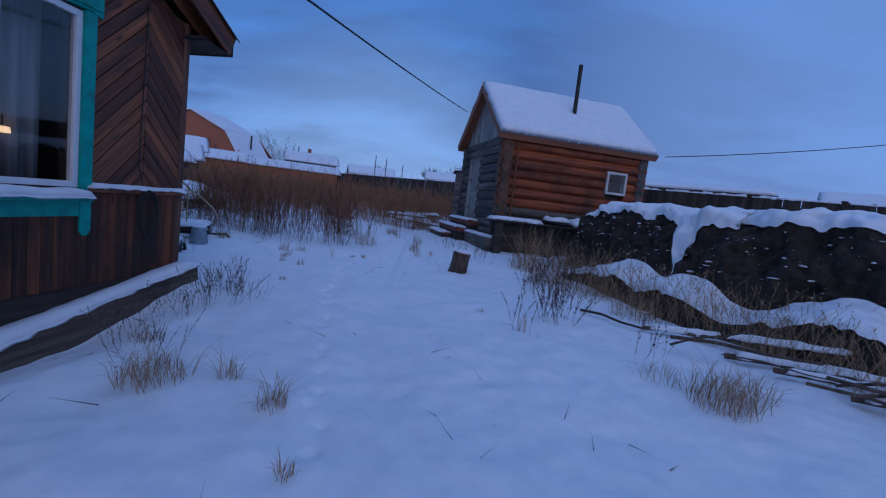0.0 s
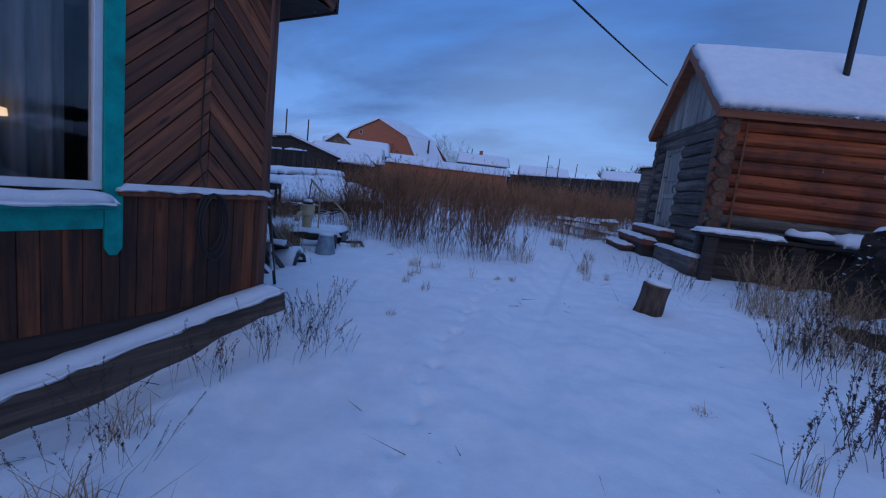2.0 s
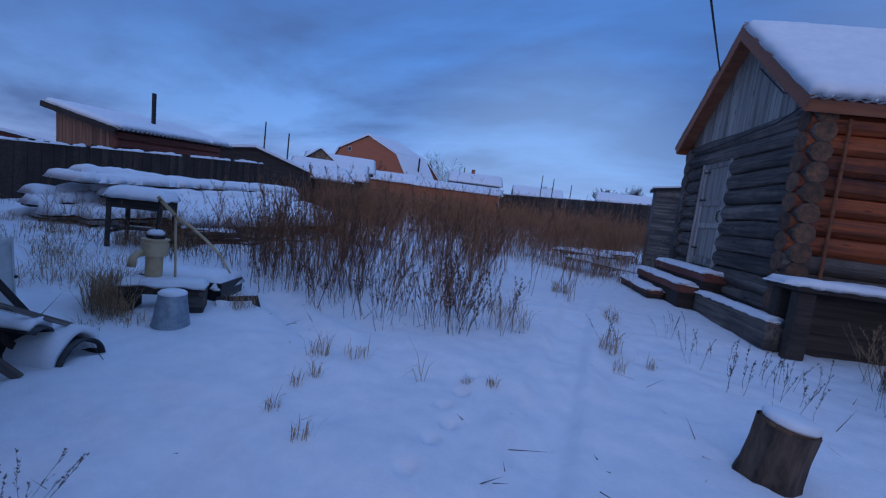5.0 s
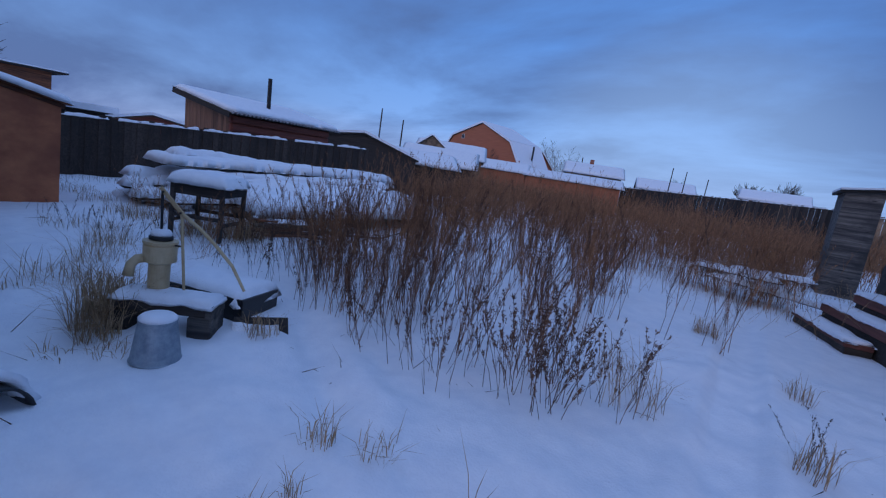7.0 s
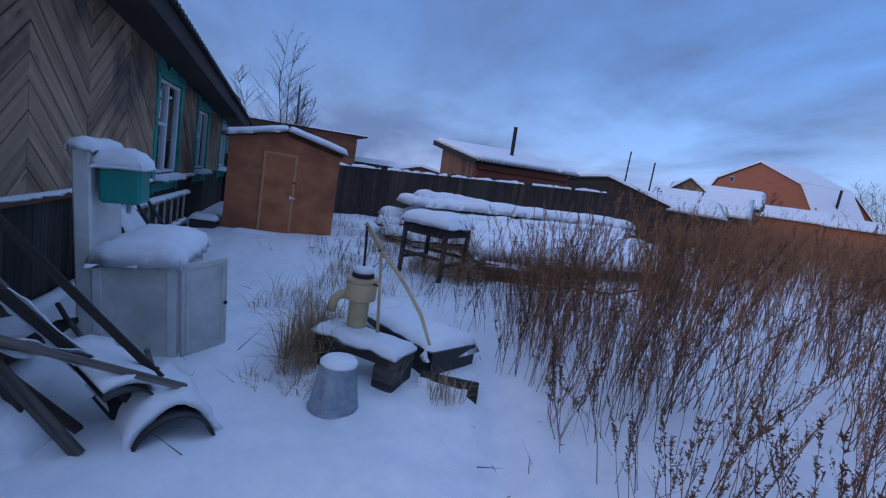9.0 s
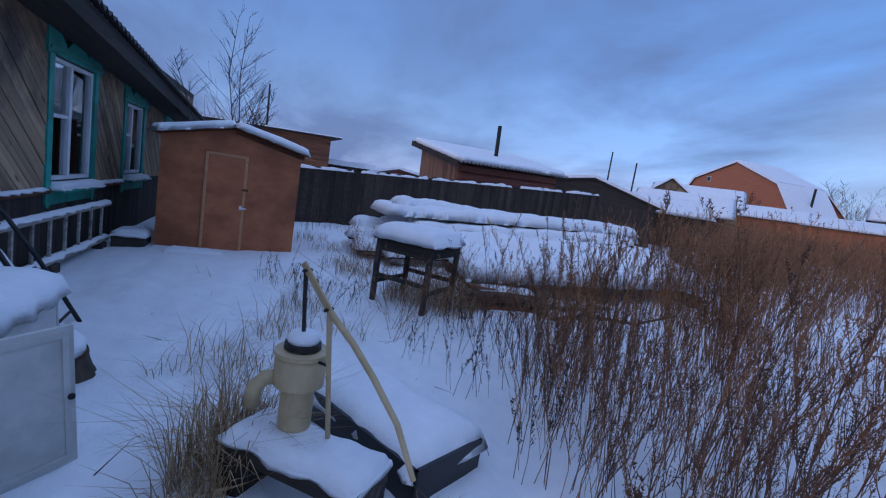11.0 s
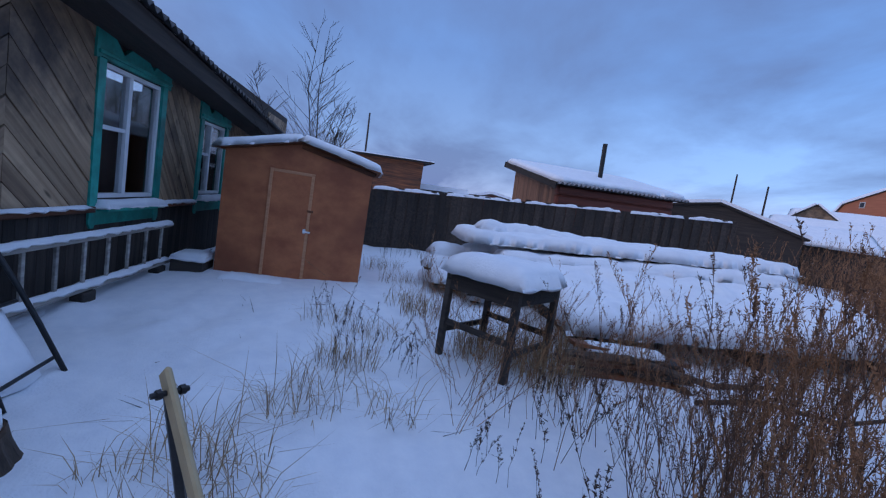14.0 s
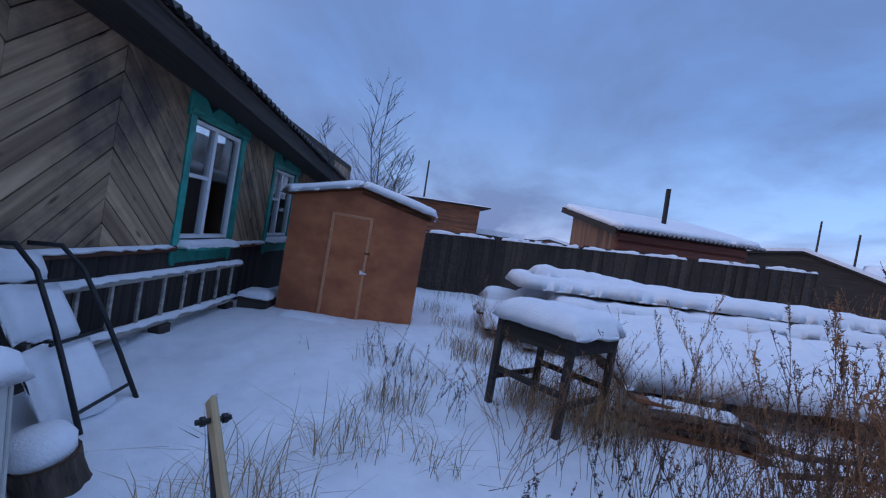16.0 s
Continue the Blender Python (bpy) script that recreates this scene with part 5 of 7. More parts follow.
def build_washstand():
    t = thing("washstand", WASH, "old white painted washstand cabinet with a tall back", "washstand")
    part("back_panel", Geo().box(-0.52, 0.0, -0.03, 0.07, 0.0, 1.42, 0.012), WHITE_PAINT, t)
    part("snow", Geo().snow(-0.53, 0.01, -0.05, 0.09, 1.42, 0.07, seed=1, step=0.04), SNOW, t, smooth=True)
    part("side_panel", Geo().box(-0.02, 0.0, 0.07, 0.56, 0.0, 0.66, 0.004), WHITE_PAINT, t)
    part("side_panel", Geo().box(-0.85, -0.83, 0.07, 0.56, 0.0, 0.66, 0.004), WHITE_PAINT, t)
    part("stile", Geo().box(-0.005, 0.012, 0.50, 0.56, 0.0, 0.66, 0.003), WHITE_PAINT, t)
    part("stile", Geo().box(-0.005, 0.010, 0.07, 0.12, 0.0, 0.66, 0.003), WHITE_PAINT, t)
    part("bottom", Geo().box(-0.83, -0.02, 0.07, 0.55, 0.05, 0.07), WHITE_PAINT, t)
    part("rear_panel", Geo().box(-0.83, -0.02, 0.535, 0.555, 0.0, 0.66, 0.003), WHITE_PAINT, t)
    part("top", Geo().box(-0.86, 0.015, 0.05, 0.58, 0.66, 0.685, 0.004), ZINC, t)
    part("snow", Geo().snow(-0.87, 0.02, 0.06, 0.60, 0.685, 0.17, rough=0.14, seed=5, step=0.045), SNOW, t, smooth=True)
    d = part("door", Geo().box(0, 0.36, -0.01, 0.01, 0.02, 0.70, 0.004), WHITE_PAINT, t, "white panelled door standing open", m=frame_of(0.005, 0.585, 0.0, radians(136)))
    part("moulding", Geo().box(0.03, 0.055, -0.018, -0.009, 0.05, 0.67).box(0.31, 0.335, -0.018, -0.009, 0.05, 0.67).box(0.055, 0.31, -0.018, -0.009, 0.05, 0.075).box(0.055, 0.31, -0.018, -0.009, 0.645, 0.67), WHITE_PAINT, d)
    part("knob", Geo().lathe([(0.008, 0), (0.016, 0.012), (0.012, 0.022)], 12), BLACK, d, m=pose(0.335, -0.012, 0.36, 90))
    k = thing("water_tank", WASH @ pose(-0.12, 0.22, 1.08), "teal plastic wash tank hung on the washstand back", "water tank")
    part("tank", Geo().box(-0.10, 0.10, -0.12, 0.12, 0.0, 0.24, 0.02).box(-0.11, 0.11, -0.13, 0.13, 0.225, 0.245, 0.004), TEAL_PLASTIC, k)
    part("tap", Geo().tube([(0, 0.02, 0.0), (0, 0.02, -0.07)], 0.014, 8), ZINC, k)
    part("snow", Geo().snow(-0.12, 0.12, -0.14, 0.14, 0.245, 0.11, seed=12, step=0.035), SNOW, k, smooth=True)


build_washstand()


# ---- folding cot and ladder against the side wall ----
def build_cot():
    t = thing("folding_cot", Matrix.Identity(4), "dark tubular folding cot leaning on the wall, panels full of snow", "folding cot")
    lf, lt = Vector((-7.14, 6.45, 0.03)), Vector((-7.36, 5.75, 0.99))
    rf, rt = Vector((-7.68, 6.41, 0.04)), Vector((-7.70, 5.75, 0.97))
    for f, tp, nm in ((lf, lt, 0), (rf, rt, 1)):
        mid = f.lerp(tp, 0.55) + Vector((0, 0.05, 0.03))
        end = tp + Vector((0.16, -0.12, 0.05)) if nm else tp + Vector((0.16, -0.12, 0.04))
        part("tube_leg", Geo().tube([f, f.lerp(tp, 0.3) + Vector((0, 0.03, 0.02)), mid, f.lerp(tp, 0.85) + Vector((0, 0.05, 0.05)), tp + Vector((0.03, 0, 0.05)), end], 0.017, 10), BLACK, t, smooth=True)
    for k, s in enumerate((0.10, 0.47, 0.82)):
        a, b = lf.lerp(lt, s), rf.lerp(rt, s)
        part("crossbar", Geo().tube([a, b], 0.012, 8), BLACK, t)
    for k, (s0, s1) in enumerate(((0.02, 0.42), (0.46, 0.78), (0.82, 0.99))):
        a0, b0, a1, b1 = lf.lerp(lt, s0), rf.lerp(rt, s0), lf.lerp(lt, s1), rf.lerp(rt, s1)
        sh = Vector((0.10, -0.10 - 0.02 * k, 0))
        c = (a0 + b0 + a1 + b1) / 4 + sh
        ex = (a0 - b0).normalized()
        ey = (a1 - a0).normalized()
        ez = ex.cross(ey).normalized()
        if ez.z < 0:
            ez = -ez
        m = Matrix.Translation(c) @ Matrix((ex, ey, ez)).transposed().to_4x4()
        w, h = (a0 - b0).length * 0.46, (a1 - a0).length * 0.5
        p = part("panel", Geo().box(-w, w, -h, h, -0.012, 0.0, 0.003), BOARD_DARK, t, m=m)
        part("snow", Geo().snow(-w, w, -h, h, 0.0, 0.055, rough=0.3, seed=20 + k, step=0.05), SNOW, p, smooth=True)


def build_ladder():
    a, b = 7.05, 10.75
    m = Matrix(((-1, 0, 0, 0), (0, 0, 1, 5.66), (0, 1, 0, 0), (0, 0, 0, 1)))
    t = thing("wooden_ladder", m, "grey wooden ladder lying on edge along the wall", "ladder")
    ext = Matrix(((1, 0, 0, 0), (0, 0, 1, 0), (0, 1, 0, 0), (0, 0, 0, 1)))
    for z0, z1, nm in ((0.64, 0.70, 0), (0.16, 0.22, 1)):
        L = b - a
        r = part("side_rail", Geo().box(a, b, z0, z1, -0.03, 0.03, 0.006), WOOD_PALE, t)
        part("snow", Geo().snow(a, b, -0.035, 0.035, z1, 0.028, m=ext, seed=nm, step=0.06), SNOW, r, smooth=True)
    for k in range(10):
        x = a + 0.2 + k * 0.365
        part("rung", Geo().box(x - 0.018, x + 0.018, 0.22, 0.64, -0.014, 0.014, 0.004), WOOD_PALE, t)
    for x in (7.4, 9.0, 10.4):
        part("rest_block", Geo().box(x, x + 0.2, -0.05, 0.16, -0.06, 0.06, 0.01), BOARD_DARK, t)


build_cot()
build_ladder()
stump("snowy_log_block", -6.68, 6.70, 0.145, 0.22, (0.25, 0.1), "rough dark log block under a thick cap of snow", cap=0.13)


# ---- shovels and planks by the house corner ----
def snow_shovel(m, label, L=1.3):
    """A scoop lying hollow side down, its handle running back to the wall."""
    t = thing("snow_shovel", m, label, "shovel", group="snow shovels")

    def shell(r0, r1, a0, a1, y0, y1, thick, n=14, k=6, wob=0.0):
        v = []
        for i in range(n + 1):
            a = radians(a0 + (a1 - a0) * i / n)
            for j in range(k + 1):
                y = y0 + (y1 - y0) * j / k
                e = 1 + wob * noise.noise(Vector((a * 2, y * 7, L * 5)))
                q = 1 - 0.12 * j / k
                v.append((r0 * math.sin(a) * q * e, y, r1 * math.cos(a) * q * e))
        o = len(v)
        v += [(x * (1 - thick / r0), y, z * (1 - thick / r1)) for x, y, z in v]
        q = lambda i, j: i * (k + 1) + j
        f = [(q(i, j), q(i + 1, j), q(i + 1, j + 1), q(i, j + 1)) for i in range(n) for j in range(k)]
        f += [tuple(o + c for c in reversed(p)) for p in f]
        edge = [q(i, 0) for i in range(n + 1)] + [q(n, j) for j in range(1, k + 1)] + [q(i, k) for i in range(n - 1, -1, -1)] + [q(0, j) for j in range(k - 1, 0, -1)]
        f += [(edge[e], edge[(e + 1) % len(edge)], o + edge[(e + 1) % len(edge)], o + edge[e]) for e in range(len(edge))]
        return Geo().add(v, f)

    part("scoop", shell(0.19, 0.20, -88, 88, 0, 0.44, 0.012), BLACK_PLASTIC, t, "black plastic scoop", smooth=True)
    part("snow", shell(0.222, 0.275, -84, 84, 0.045, 0.56, 0.05, wob=0.16), SNOW, t, smooth=True)
    part("handle", Geo().tube([(0, 0.38, 0.13), (0, 0.6, 0.14), (0, L * 0.85, 0.16), (0, L, 0.18)], 0.016, 8), LOG_GREY, t, "grey wooden handle")
    return t


snow_shovel(frame_of(-4.51, 7.01, -0.05, radians(114)) @ Matrix.Scale(1.04, 4), "black snow shovel lying under a thick cover of snow", 0.9)
snow_shovel(frame_of(-4.53, 6.74, 0.10, radians(150)) @ pose(0, 0, 0, 20, 62, 0), "black snow shovel tipped on its side with snow", 1.2)


def leaning_boards():
    for k, (a, b, w, mt) in enumerate((((-4.84, 6.92, 0.12), (-4.29, 5.56, 2.02), 0.040, BOARD_DARK), ((-3.98, 6.08, -0.04), (-3.63, 5.60, 1.12), 0.035, BOARD_DARK), ((-4.62, 6.55, 0.02), (-4.15, 5.54, 1.45), 0.045, BOARD_DARK), ((-4.92, 6.62, 0.02), (-5.05, 5.53, 1.15), 0.06, LOG_GREY), ((-4.55, 6.42, -0.03), (-4.95, 5.54, 1.25), 0.05, BOARD_DARK), ((-4.80, 6.74, 0.06), (-4.50, 5.54, 1.50), 0.045, BOARD_DARK), ((-4.35, 6.30, -0.03), (-4.75, 5.54, 0.95), 0.045, BOARD_DARK), ((-4.1, 6.0, -0.04), (-4.0, 5.54, 1.2), 0.035, BOARD_DARK), ((-4.70, 7.00, 0.22), (-4.02, 5.58, 1.02), 0.035, LOG_GREY), ((-4.95, 6.80, 0.20), (-3.92, 5.70, 0.92), 0.03, BOARD_DARK), ((-4.44, 6.62, 0.0), (-4.62, 5.54, 1.30), 0.06, LOG_GREY))):
        a, b = Vector(a), Vector(b)
        L = (b - a).length
        m = Matrix.Translation((a + b) / 2) @ (b - a).to_track_quat("X", "Y").to_matrix().to_4x4()
        t = thing("leaning_board", m, "old board leaning against the house wall", "board", group="leaning boards")
        part("wood", Geo().box(-L / 2, L / 2, -w / 2, w / 2, -0.014, 0.014, 0.003), mt, t)
        if k % 2 and L > 1.2:
            part("snow", Geo().snow(-L * 0.32, -L * 0.06, -w / 2, w / 2, 0.014, 0.02, rough=0.7, seed=k, step=0.04), SNOW, t, smooth=True)
    h = thing("scrap_heap", pose(-4.75, 6.0, 0.0), "heap of scrap wood half buried in snow by the wall", "scrap heap")
    for k in range(7):
        m = pose(random.uniform(-0.5, 0.5), random.uniform(-0.25, 0.2), 0.08 + 0.05 * k, random.uniform(-15, 15), random.uniform(-25, 25), random.uniform(-60, 60))
        part("wood", Geo().box(-0.35, 0.35, -0.06, 0.06, -0.02, 0.02, 0.004), BOARD_DARK, h, m=m)
    part("snow", Geo().snow(-0.6, 0.42, -0.32, 0.42, -0.05, 0.2, rough=0.9, seed=41, step=0.05), SNOW, h, smooth=True)


leaning_boards()


def hose():
    t = thing("hung_cable", FRONT, "black cable hung in loops on the house wall", "cable")
    pts = [(4.80, 3.0, 0.045), (4.78, 2.2, 0.045), (4.76, 1.3, 0.045), (4.78, 1.08, 0.09)]
    part("drop", Geo().tube(pts, 0.006, 6), WIRE, t)
    for k in range(3):
        c, rx, ry = (4.84 + 0.02 * k, 0.80 - 0.03 * k), 0.12, 0.24 + 0.02 * k
        part("loop", Geo().tube([(c[0] + rx * math.cos(a), c[1] + ry * math.sin(a), 0.085 + 0.012 * k) for a in [2 * math.pi * i / 24 for i in range(25)]], 0.009, 6), WIRE, t)


hose()


# ---- fences ----
def picket(parent, x, y, z, ang, w, h, material, lean=0.0):
    plank("picket", round(h, 1), w, 0.022, material, parent, Matrix.Translation((x, y, z + h / 2)) @ Matrix.Rotation(ang, 4, "Z") @ Matrix.Rotation(radians(90 + lean), 4, "Y"))


def fence(name, a, b, h, w, material, label, snow=True, za=None, zb=None):
    """Overlapping upright boards from a to b; za and zb give the foot at its ends, else the ground does."""
    a, b = Vector(a), Vector(b)
    L = (b - a).length
    n = int(L / w)
    t = thing(name, Matrix.Identity(4), label, "fence")
    ang = math.atan2(b.y - a.y, b.x - a.x)
    rnd = random.Random(int(L * 100))
    g = Geo()
    za = ground_z(a.x, a.y) if za is None else za
    zb = ground_z(b.x, b.y) if zb is None else zb
    for k in range(n):
        q = (k + 0.5) / n
        p = a.lerp(b, q)
        z = za + (zb - za) * q - 0.1
        hh = h + rnd.choice((0, 0, 0.02, 0.05, -0.04, -0.06))
        if n < 300:
            plank("picket", round(hh + 0.1, 2), w + 0.012, 0.022, material, t, Matrix.Translation((p.x, p.y, z + (hh + 0.1) / 2)) @ Matrix.Rotation(ang, 4, "Z") @ pose(0, 0.026 * (k % 2), 0, 0, rnd.uniform(-0.9, 0.9), 0) @ Matrix.Rotation(radians(90), 4, "Y") @ Matrix.Rotation(radians(90), 4, "X"))
        else:
            g.box(-w / 2 + 0.006, w / 2 - 0.006, -0.011, 0.011, 0, hh + 0.1, 0, Matrix.Translation((p.x, p.y, z)) @ Matrix.Rotation(ang, 4, "Z"))
    if g.v:
        part("pickets", g, material, t)
    m = Matrix.Translation((a + b) / 2 + Vector((0, 0, (za + zb) / 2))) @ Matrix.Rotation(ang, 4, "Z") @ Matrix.Rotation(-math.atan2(zb - za, L), 4, "Y")
    for q in (0.35, h - 0.35):
        part("rail", Geo().box(-L / 2, L / 2, 0.040, 0.09, q, q + 0.08), material, t, m=m)
    if snow:
        x = -L / 2
        while x < L / 2 - 0.3:
            e = min(x + rnd.uniform(0.6, 2.6) * (1 if n < 300 else 5), L / 2)
            part("snow", Geo().snow(x, e, -0.016, 0.040, h - 0.035, 0.055, rough=0.8, seed=x, step=0.04, lip=0.005, drop=0.01), SNOW, t, m=m, smooth=True)
            x = e + rnd.uniform(0.03, 0.35)
    return t


fence("board_fence", (-15.6, 4.0, 0), (-14.9, 17.4, 0), 1.62, 0.13, FENCE_WOOD, "dark weathered vertical-board fence with broken snow along its top", za=-0.30, zb=0.56)
fence("far_fence", (-21.9, 62.0, 0), (-0.4, 46.0, 0), 3.6, 0.22, BOARD_DARK, "distant dark board fence across the fields")
fence("far_fence", (-0.4, 46.0, 0), (14.0, 38.0, 0), 3.4, 0.22, BOARD_GREY, "distant grey board fence behind the bathhouse")
fence("neighbour_fence", (4.6, 18.2, 0), (13.5, 14.0, 0), 2.55, 0.16, BOARD_DARK, "dark board fence behind the manure heap")
fence("neighbour_fence", (13.5, 14.0, 0), (16.0, -10.0, 0), 2.5, 0.16, BOARD_DARK, "dark board fence along the yard's edge", snow=False)
# ---- heap behind the wood, with its broken face ----
def heap():
    t = thing("manure_heap", Matrix.Identity(4), "long dark frozen heap with a broken face, snow on every ledge", "heap")
    pts = [Vector((2.45, 11.6, 0)), Vector((2.85, 10.0, 0)), Vector((3.95, 7.5, 0)), Vector((5.2, 6.0, 0)), Vector((7.5, 3.6, 0)), Vector((10.0, 0.0, 0))]
    acc = [0.0]
    for a, c in zip(pts, pts[1:]):
        acc.append(acc[-1] + (c - a).length)
    n = 380
    prof = [(-0.86, -0.2), (-0.82, 0.0), (-0.79, 0.2), (-0.74, 0.36), (-0.62, 0.44), (-0.35, 0.47), (-0.12, 0.50), (0.0, 0.58), (0.05, 0.72), (0.08, 0.86), (0.12, 1.0), (0.15, 1.14), (0.19, 1.28), (0.24, 1.42), (0.30, 1.54), (0.42, 1.62), (0.6, 1.66), (0.9, 1.7), (1.3, 1.7), (1.8, 1.6), (2.3, 1.1), (2.7, 0.4), (3.0, -0.2)]
    prof = [tuple(p[k] + (q[k] - p[k]) * h for k in range(2)) for p, q in zip(prof, prof[1:]) for h in (0, 0.5)] + [prof[-1]]
    m = len(prof)
    v = []
    for i in range(n + 1):
        s = acc[-1] * i / n
        k = max(q for q in range(len(pts) - 1) if acc[q] <= s + 1e-9)
        p = pts[k].lerp(pts[k + 1], min(1, (s - acc[k]) / (acc[k + 1] - acc[k])))
        d = (pts[k + 1] - pts[k]).normalized()
        o = Vector((-d.y, d.x, 0))
        o = o if o.x > 0 else -o
        tier = ramp((s - 1.0) / 0.8, 0, 1) * ramp((7.4 - s) / 1.0, 0, 1) * (0.75 + 0.9 * noise.noise(Vector((s * 0.9, 3, 1))))
        hh = (0.86 + 0.14 * ramp(s / 1.2, 0, 1)) * (1.0 + 0.07 * noise.noise(Vector((s * 0.8, 0, 5))))
        for u, z in prof:
            low = u < 0.02
            zz = z * (tier if low else 1.0) * hh if z > 0 else z
            q = p + o * u + Vector((0, 0, zz))
            j = 0.26 * noise.noise(q * 1.9) + 0.15 * noise.noise(q * 4.7) + 0.11 * noise.noise(q * 9.0)
            if low:
                j *= 0.65
            if z > 0:
                q += o * (-0.75 * j) + Vector((0, 0, 0.35 * j * (0.5 if u > 0.6 else 1)))
            v.append(q)
    f = [(i * m + j, (i + 1) * m + j, (i + 1) * m + j + 1, i * m + j + 1) for i in range(n) for j in range(m - 1)]
    part("dark_core", Geo().add(v, f), PEAT, t)
    # blankets of snow on the crown and on the lower ledge, with uneven hanging edges
    def on(i, p):
        k = min(int(p), m - 2)
        return v[i * m + k].lerp(v[i * m + k + 1], p - k)

    def blanket(first, last, thick, count):
        sv = []
        for i in range(n + 1):
            s = acc[-1] * i / n
            a, c = first(s), last(s)
            for k in range(count + 1):
                q = on(i, a + (c - a) * k / count)
                lift = thick * (min(1.0, 4.5 * k / count) ** 0.5) * (0.8 + 0.5 * noise.noise(q * 3.1))
                sv.append(q + Vector((-0.03, -0.03, 0.012 + lift)))
        w = count + 1
        return sv, [(i * w + k, (i + 1) * w + k, (i + 1) * w + k + 1, i * w + k + 1) for i in range(n) for k in range(count)]

    def crown_edge(s):
        hang = 2.2 * noise.noise(Vector((s * 2.3, 1, 7))) + 1.1 * noise.noise(Vector((s * 7.5, 4, 2)))
        return 27.5 - hang - 13.5 * math.exp(-(((s - 3.6) / 0.20) ** 2))

    def ledge_edge(s):
        return 5.6 + 1.6 * noise.noise(Vector((s * 2.0, 6, 3))) + 0.8 * noise.noise(Vector((s * 7.0, 2, 8)))

    part("snow", Geo().add(*blanket(crown_edge, lambda s: 43.0, 0.085, 26)), SNOW, t, smooth=True)
    part("snow", Geo().add(*blanket(ledge_edge, lambda s: 13.8, 0.075, 14)), SNOW, t, smooth=True)
    # crumbs of snow caught on the broken face
    rnd = random.Random(8)
    g = Geo()
    for _ in range(480):
        i, p = rnd.randrange(n), rnd.uniform(14.5, 27.0)
        q = on(i, p) + Vector((-0.02, -0.02, 0.0))
        r = 0.005 + 0.03 * rnd.random() ** 3
        g.lathe([(r * 0.7, -0.3 * r), (r, 0), (r * 0.6, 0.35 * r), (0.002, 0.45 * r)], 6, Matrix.Translation(q) @ Matrix.Rotation(rnd.uniform(0, 3), 4, "Z") @ Matrix.Rotation(rnd.uniform(-0.5, 0.5), 4, "X") @ Matrix.Diagonal((rnd.uniform(0.9, 3.0), rnd.uniform(0.6, 1.3), rnd.uniform(0.5, 1.0), 1)))
    tagged(part("snow_crumbs", g, SNOW, t, smooth=True), kind="stuff")


heap()


def fallen_poles():
    rnd = random.Random(3)
    poles = [((3.3, 5.6, -0.10), (6.2, 4.6, 0.05), 0.035), ((3.6, 5.2, -0.08), (6.0, 4.1, 0.0), 0.032), ((4.0, 4.7, -0.1), (5.8, 3.5, 0.02), 0.04), ((3.4, 6.0, 0.02), (5.6, 5.2, 0.18), 0.03), ((2.6, 6.3, -0.06), (3.5, 6.15, -0.02), 0.03), ((1.9, 6.9, -0.05), (2.6, 6.2, -0.05), 0.02)]
    for k in range(12):
        x, y = rnd.uniform(2.6, 4.8), rnd.uniform(4.3, 6.2)
        a, L = rnd.uniform(-1.1, 0.2), rnd.uniform(0.5, 1.5)
        poles.append(((x, y, rnd.uniform(-0.1, 0.02)), (x + L * math.cos(a), y + L * math.sin(a), rnd.uniform(0.0, 0.3)), rnd.uniform(0.008, 0.022)))
    for k, (a, b, r) in enumerate(poles):
        a, b = Vector(a), Vector(b)
        L = (b - a).length
        m = Matrix.Translation((a + b) / 2) @ (b - a).to_track_quat("X", "Z").to_matrix().to_4x4()
        t = thing("fallen_pole", m, "bark-covered pole lying under a strip of snow", "pole", group="fallen poles")
        part("pole", Geo().tube([(-L / 2, 0, 0), (-L / 6, 0.03, 0.02), (L / 6, -0.03, 0), (L / 2, 0, 0)], [r, r * 0.95, r * 0.85, r * 0.7], 8), BARK, t)
        if r > 0.025:
            part("snow", Geo().snow(-L / 2 + 0.1, L / 2, -r * 0.9, r * 0.9, r * 0.55, 0.06, rough=0.6, seed=k, step=0.06), SNOW, t, smooth=True)


fallen_poles()


# ---- dry plants ----
def sliver(v, f, a, b, w):
    """A three-sided spike from a to b."""
    d = (b - a)
    n = d.cross(Vector((0.3, 0.5, 0.81)))
    if n.length < 1e-6:
        n = Vector((1, 0, 0))
    n.normalize()
    o = d.normalized().cross(n)
    k = len(v)
    for t in (0, 2.094, 4.189):
        v.append(a + (n * math.cos(t) + o * math.sin(t)) * w)
    v.append(b)
    f += [(k, k + 1, k + 3), (k + 1, k + 2, k + 3), (k + 2, k, k + 3)]


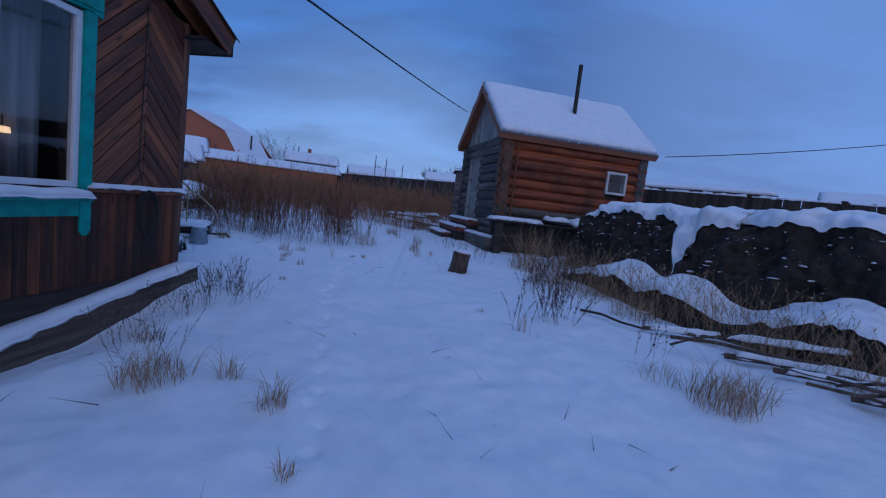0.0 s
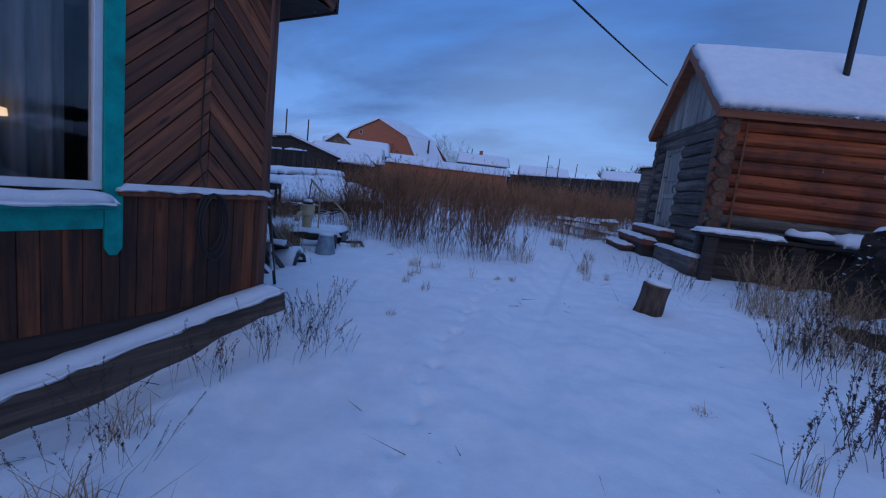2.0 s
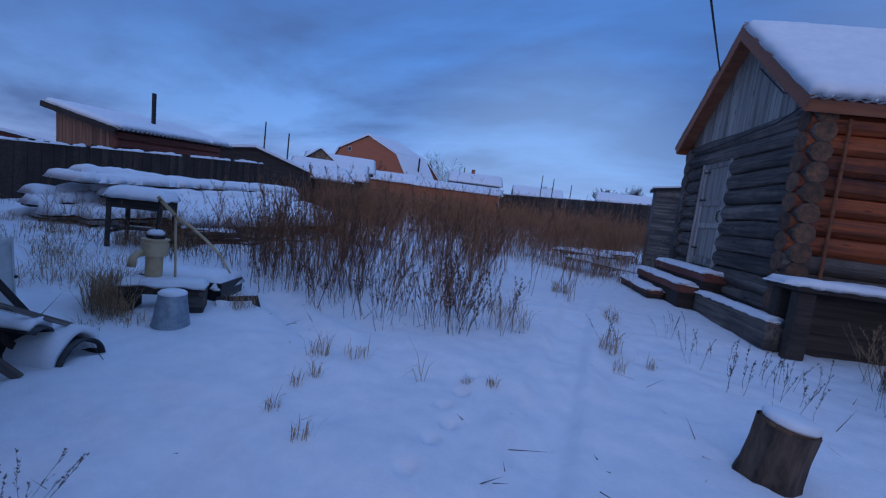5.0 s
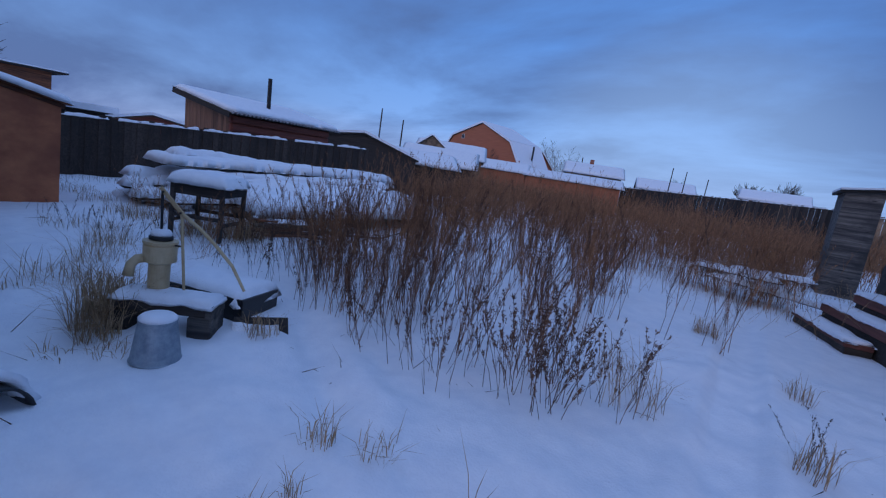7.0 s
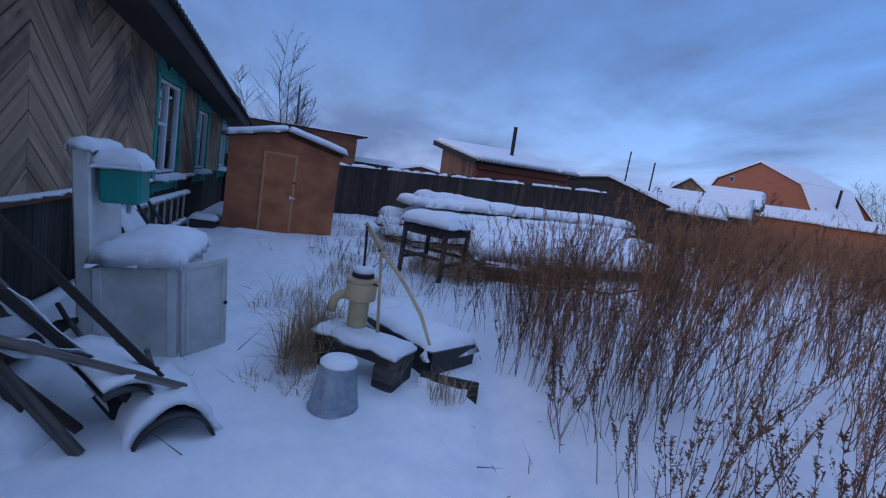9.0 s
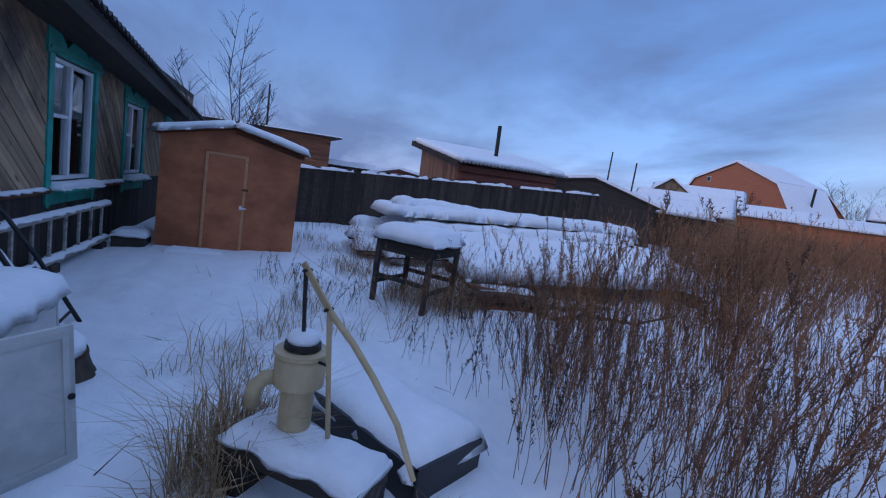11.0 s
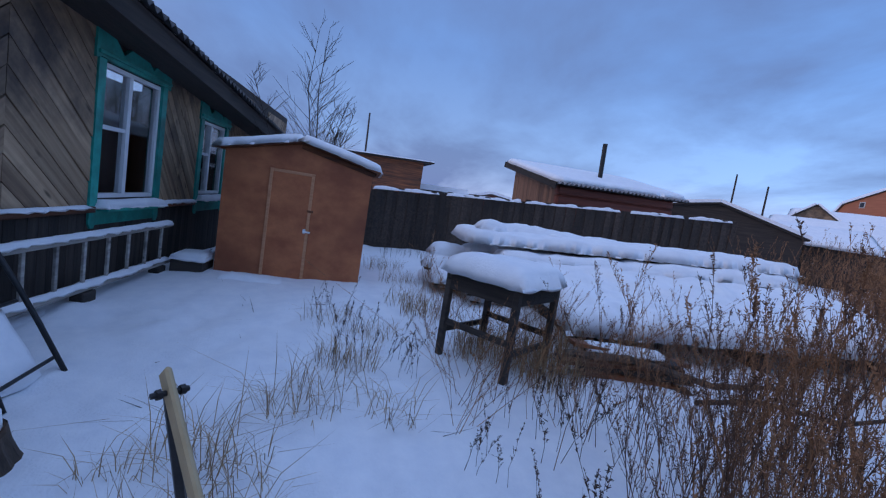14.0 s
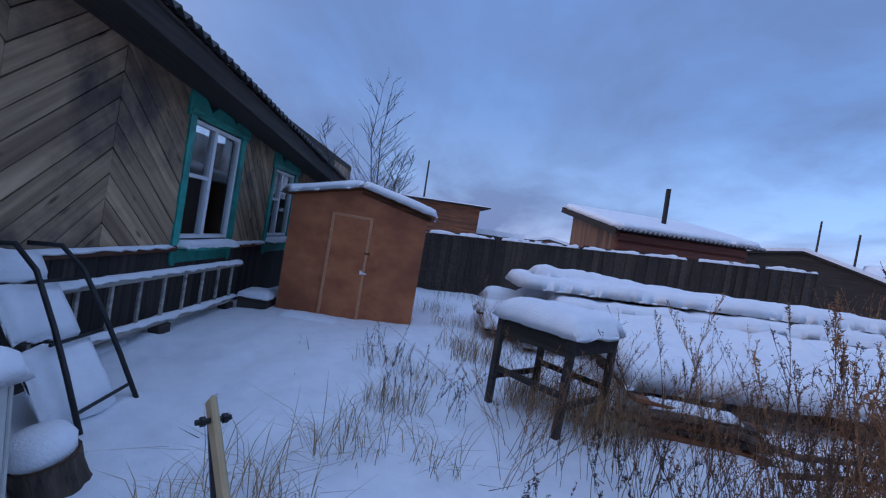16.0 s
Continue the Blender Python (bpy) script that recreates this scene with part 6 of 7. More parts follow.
def stalk_template(rnd, h, count, heads, r=0.0045, bud=0.02, fat=0.0045):
    v, f = [], []
    lean = Vector((rnd.uniform(-0.3, 0.3), rnd.uniform(-0.3, 0.3), 0))
    pts = [Vector((0, 0, -0.08))]
    for k in range(1, 5):
        s = k / 4
        pts.append(Vector((0, 0, h * s)) + lean * h * s * s + Vector((rnd.uniform(-1, 1), rnd.uniform(-1, 1), 0)) * 0.025 * h)
    for i, (a, b) in enumerate(zip(pts, pts[1:])):
        w0, w1 = r * (1 - 0.2 * i), r * (1 - 0.2 * (i + 1))
        k = len(v)
        for p, w in ((a, w0), (b, w1)):
            for t in (0, 2.094, 4.189):
                v.append(p + Vector((math.cos(t) * w, math.sin(t) * w, 0)))
        f += [(k, k + 1, k + 4, k + 3), (k + 1, k + 2, k + 5, k + 4), (k + 2, k, k + 3, k + 5)]
    for k in range(count):
        s = rnd.uniform(0.22, 1.0) ** 0.8
        i = min(3, int(s * 4))
        p = pts[i].lerp(pts[i + 1], s * 4 - i)
        a = rnd.uniform(0, 6.28)
        L = h * rnd.uniform(0.08, 0.30) * (1.2 - s)
        q = p + Vector((math.cos(a) * L * 0.26, math.sin(a) * L * 0.26, L * rnd.uniform(0.7, 1.1)))
        sliver(v, f, p, q, r * 0.5)
        for j in range(heads):
            u = p.lerp(q, rnd.uniform(0.3, 1.0))
            e = u + Vector((rnd.uniform(-1, 1), rnd.uniform(-1, 1), rnd.uniform(-0.2, 1))) * bud
            sliver(v, f, u, e, fat)
    return v, f


def scatter(templates, spots, rnd, tilt=0.10):
    """Joins copies of templates at (x, y, z, scale)."""
    V, F, k = [], [], 0
    arr = [(np.array([tuple(p) for p in v]), f) for v, f in templates]
    for x, y, z, s in spots:
        v, f = arr[rnd.randrange(len(arr))]
        a = rnd.uniform(0, 6.28)
        c, n = math.cos(a) * s, math.sin(a) * s
        w = Vector((x * 1.6, y * 1.6, 0))
        tx, ty = 0.28 * noise.noise(w) + rnd.gauss(0, tilt), 0.28 * noise.noise(w + Vector((7, 3, 1))) + rnd.gauss(0, tilt)
        q = np.stack([v[:, 0] * c - v[:, 1] * n + x + tx * v[:, 2] * s, v[:, 0] * n + v[:, 1] * c + y + ty * v[:, 2] * s, v[:, 2] * s + z], 1)
        V.append(q)
        F += [tuple(i + k for i in t) for t in f]
        k += len(v)
    me = bpy.data.meshes.new("plants")
    me.from_pydata(np.concatenate(V).tolist(), [], F)
    return me


def dry_field():
    rnd = random.Random(21)
    tall = [stalk_template(rnd, rnd.uniform(0.75, 1.15), 34, 4, 0.0034, 0.013, 0.0032) for _ in range(14)]
    light = [stalk_template(rnd, rnd.uniform(0.75, 1.15), 16, 2, 0.0042) for _ in range(12)]
    thin = [stalk_template(rnd, rnd.uniform(0.9, 1.25), 10, 2, 0.006) for _ in range(8)]

    def field(name, n, spot, templates, material, label, tilt=0.14):
        spots = []
        while len(spots) < n:
            s = spot()
            if s:
                x, y, sc = s
                spots.append((x, y, ground_z(x, y), sc))
        me = scatter(templates, spots, rnd, tilt)
        me.materials.append(material)
        tagged(new(name, me), label, "weeds", kind="stuff")

    centres = [(rnd.uniform(-7.4, -2.0), rnd.uniform(8.9, 14.5)) for _ in range(95)]
    mids = [(rnd.uniform(-13.5, -1.5), rnd.uniform(12.5, 24)) for _ in range(420)]

    def near():
        x, y = rnd.choice(centres)
        x, y = rnd.gauss(x, 0.10), rnd.gauss(y, 0.10)
        d = noise.noise(Vector((x * 0.8, y * 0.8, 4)))
        edge = 9.2 + 0.50 * max(0, x + 4.4) + 0.35 * max(0, -5.6 - x)
        if y < edge + 0.15 * d or d < -0.12:
            return None
        if x > -3.4 and y > 10.6 and rnd.random() < 0.85:
            return None
        tall_ones = (0.7, 0.85, 1.0, 1.1, 1.2, 1.4) if y > 10.1 else (0.45, 0.6, 0.75, 0.9, 1.1)
        return x, y, rnd.choice(tall_ones) * rnd.uniform(0.9, 1.1)

    def mid():
        x, y = rnd.choice(mids)
        x, y = rnd.gauss(x, 0.25), rnd.gauss(y, 0.25)
        d = noise.noise(Vector((x * 0.5, y * 0.5, 8)))
        if x < -8.6 and y < 15.5:
            return None
        if x > -4.0 and y < 15.5 and rnd.random() < 0.9:
            return None
        if d < -0.12 or (x > -6.5 and y < 17 and d < 0.1):
            return None
        return x, y, rnd.uniform(0.85, 1.45)

    def far():
        x, y = rnd.uniform(-30, 5), rnd.uniform(23, 47)
        if noise.noise(Vector((x * 0.3, y * 0.3, 2))) < -0.2:
            return None
        return x, y, rnd.uniform(1.2, 2.0)

    field("weed_thicket", 330, near, tall, STALK_MID, "dark brown dry weeds standing close together in snow")
    field("weed_thicket", 380, near, tall, STALK, "dense thicket of tall dry brown weeds in snow")
    field("weed_thicket", 3700, mid, light, STALK, "wide stand of dry reddish-brown weeds")
    field("weed_thicket", 5400, far, thin, STALK, "far field of dry reddish weeds")

    def table_side():
        x, y = rnd.uniform(-7.2, -3.9), rnd.uniform(8.95, 10.4)
        if y < 9.25 + 0.3 * noise.noise(Vector((x * 2, y * 2, 6))) + 0.35 * max(0, -5.9 - x):
            return None
        return x, y, rnd.uniform(0.5, 1.0)

    field("weed_thicket", 150, table_side, tall, STALK_MID, "dark dry weeds with seed heads beside the table")

    def beyond_trough():
        x, y = rnd.uniform(-6.8, -4.3), rnd.uniform(9.5, 12.4)
        if noise.noise(Vector((x * 1.5, y * 1.5, 12))) < -0.1:
            return None
        return x, y, rnd.uniform(0.7, 1.2)

    field("weed_thicket", 180, beyond_trough, tall, STALK, "brown dry weeds in a thick clump")

    def fringe():
        x, y = rnd.uniform(-10.6, -7.0), rnd.uniform(8.9, 11.6)
        if x < -9.4 and y > 9.6:
            return None
        return x, y, rnd.uniform(0.35, 0.8)

    field("weed_fringe", 420, fringe, light, STALK, "dry weeds and stems round the old table", 0.5)

    def by_fence():
        return rnd.uniform(-14.7, -13.4), rnd.uniform(8.4, 16.5), rnd.uniform(0.4, 0.9)

    field("weed_fringe", 260, by_fence, light, STALK_DARK, "dark dry weeds along the fence")

    def yard_back():
        x, y = rnd.uniform(-4.5, 0.0), rnd.uniform(14.5, 20)
        return x, y, rnd.uniform(0.3, 0.8)

    field("weed_fringe", 300, yard_back, light, STRAW, "pale dry weeds beyond the bathhouse steps", 0.4)

    def heap_foot():
        x = rnd.uniform(1.2, 4.6)
        y = 12.0 - (x - 1.0) * 1.75 + rnd.uniform(-1.8, 0.3)
        return x, y, rnd.uniform(0.35, 0.85)

    field("weed_fringe", 850, heap_foot, light, STRAW, "dry grass and weeds at the foot of the heap", 0.35)
    # single plants
    small = [stalk_template(rnd, rnd.uniform(0.45, 0.7), 15, 7, 0.003, 0.016, 0.0040) for _ in range(10)]

    def shrub(name, x, y, rad, n, sc, material, label, templates=small, tilt=0.2):
        spots = []
        for _ in range(n):
            a, r = rnd.uniform(0, 6.28), rad * math.sqrt(rnd.random())
            spots.append((r * math.cos(a), r * math.sin(a), 0, sc * rnd.uniform(0.7, 1.15)))
        me = scatter(templates, spots, rnd, tilt)
        me.materials.append(material)
        ob = new(name, me)
        ob.location = (x, y, ground_z(x, y))
        tagged(ob, label, "weed", group="dry weeds", kind="stuff")

    for x, y, rad, n, sc in ((-2.95, 9.75, 0.36, 46, 1.25), (-2.5, 10.15, 0.25, 14, 1.0), (-3.6, 9.45, 0.3, 18, 1.1), (-4.3, 9.3, 0.22, 12, 1.0)):
        shrub("dry_shrub", x, y, rad, n, sc, STALK_MID, "dark brown dry shrub with small seed heads")
    for x, y, rad, n, sc in ((-2.55, 4.95, 0.28, 44, 0.62), (-2.68, 4.3, 0.22, 22, 0.55), (-2.2, 3.45, 0.26, 18, 0.55), (-2.75, 5.45, 0.26, 34, 0.6), (-2.7, 3.7, 0.2, 16, 0.5), (-2.3, 5.2, 0.2, 16, 0.5), (-3.05, 6.1, 0.2, 14, 0.5)):
        shrub("dry_weed", x, y, rad, n, sc * 0.85, STALK_DARK, "dry brown weed tangled in the snow by the house", tilt=0.34)
    for x, y, rad, n, sc in ((1.45, 6.15, 0.26, 40, 0.95), (1.3, 7.6, 0.35, 20, 0.9), (1.75, 7.9, 0.4, 30, 1.0), (2.4, 5.3, 0.2, 8, 0.8), (0.95, 5.5, 0.12, 5, 0.9), (2.1, 9.4, 0.5, 34, 1.0), (1.5, 10.6, 0.5, 30, 0.95)):
        shrub("dry_weed", x, y, rad, n, sc, STALK_DARK, "bushy dry weed in the snow near the heap")
    for x, y, rad, n, sc in ((0.1, 10.1, 0.35, 10, 0.75), (0.35, 10.7, 0.3, 10, 0.7), (-0.4, 10.9, 0.3, 7, 0.6), (-1.3, 10.7, 0.2, 7, 0.6), (-0.6, 11.8, 0.3, 8, 0.5), (-8.0, 8.3, 0.25, 10, 0.7), (-7.9, 8.6, 0.2, 8, 0.6), (-8.7, 8.1, 0.3, 9, 0.6), (-6.7, 9.0, 0.15, 6, 0.7), (-6.2, 9.3, 0.2, 9, 0.8), (-7.1, 9.5, 0.3, 16, 0.8), (-5.2, 9.2, 0.12, 4, 1.1), (-9.4, 7.9, 0.3, 8, 0.5), (-11.2, 5.75, 0.2, 8, 0.4)):
        shrub("dry_weed", x, y, rad, n, sc, STALK_DARK, "thin dry weed standing in the snow")

    def tuft(x, y, rad, n, h, bend=0.5):
        v, f = [], []
        for _ in range(n):
            a, r = rnd.uniform(0, 6.28), rad * math.sqrt(rnd.random())
            p = Vector((r * math.cos(a), r * math.sin(a), -0.04))
            b = rnd.uniform(0, 6.28)
            hh = h * rnd.uniform(0.5, 1.1)
            out = Vector((math.cos(b), math.sin(b), 0)) * hh * bend * rnd.uniform(0.2, 1.2)
            q = p + Vector((0, 0, hh * 0.6)) + out * 0.35
            e = p + Vector((0, 0, hh * rnd.uniform(0.6, 1.0))) + out
            s = Vector((-math.sin(b), math.cos(b), 0)) * 0.0022
            k = len(v)
            v += [p - s, p + s, q + s, q - s, e]
            f += [(k, k + 1, k + 2, k + 3), (k + 3, k + 2, k + 4)]
        me = bpy.data.meshes.new("tuft")
        me.from_pydata([tuple(p) for p in v], [], f)
        me.materials.append(STRAW)
        ob = new("grass_tuft", me)
        ob.location = (x, y, ground_z(x, y))
        tagged(ob, "dry straw-coloured grass tuft poking out of snow", "grass", group="grass tufts", kind="stuff")

    pump = ((-5.55, 7.66, 0.20, 330, 0.58, 0.9), (-5.76, 7.78, 0.19, 260, 0.54, 1.0), (-5.3, 7.6, 0.15, 120, 0.36, 1.1), (-5.02, 7.6, 0.12, 50, 0.2, 1.3), (-4.85, 8.6, 0.14, 90, 0.26, 0.9), (-5.13, 7.33, 0.10, 26, 0.14, 1.4), (-6.52, 7.79, 0.25, 90, 0.34, 1.1))
    yard = ((-3.37, 8.21, 0.09, 44, 0.3, 0.5), (-3.11, 8.40, 0.12, 40, 0.22, 0.9), (-3.13, 7.71, 0.06, 26, 0.2, 0.5), (-3.11, 7.90, 0.05, 22, 0.24, 0.5), (-2.18, 8.67, 0.05, 26, 0.12, 0.9), (-1.99, 8.77, 0.05, 34, 0.16, 0.5), (-1.29, 10.62, 0.15, 60, 0.35, 0.5), (-1.43, 11.97, 0.12, 50, 0.3, 0.6), (-2.45, 13.25, 0.16, 110, 0.3, 0.8), (-1.12, 10.05, 0.06, 22, 0.18, 0.9), (-0.84, 10.34, 0.07, 24, 0.2, 0.9), (-2.4, 10.4, 0.25, 60, 0.5, 1.4), (-2.69, 10.78, 0.2, 50, 0.5, 1.2), (-2.5, 8.46, 0.03, 6, 0.3, 1.5))
    start = ((-1.86, 3.13, 0.24, 190, 0.26, 1.2), (-1.4, 3.32, 0.08, 40, 0.3, 0.8), (-0.89, 3.0, 0.10, 70, 0.3, 1.0), (-2.39, 3.71, 0.12, 50, 0.25, 0.9), (-0.49, 2.36, 0.05, 26, 0.16, 0.8), (-2.98, 7.37, 0.05, 26, 0.2, 0.5), (-2.6, 7.24, 0.06, 22, 0.25, 0.5), (-2.4, 6.2, 0.05, 26, 0.16, 0.6), (0.45, 6.16, 0.07, 40, 0.12, 1.2), (0.95, 5.56, 0.08, 16, 0.45, 0.3))
    heap_side = ((2.6, 4.2, 0.3, 260, 0.42, 1.0), (2.9, 4.5, 0.3, 140, 0.4, 1.2), (2.2, 4.6, 0.2, 60, 0.3, 1.0), (1.6, 8.5, 0.45, 260, 0.45, 0.7), (2.3, 8.2, 0.4, 240, 0.45, 0.7), (1.3, 9.8, 0.4, 200, 0.5, 0.6), (2.4, 10.4, 0.5, 260, 0.5, 0.5), (3.3, 7.2, 0.3, 120, 0.4, 0.9), (3.9, 5.9, 0.3, 140, 0.42, 0.9), (2.7, 7.0, 0.35, 160, 0.5, 0.6))
    table = ((-7.98, 8.2, 0.24, 130, 0.34, 0.9), (-8.6, 8.4, 0.25, 100, 0.28, 1.0), (-7.31, 7.98, 0.27, 110, 0.42, 1.3), (-6.8, 7.5, 0.24, 60, 0.40, 1.5), (-7.25, 8.55, 0.22, 60, 0.32, 1.3), (-9.0, 7.92, 0.25, 70, 0.28, 1.1), (-8.40, 9.45, 0.34, 420, 0.42, 0.5), (-7.95, 9.85, 0.30, 340, 0.40, 0.6), (-8.3, 10.0, 0.3, 260, 0.45, 0.5), (-9.47, 8.94, 0.3, 130, 0.35, 0.8), (-9.9, 8.8, 0.35, 120, 0.3, 0.9), (-11.2, 8.7, 0.3, 90, 0.3, 0.9), (-12.3, 8.5, 0.35, 110, 0.3, 0.9), (-6.62, 7.23, 0.12, 24, 0.25, 1.2))
    for x, y, rad, n, h, bd in pump + yard + start + heap_side + table:
        tuft(x, y, rad, n, h, bd)


dry_field()


# ---- trees ----
def branches(g, p, d, L, r, depth, rnd, spread, kids):
    q = p + d * L * 0.5 + Vector((rnd.uniform(-1, 1), rnd.uniform(-1, 1), 0)) * L * 0.05
    e = p + d * L
    g.tube([p, q, e], [r, r * 0.8, r * 0.6], 5 if depth > 1 else 3, caps=False)
    if depth == 0:
        return
    for k in range(kids):
        s = rnd.uniform(0.35, 1.0) if k else 1.0
        o = Vector((rnd.uniform(-1, 1), rnd.uniform(-1, 1), rnd.uniform(-0.25, 0.9)))
        nd = (d + o * spread).normalized()
        branches(g, p.lerp(e, s), nd, L * rnd.uniform(0.55, 0.8), r * (0.70 if k else 0.80), depth - 1, rnd, spread, kids)


def bare_tree(x, y, z, h, depth, kids, spread, label, seed, stems=1):
    rnd = random.Random(seed)
    t = thing("bare_tree", pose(x, y, z), label, "tree", group="bare trees")
    g, c = Geo(), Geo()
    for s in range(stems):
        o = Vector((rnd.uniform(-0.3, 0.3), rnd.uniform(-0.3, 0.3), 0)) * (stems > 1)
        k = 0.30 if stems > 1 else 0.05
        d = Vector((rnd.uniform(-k, k), rnd.uniform(-k, k), 1)).normalized()
        if stems > 1:
            # long thin stems with many short twigs
            L = h * rnd.uniform(0.6, 0.95)
            pts = [o + d * L * q + Vector((d.x, d.y, 0)) * L * 0.35 * q * q + Vector((rnd.uniform(-1, 1), rnd.uniform(-1, 1), 0)) * 0.02 * L for q in (0, 0.25, 0.5, 0.75, 1.0)]
            r = h * 0.0045
            (g if s == 0 else c).tube(pts, [r, r * 0.8, r * 0.6, r * 0.4, r * 0.15], 5)
            for q in range(kids * 10):
                u = rnd.uniform(0.25, 1.0)
                i = min(3, int(u * 4))
                p = pts[i].lerp(pts[i + 1], u * 4 - i)
                a = rnd.uniform(0, 6.28)
                nd = (d + Vector((math.cos(a), math.sin(a), rnd.uniform(-0.1, 0.5))) * spread).normalized()
                branches(c, p, nd, L * rnd.uniform(0.10, 0.24) * (1.25 - u), r * 0.24, 1, rnd, 0.6, 3)
        else:
            g.tube([o, o + d * h * 0.40], [h * 0.020, h * 0.014], 7)
            for q in range(kids):
                a = 6.28 * (q + rnd.random()) / kids
                nd = (Vector((math.cos(a), math.sin(a), rnd.uniform(0.4, 1.6))) * spread + d * 0.6).normalized()
                branches(c, o + d * h * rnd.uniform(0.30, 0.40), nd, h * 0.19, h * 0.0065, depth, rnd, 0.7, 4)
    part("trunk", g, TREE, t)
    part("crown", c, TREE, t)


bare_tree(-13.2, 6.75, 0.1, 4.3, 4, 4, 1.1, "young leafless tree with several thin stems behind the shed", 4, stems=8)
bare_tree(-42.8, 85.5, 0.3, 12.5, 3, 4, 1.0, "rounded leafless tree behind the village roofs", 9, stems=11)
bare_tree(-16.9, 124.7, 0.2, 14.6, 3, 7, 0.8, "rounded leafless tree on the skyline", 13)
bare_tree(-10.4, 125.4, 0.2, 14.4, 3, 7, 0.5, "slender leafless tree on the skyline", 17)
bare_tree(-36.3, 54.3, 0.3, 6.2, 3, 6, 0.8, "leafless bush by the far barn", 23, stems=7)
bare_tree(-31.0, 118.0, 0.2, 11.8, 3, 7, 0.8, "small leafless tree on the skyline", 27)
bare_tree(1.8, 100.0, 0.2, 9.0, 3, 7, 0.8, "low leafless bush on the skyline", 31)


# ---- neighbouring buildings ----
def building(name, a, b, depth, profile, wall, label, category="building", base=0.0, windows=(), snow=0.12, flip=1, over=0.3):
    """Front from a to b on the ground; the profile, in (fraction of the width, height), is run back by depth."""
    a, b = Vector((*a, 0)), Vector((*b, 0))
    d = b - a
    w = d.length
    ang = math.atan2(d.y, d.x)
    t = thing(name, Matrix.Translation((a.x, a.y, base)) @ Matrix.Rotation(ang, 4, "Z"), label, category)
    up = Matrix(((1, 0, 0, 0), (0, 0, flip, 0), (0, 1, 0, 0), (0, 0, 0, 1)))
    part("wall", Geo().prism([(0, -0.3)] + [(p * w, h) for p, h in profile] + [(w, -0.3)], 0, depth, up), wall, t)
    for (p0, h0), (p1, h1) in zip(profile, profile[1:]):
        x0, x1 = p0 * w, p1 * w
        e = Vector((x1 - x0, h1 - h0))
        if abs(e.x) < 0.05:
            continue
        e.normalize()
        n = Vector((-e.y, e.x))
        if n.y < 0:
            n = -n
        q0 = Vector((x0, h0)) - e * (over if p0 == 0 else 0.02)
        q1 = Vector((x1, h1)) + e * (over if p1 == 1 else 0.02)
        lift = n * 0.07
        part("roof", Geo().prism([tuple(q0), tuple(q1), tuple(q1 + lift), tuple(q0 + lift)], -over, depth + over, up), BOARD_DARK, t)
        s0, s1 = q0 + lift, q1 + lift
        part("snow", Geo().prism([tuple(s0), tuple(s1), tuple(s1 + n * snow), tuple(s0 + n * snow)], -over - 0.05, depth + over, up), SNOW, t)
    for k, (p, z, ww, hh) in enumerate(windows):
        x = p * w
        f = part("window", Geo().box(x, x + ww, -0.06 * flip, 0.02, z, z + hh), WHITE_PAINT, t)
        part("pane", Geo().box(x + 0.08, x + ww - 0.08, -0.075 * flip, -0.05 * flip, z + 0.08, z + hh - 0.08), BLACK_PLASTIC, f)
    return t


def siding(t, w, h0, h1, n, material, y=-0.03):
    for k in range(n):
        x = w * (k + 0.5) / n
        plank("board", round(h1 - h0, 2), w / n - 0.02, 0.03, material, t, Matrix.Translation((x, y, (h0 + h1) / 2)) @ Matrix.Rotation(radians(90), 4, "Y") @ Matrix.Rotation(radians(90), 4, "X"))


def eaves_house(name, a, b, depth, eave, ridge, wall, label, category="house", snow=0.2, over=0.4, boards=0, chimney=None, mono=False):
    """A building seen from its eaves side: the snowy roof rises away from its front, from a to b."""
    a, b = Vector((*a, 0)), Vector((*b, 0))
    d = b - a
    w = d.length
    t = thing(name, frame_of(a.x, a.y, 0, math.atan2(d.y, d.x)), label, category)
    run = depth if mono else depth / 2
    side = Matrix(((0, 0, 1, 0), (1, 0, 0, 0), (0, 1, 0, 0), (0, 0, 0, 1)))
    shape = [(0, -0.3), (depth, -0.3), (depth, ridge), (0, eave)] if mono else [(0, -0.3), (depth, -0.3), (depth, eave), (run, ridge), (0, eave)]
    part("wall", Geo().prism(shape, 0, w, side), wall, t)
    ang = math.atan2(ridge - eave, run)
    L = math.hypot(run, ridge - eave) + over
    for k in range(1 if mono else 2):
        m = Matrix.Translation((-over, -over * math.cos(ang), eave - over * math.sin(ang))) @ Matrix.Rotation(ang, 4, "X")
        if k:
            m = Matrix.Translation((w + over, depth + over * math.cos(ang), eave - over * math.sin(ang))) @ Matrix.Rotation(radians(180), 4, "Z") @ Matrix.Rotation(ang, 4, "X")
        part("roof", Geo().box(0, w + 2 * over, 0, L + (over if mono else 0), 0.01, 0.09), BOARD_DARK, t, m=m)
        part("snow", Geo().snow(-0.05, w + 2 * over + 0.05, -0.05, L + 0.05 + (over if mono else 0), 0.09, snow, rough=0.2, seed=w + k, step=0.3), SNOW, t, m=m, smooth=True)
    if boards:
        siding(t, w, 0.1, eave - 0.05, boards, wall)
    if chimney:
        x, y, z0, z1, r = chimney
        part("chimney", Geo().box(x - r, x + r, y - r, y + r, z0, z1, 0.01), BRICK, t)
    return t


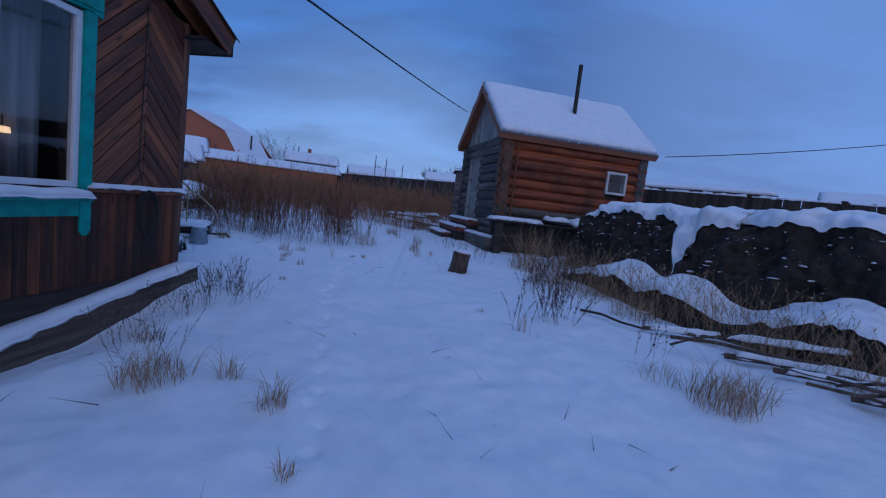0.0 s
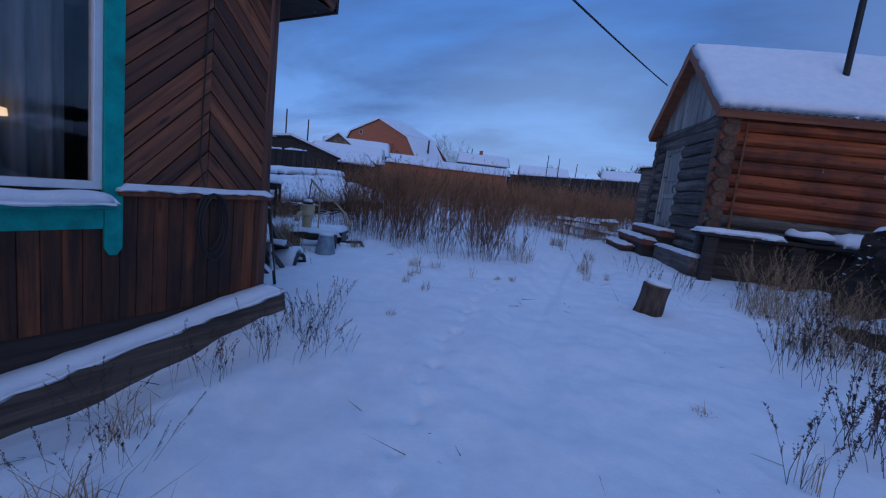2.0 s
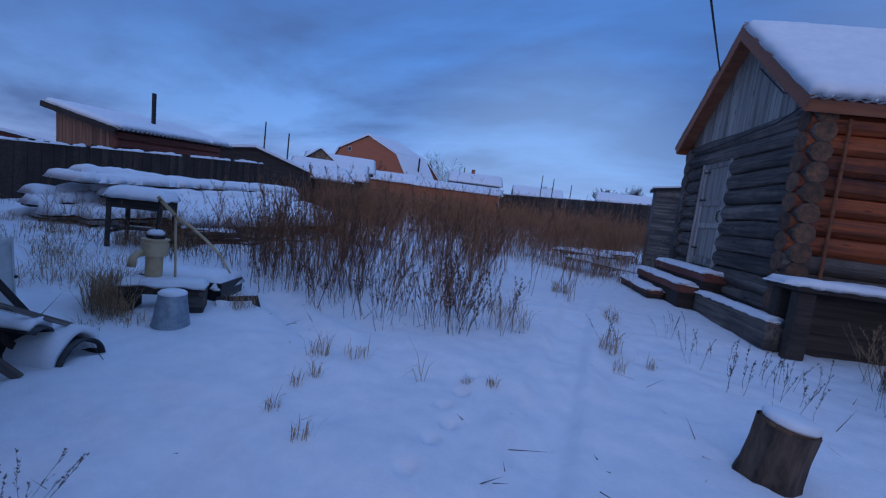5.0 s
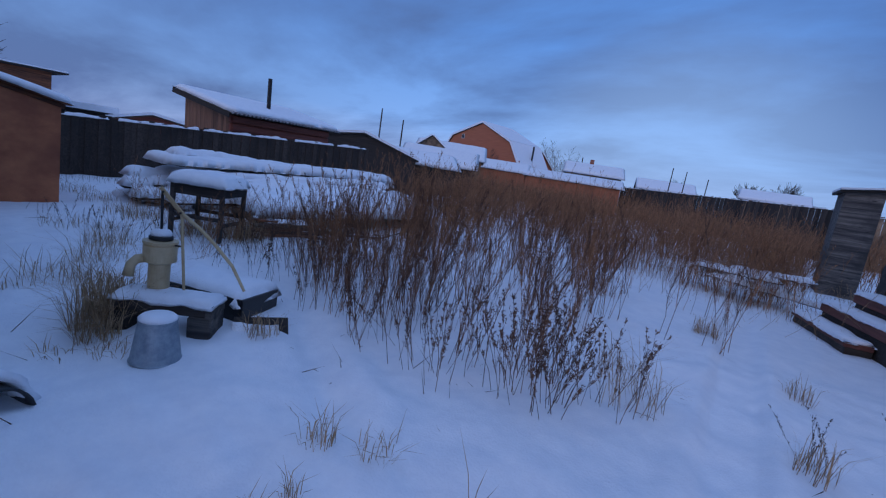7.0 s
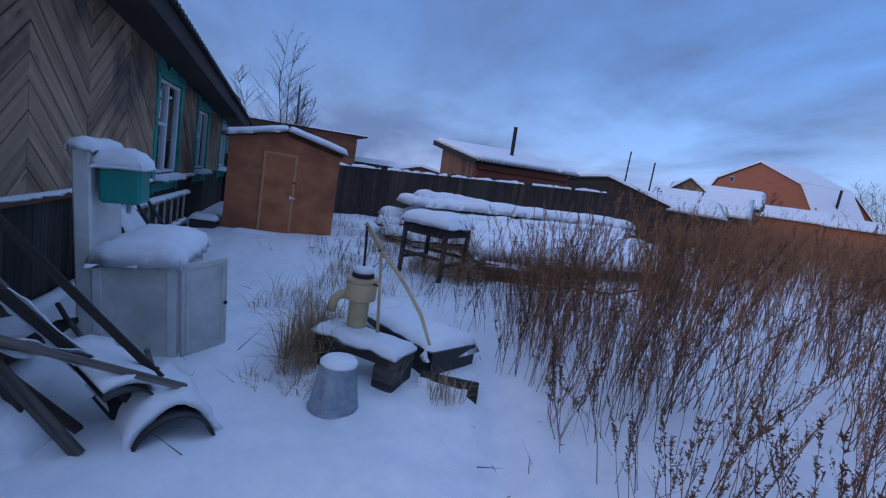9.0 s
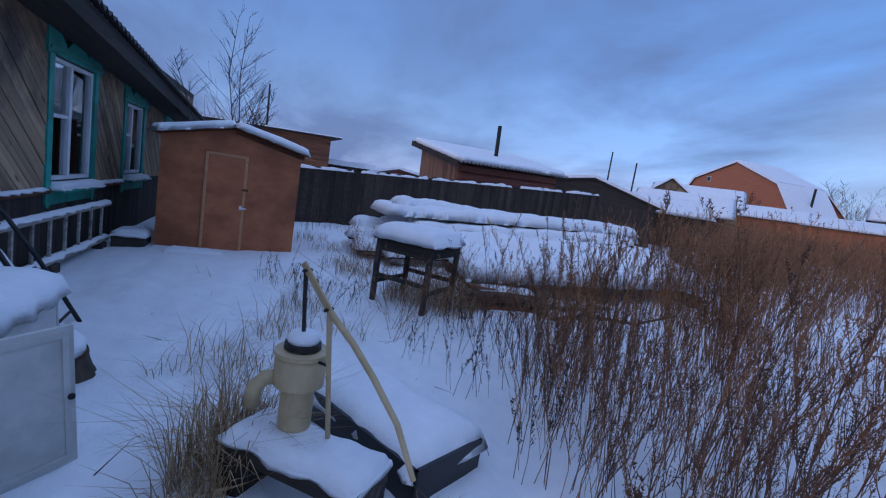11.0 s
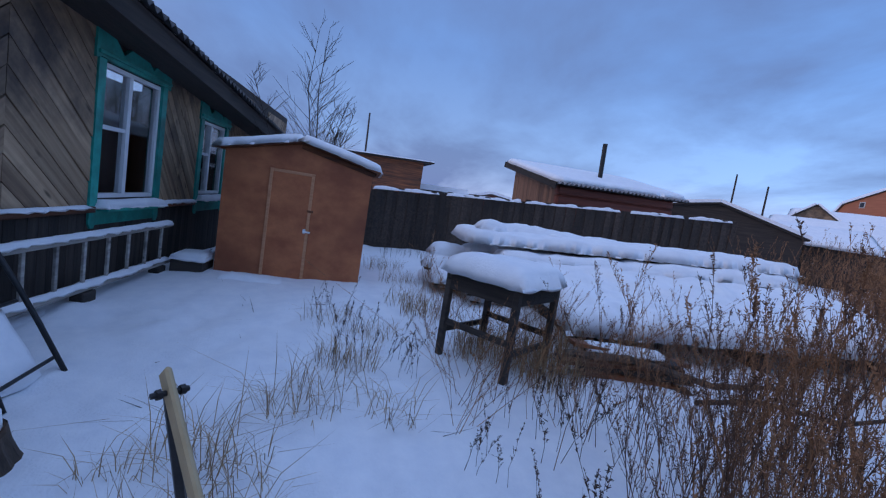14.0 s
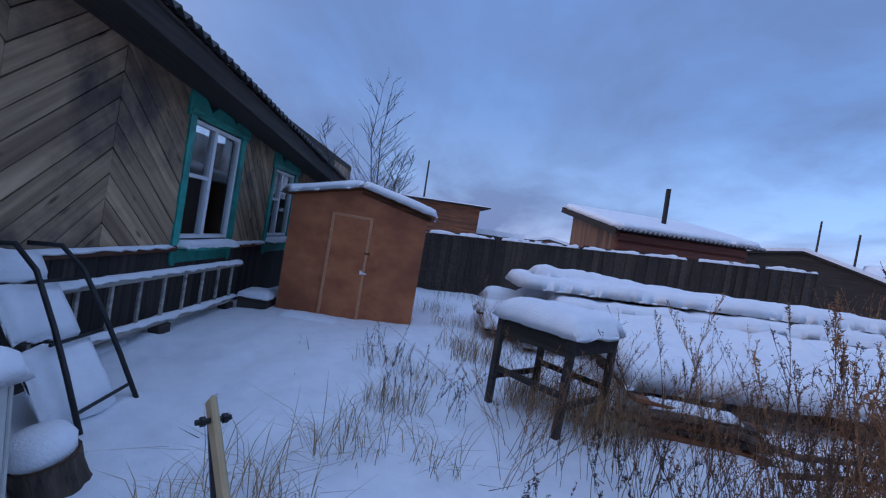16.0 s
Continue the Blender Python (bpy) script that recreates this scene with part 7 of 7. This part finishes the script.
def red_house():
    B = Vector((-16.6, 13.15, 0))
    L, dep = 5.2, 3.0
    t = thing("red_log_house", frame_of(B.x, B.y, -0.14, radians(105)) @ pose(0, 0, 0, 0, -2.4, 0), "low dark-red log building with a snowy sloping roof and pipe", "house")
    part("inner", Geo().prism([(0.35, 0), (dep - 0.2, 0), (dep - 0.2, 3.1), (0.35, 2.55)], 0.4, L - 0.4, Matrix(((0, 0, 1, 0), (1, 0, 0, 0), (0, 1, 0, 0), (0, 0, 0, 1)))), BOARD_DARK, t)
    for k in range(9):
        z = 0.25 + 0.28 * k
        plank("log", round(L - 0.5, 2), 0.27, 0.2, RED_LOG, t, pose(L / 2, 0.32, z, 90), b=0.05)
        if z < 1.9:
            plank("log", round(dep - 0.4, 2), 0.27, 0.2, BOARD_BROWN, t, pose(0.32, dep / 2 + 0.1, z + 0.1, 90, 0, 90), b=0.05)
    for k in range(18):
        y = 0.35 + (dep - 0.55) * (k + 0.5) / 18
        top = 2.58 + 0.62 * (y / dep)
        h = round((top - 1.95) * 10) / 10
        plank("board", h, (dep - 0.55) / 18 - 0.008, 0.03, GABLE_BOARD, t, pose(0.36, y, top - h / 2 - 0.05, 0, 90, 0))
    r = math.atan2(0.62, dep)
    m = Matrix.Translation((0, 0, 2.62)) @ Matrix.Rotation(r, 4, "X")
    part("roof_deck", Geo().box(0, L, 0, dep, -0.02, 0.04), BOARD_DARK, t, m=m)
    part("rake_board", Geo().box(-0.03, 0.0, 0, dep, -0.12, 0.06), BOARD_DARK, t, m=m)
    v = []
    nn = 64
    for k in range(nn + 1):
        w0 = 0.06 + 0.034 * (1 if k % 2 else -1)
        x = L * k / nn
        v += [(x, -0.14, w0), (x, dep, w0), (x, dep, w0 + 0.012), (x, -0.14, w0 + 0.012)]
    part("roof_sheet", Geo().add(v, [(4 * k + i, 4 * k + (i + 1) % 4, 4 * k + 4 + (i + 1) % 4, 4 * k + 4 + i) for k in range(nn) for i in range(4)]), SHEET, t, m=m)
    part("snow", Geo().snow(-0.04, L + 0.04, -0.05, dep + 0.04, 0.085, 0.13, rough=0.1, seed=3, step=0.15), SNOW, t, m=m, smooth=True)
    part("stovepipe", Geo().tube([(2.65, 1.3, 2.8), (2.65, 1.3, 4.2)], 0.075, 12), BLACK, t)


red_house()
t = building("gambrel_barn", (-53.7, 64.0), (-36.0, 60.6), 6.0, [(0, 6.0), (0.12, 8.7), (0.50, 10.7), (0.86, 8.0), (1.0, 4.6)], ORANGE_WALL, "big orange board barn with a gambrel roof under snow", "barn", windows=((0.24, 8.3, 0.7, 0.7),), snow=0.3, over=0.2)
siding(t, 18.0, 0.2, 5.6, 44, ORANGE_WALL)
part("stovepipe", Geo().tube([(17.4, 3.0, 4.0), (17.4, 3.0, 8.0)], 0.13, 10), BLACK, t)
building("village_house", (-40.0, 70.0), (-37.2, 72.4), 6.0, [(0, 5.8), (0.4, 8.0), (1.0, 5.4)], ORANGE_WALL, "orange gabled house among the village roofs", "house")
building("village_house", (-33.2, 37.2), (-30.6, 39.4), 5.0, [(0, 4.0), (0.5, 5.3), (1.0, 4.0)], BOARD_GREY, "low grey cottage gable with a snowy roof", "house", windows=((0.35, 3.3, 0.7, 0.7),))
eaves_house("village_house", (-32.8, 37.5), (-28.0, 41.4), 5.0, 3.7, 5.0, BOARD_GREY, "low grey cottage with a snowy roof")
eaves_house("village_house", (-30.0, 33.2), (-25.4, 37.0), 5.0, 2.7, 4.0, BOARD_DARK, "low dark barn with a broad snowy roof")
building("dark_shed", (-21.9, 19.6), (-18.7, 23.6), 3.0, [(0, 2.75), (0.45, 3.1), (1.0, 2.2)], BOARD_DARK, "small dark shed with snow on its sloping roof", "shed", over=0.15)
eaves_house("dark_shed", (-23.6, 24.0), (-20.3, 28.6), 3.5, 2.2, 2.9, BOARD_DARK, "dark low shed roofed with snow", "shed", snow=0.15)
eaves_house("long_shed", (-29.6, 52.6), (-20.2, 57.3), 5.0, 3.5, 4.3, ORANGE_WALL, "long low orange shed under a snowy roof", "shed", boards=36)
eaves_house("long_shed", (-36.5, 48.5), (-29.8, 52.5), 5.0, 3.6, 4.6, ORANGE_WALL, "low orange building under a snowy roof", "shed", boards=24)
eaves_house("long_shed", (-28.5, 60.0), (-22.5, 63.0), 5.0, 5.0, 6.2, BOARD_GREY, "grey building under a thick snowy roof", "shed", snow=0.3, chimney=(3.0, 2.5, 5.0, 7.0, 0.25))
eaves_house("village_house", (-17.2, 114.0), (-6.0, 115.5), 8.0, 7.3, 9.2, BOARD_GREY, "distant house with a white roof", snow=0.4)
eaves_house("village_house", (-34.0, 104.0), (-24.0, 108.0), 8.0, 6.2, 8.2, BOARD_GREY, "distant low house with a white roof", snow=0.4)
building("plank_hut", (-32.6, 2.0), (-33.3, 10.0), 4.0, [(0, 3.1), (1.0, 3.35)], BOARD_BROWN, "brown plank hut with a flat corrugated roof", "hut", snow=0.06, flip=-1, over=0.5)
building("low_red_hut", (-36.0, 14.2), (-35.0, 18.5), 4.0, [(0, 1.8), (0.4, 2.3), (1.0, 1.9)], RED_LOG, "low red hut behind the fence", "hut", snow=0.15, flip=-1)
building("low_snowy_hut", (-38.5, 8.6), (-38.0, 14.0), 4.0, [(0, 1.9), (1.0, 2.0)], BOARD_DARK, "low hut with a flat snowy roof", "hut", snow=0.35, flip=-1)
eaves_house("flat_shed", (8.6, 29.2), (15.2, 26.3), 4.0, 3.75, 4.3, BOARD_BROWN, "long brown shed with a low snowy roof", "shed", mono=True)
eaves_house("village_house", (28.5, 41.5), (36.0, 37.0), 6.0, 4.6, 6.2, SHEET, "pale house with a snowy roof behind the fence")
building("privy", (-1.55, 22.8), (-0.75, 22.9), 1.2, [(0, 2.95), (1.0, 3.05)], LOG_GREY, "narrow grey plank privy with a flat roof", "privy", snow=0.05, over=0.12)


def pole(x, y, h, r, label, arm=True):
    t = thing("utility_pole", pose(x, y, 0, 1.2, 0.8, 0), label, "pole", group="utility poles")
    part("shaft", Geo().tube([(0, 0, 0), (0, 0, h)], [r, r * 0.7], 8), TREE, t)
    if arm:
        part("crossarm", Geo().box(-0.5, 0.5, -0.05, 0.05, h - 0.5, h - 0.4), TREE, t)


pole(-35.5, 34.75, 7.0, 0.09, "distant wooden utility pole", False)
pole(-34.1, 36.3, 6.3, 0.09, "distant wooden utility pole", False)
pole(-38.4, 6.8, 6.9, 0.09, "wooden utility pole behind the huts", False)
for x, y, h in ((-27, 100, 10.5), (-24.5, 100, 10.0), (-21.5, 104, 9.4), (-38, 84, 9.2)):
    pole(x, y, h, 0.12, "thin utility pole on the skyline", False)


def wires():
    for a, b, sag, r in (((-0.62, 13.15, 3.95), (-1.40, 4.14, 2.89), 0.03, 0.011), ((-1.40, 4.14, 2.89), (HX + 0.25, 2.6, 3.55), 0.05, 0.011), ((5.05, 13.5, 3.3), (14.5, 14.6, 5.1), 0.12, 0.012)):
        a, b = Vector(a), Vector(b)
        pts = [a.lerp(b, k / 16) - Vector((0, 0, sag * 4 * (k / 16) * (1 - k / 16))) for k in range(17)]
        t = thing("overhead_wire", Matrix.Identity(4), "black overhead electric wire sagging to the bathhouse", "wire", group="overhead wires")
        part("cable", Geo().tube(pts, r, 6), WIRE, t)


wires()


def plank_heap():
    rnd = random.Random(2)
    t = thing("plank_heap", pose(-2.6, 17.5, 0.38), "small heap of planks under snow in the weeds", "plank heap")
    for k in range(5):
        L = rnd.uniform(1.2, 2.0)
        p = part("plank", Geo().box(-L / 2, L / 2, -0.1, 0.1, 0, 0.03, 0.004), BOARD_DARK, t, m=pose(rnd.uniform(-0.4, 0.4), rnd.uniform(-0.4, 0.4), 0.08 + 0.07 * k, rnd.uniform(-6, 6), rnd.uniform(-8, 8), rnd.uniform(-25, 25)))
        part("snow", Geo().snow(-L / 2, L / 2, -0.12, 0.12, 0.03, 0.08, rough=0.4, seed=k, step=0.08), SNOW, p, smooth=True)


plank_heap()


def litter():
    """Stray stems and leaf bits that lie on the snow or poke through it."""
    rnd = random.Random(91)
    v, f = [], []
    for _ in range(520):
        x, y = (rnd.uniform(-3.3, 3.0), rnd.uniform(1.5, 11.5)) if rnd.random() < 0.55 else (rnd.uniform(-10.5, -3.0), rnd.uniform(6.6, 10.5))
        if noise.noise(Vector((x * 0.7, y * 0.7, 33))) < -0.05:
            continue
        z = ground_z(x, y) + 0.012
        a, L = rnd.uniform(0, 6.28), rnd.choice((0.03, 0.04, 0.06, 0.1, 0.18, 0.3))
        up = rnd.choice((0.05, 0.2, 0.5, 1.2))
        p = Vector((x, y, z - 0.02))
        sliver(v, f, p, p + Vector((math.cos(a), math.sin(a), up)).normalized() * L, rnd.uniform(0.0016, 0.0045))
    me = bpy.data.meshes.new("litter")
    me.from_pydata([tuple(p) for p in v], [], f)
    me.materials.append(STALK_DARK)
    tagged(new("plant_litter", me), "broken dry stems and leaf bits scattered on the snow", "litter", kind="stuff")


litter()
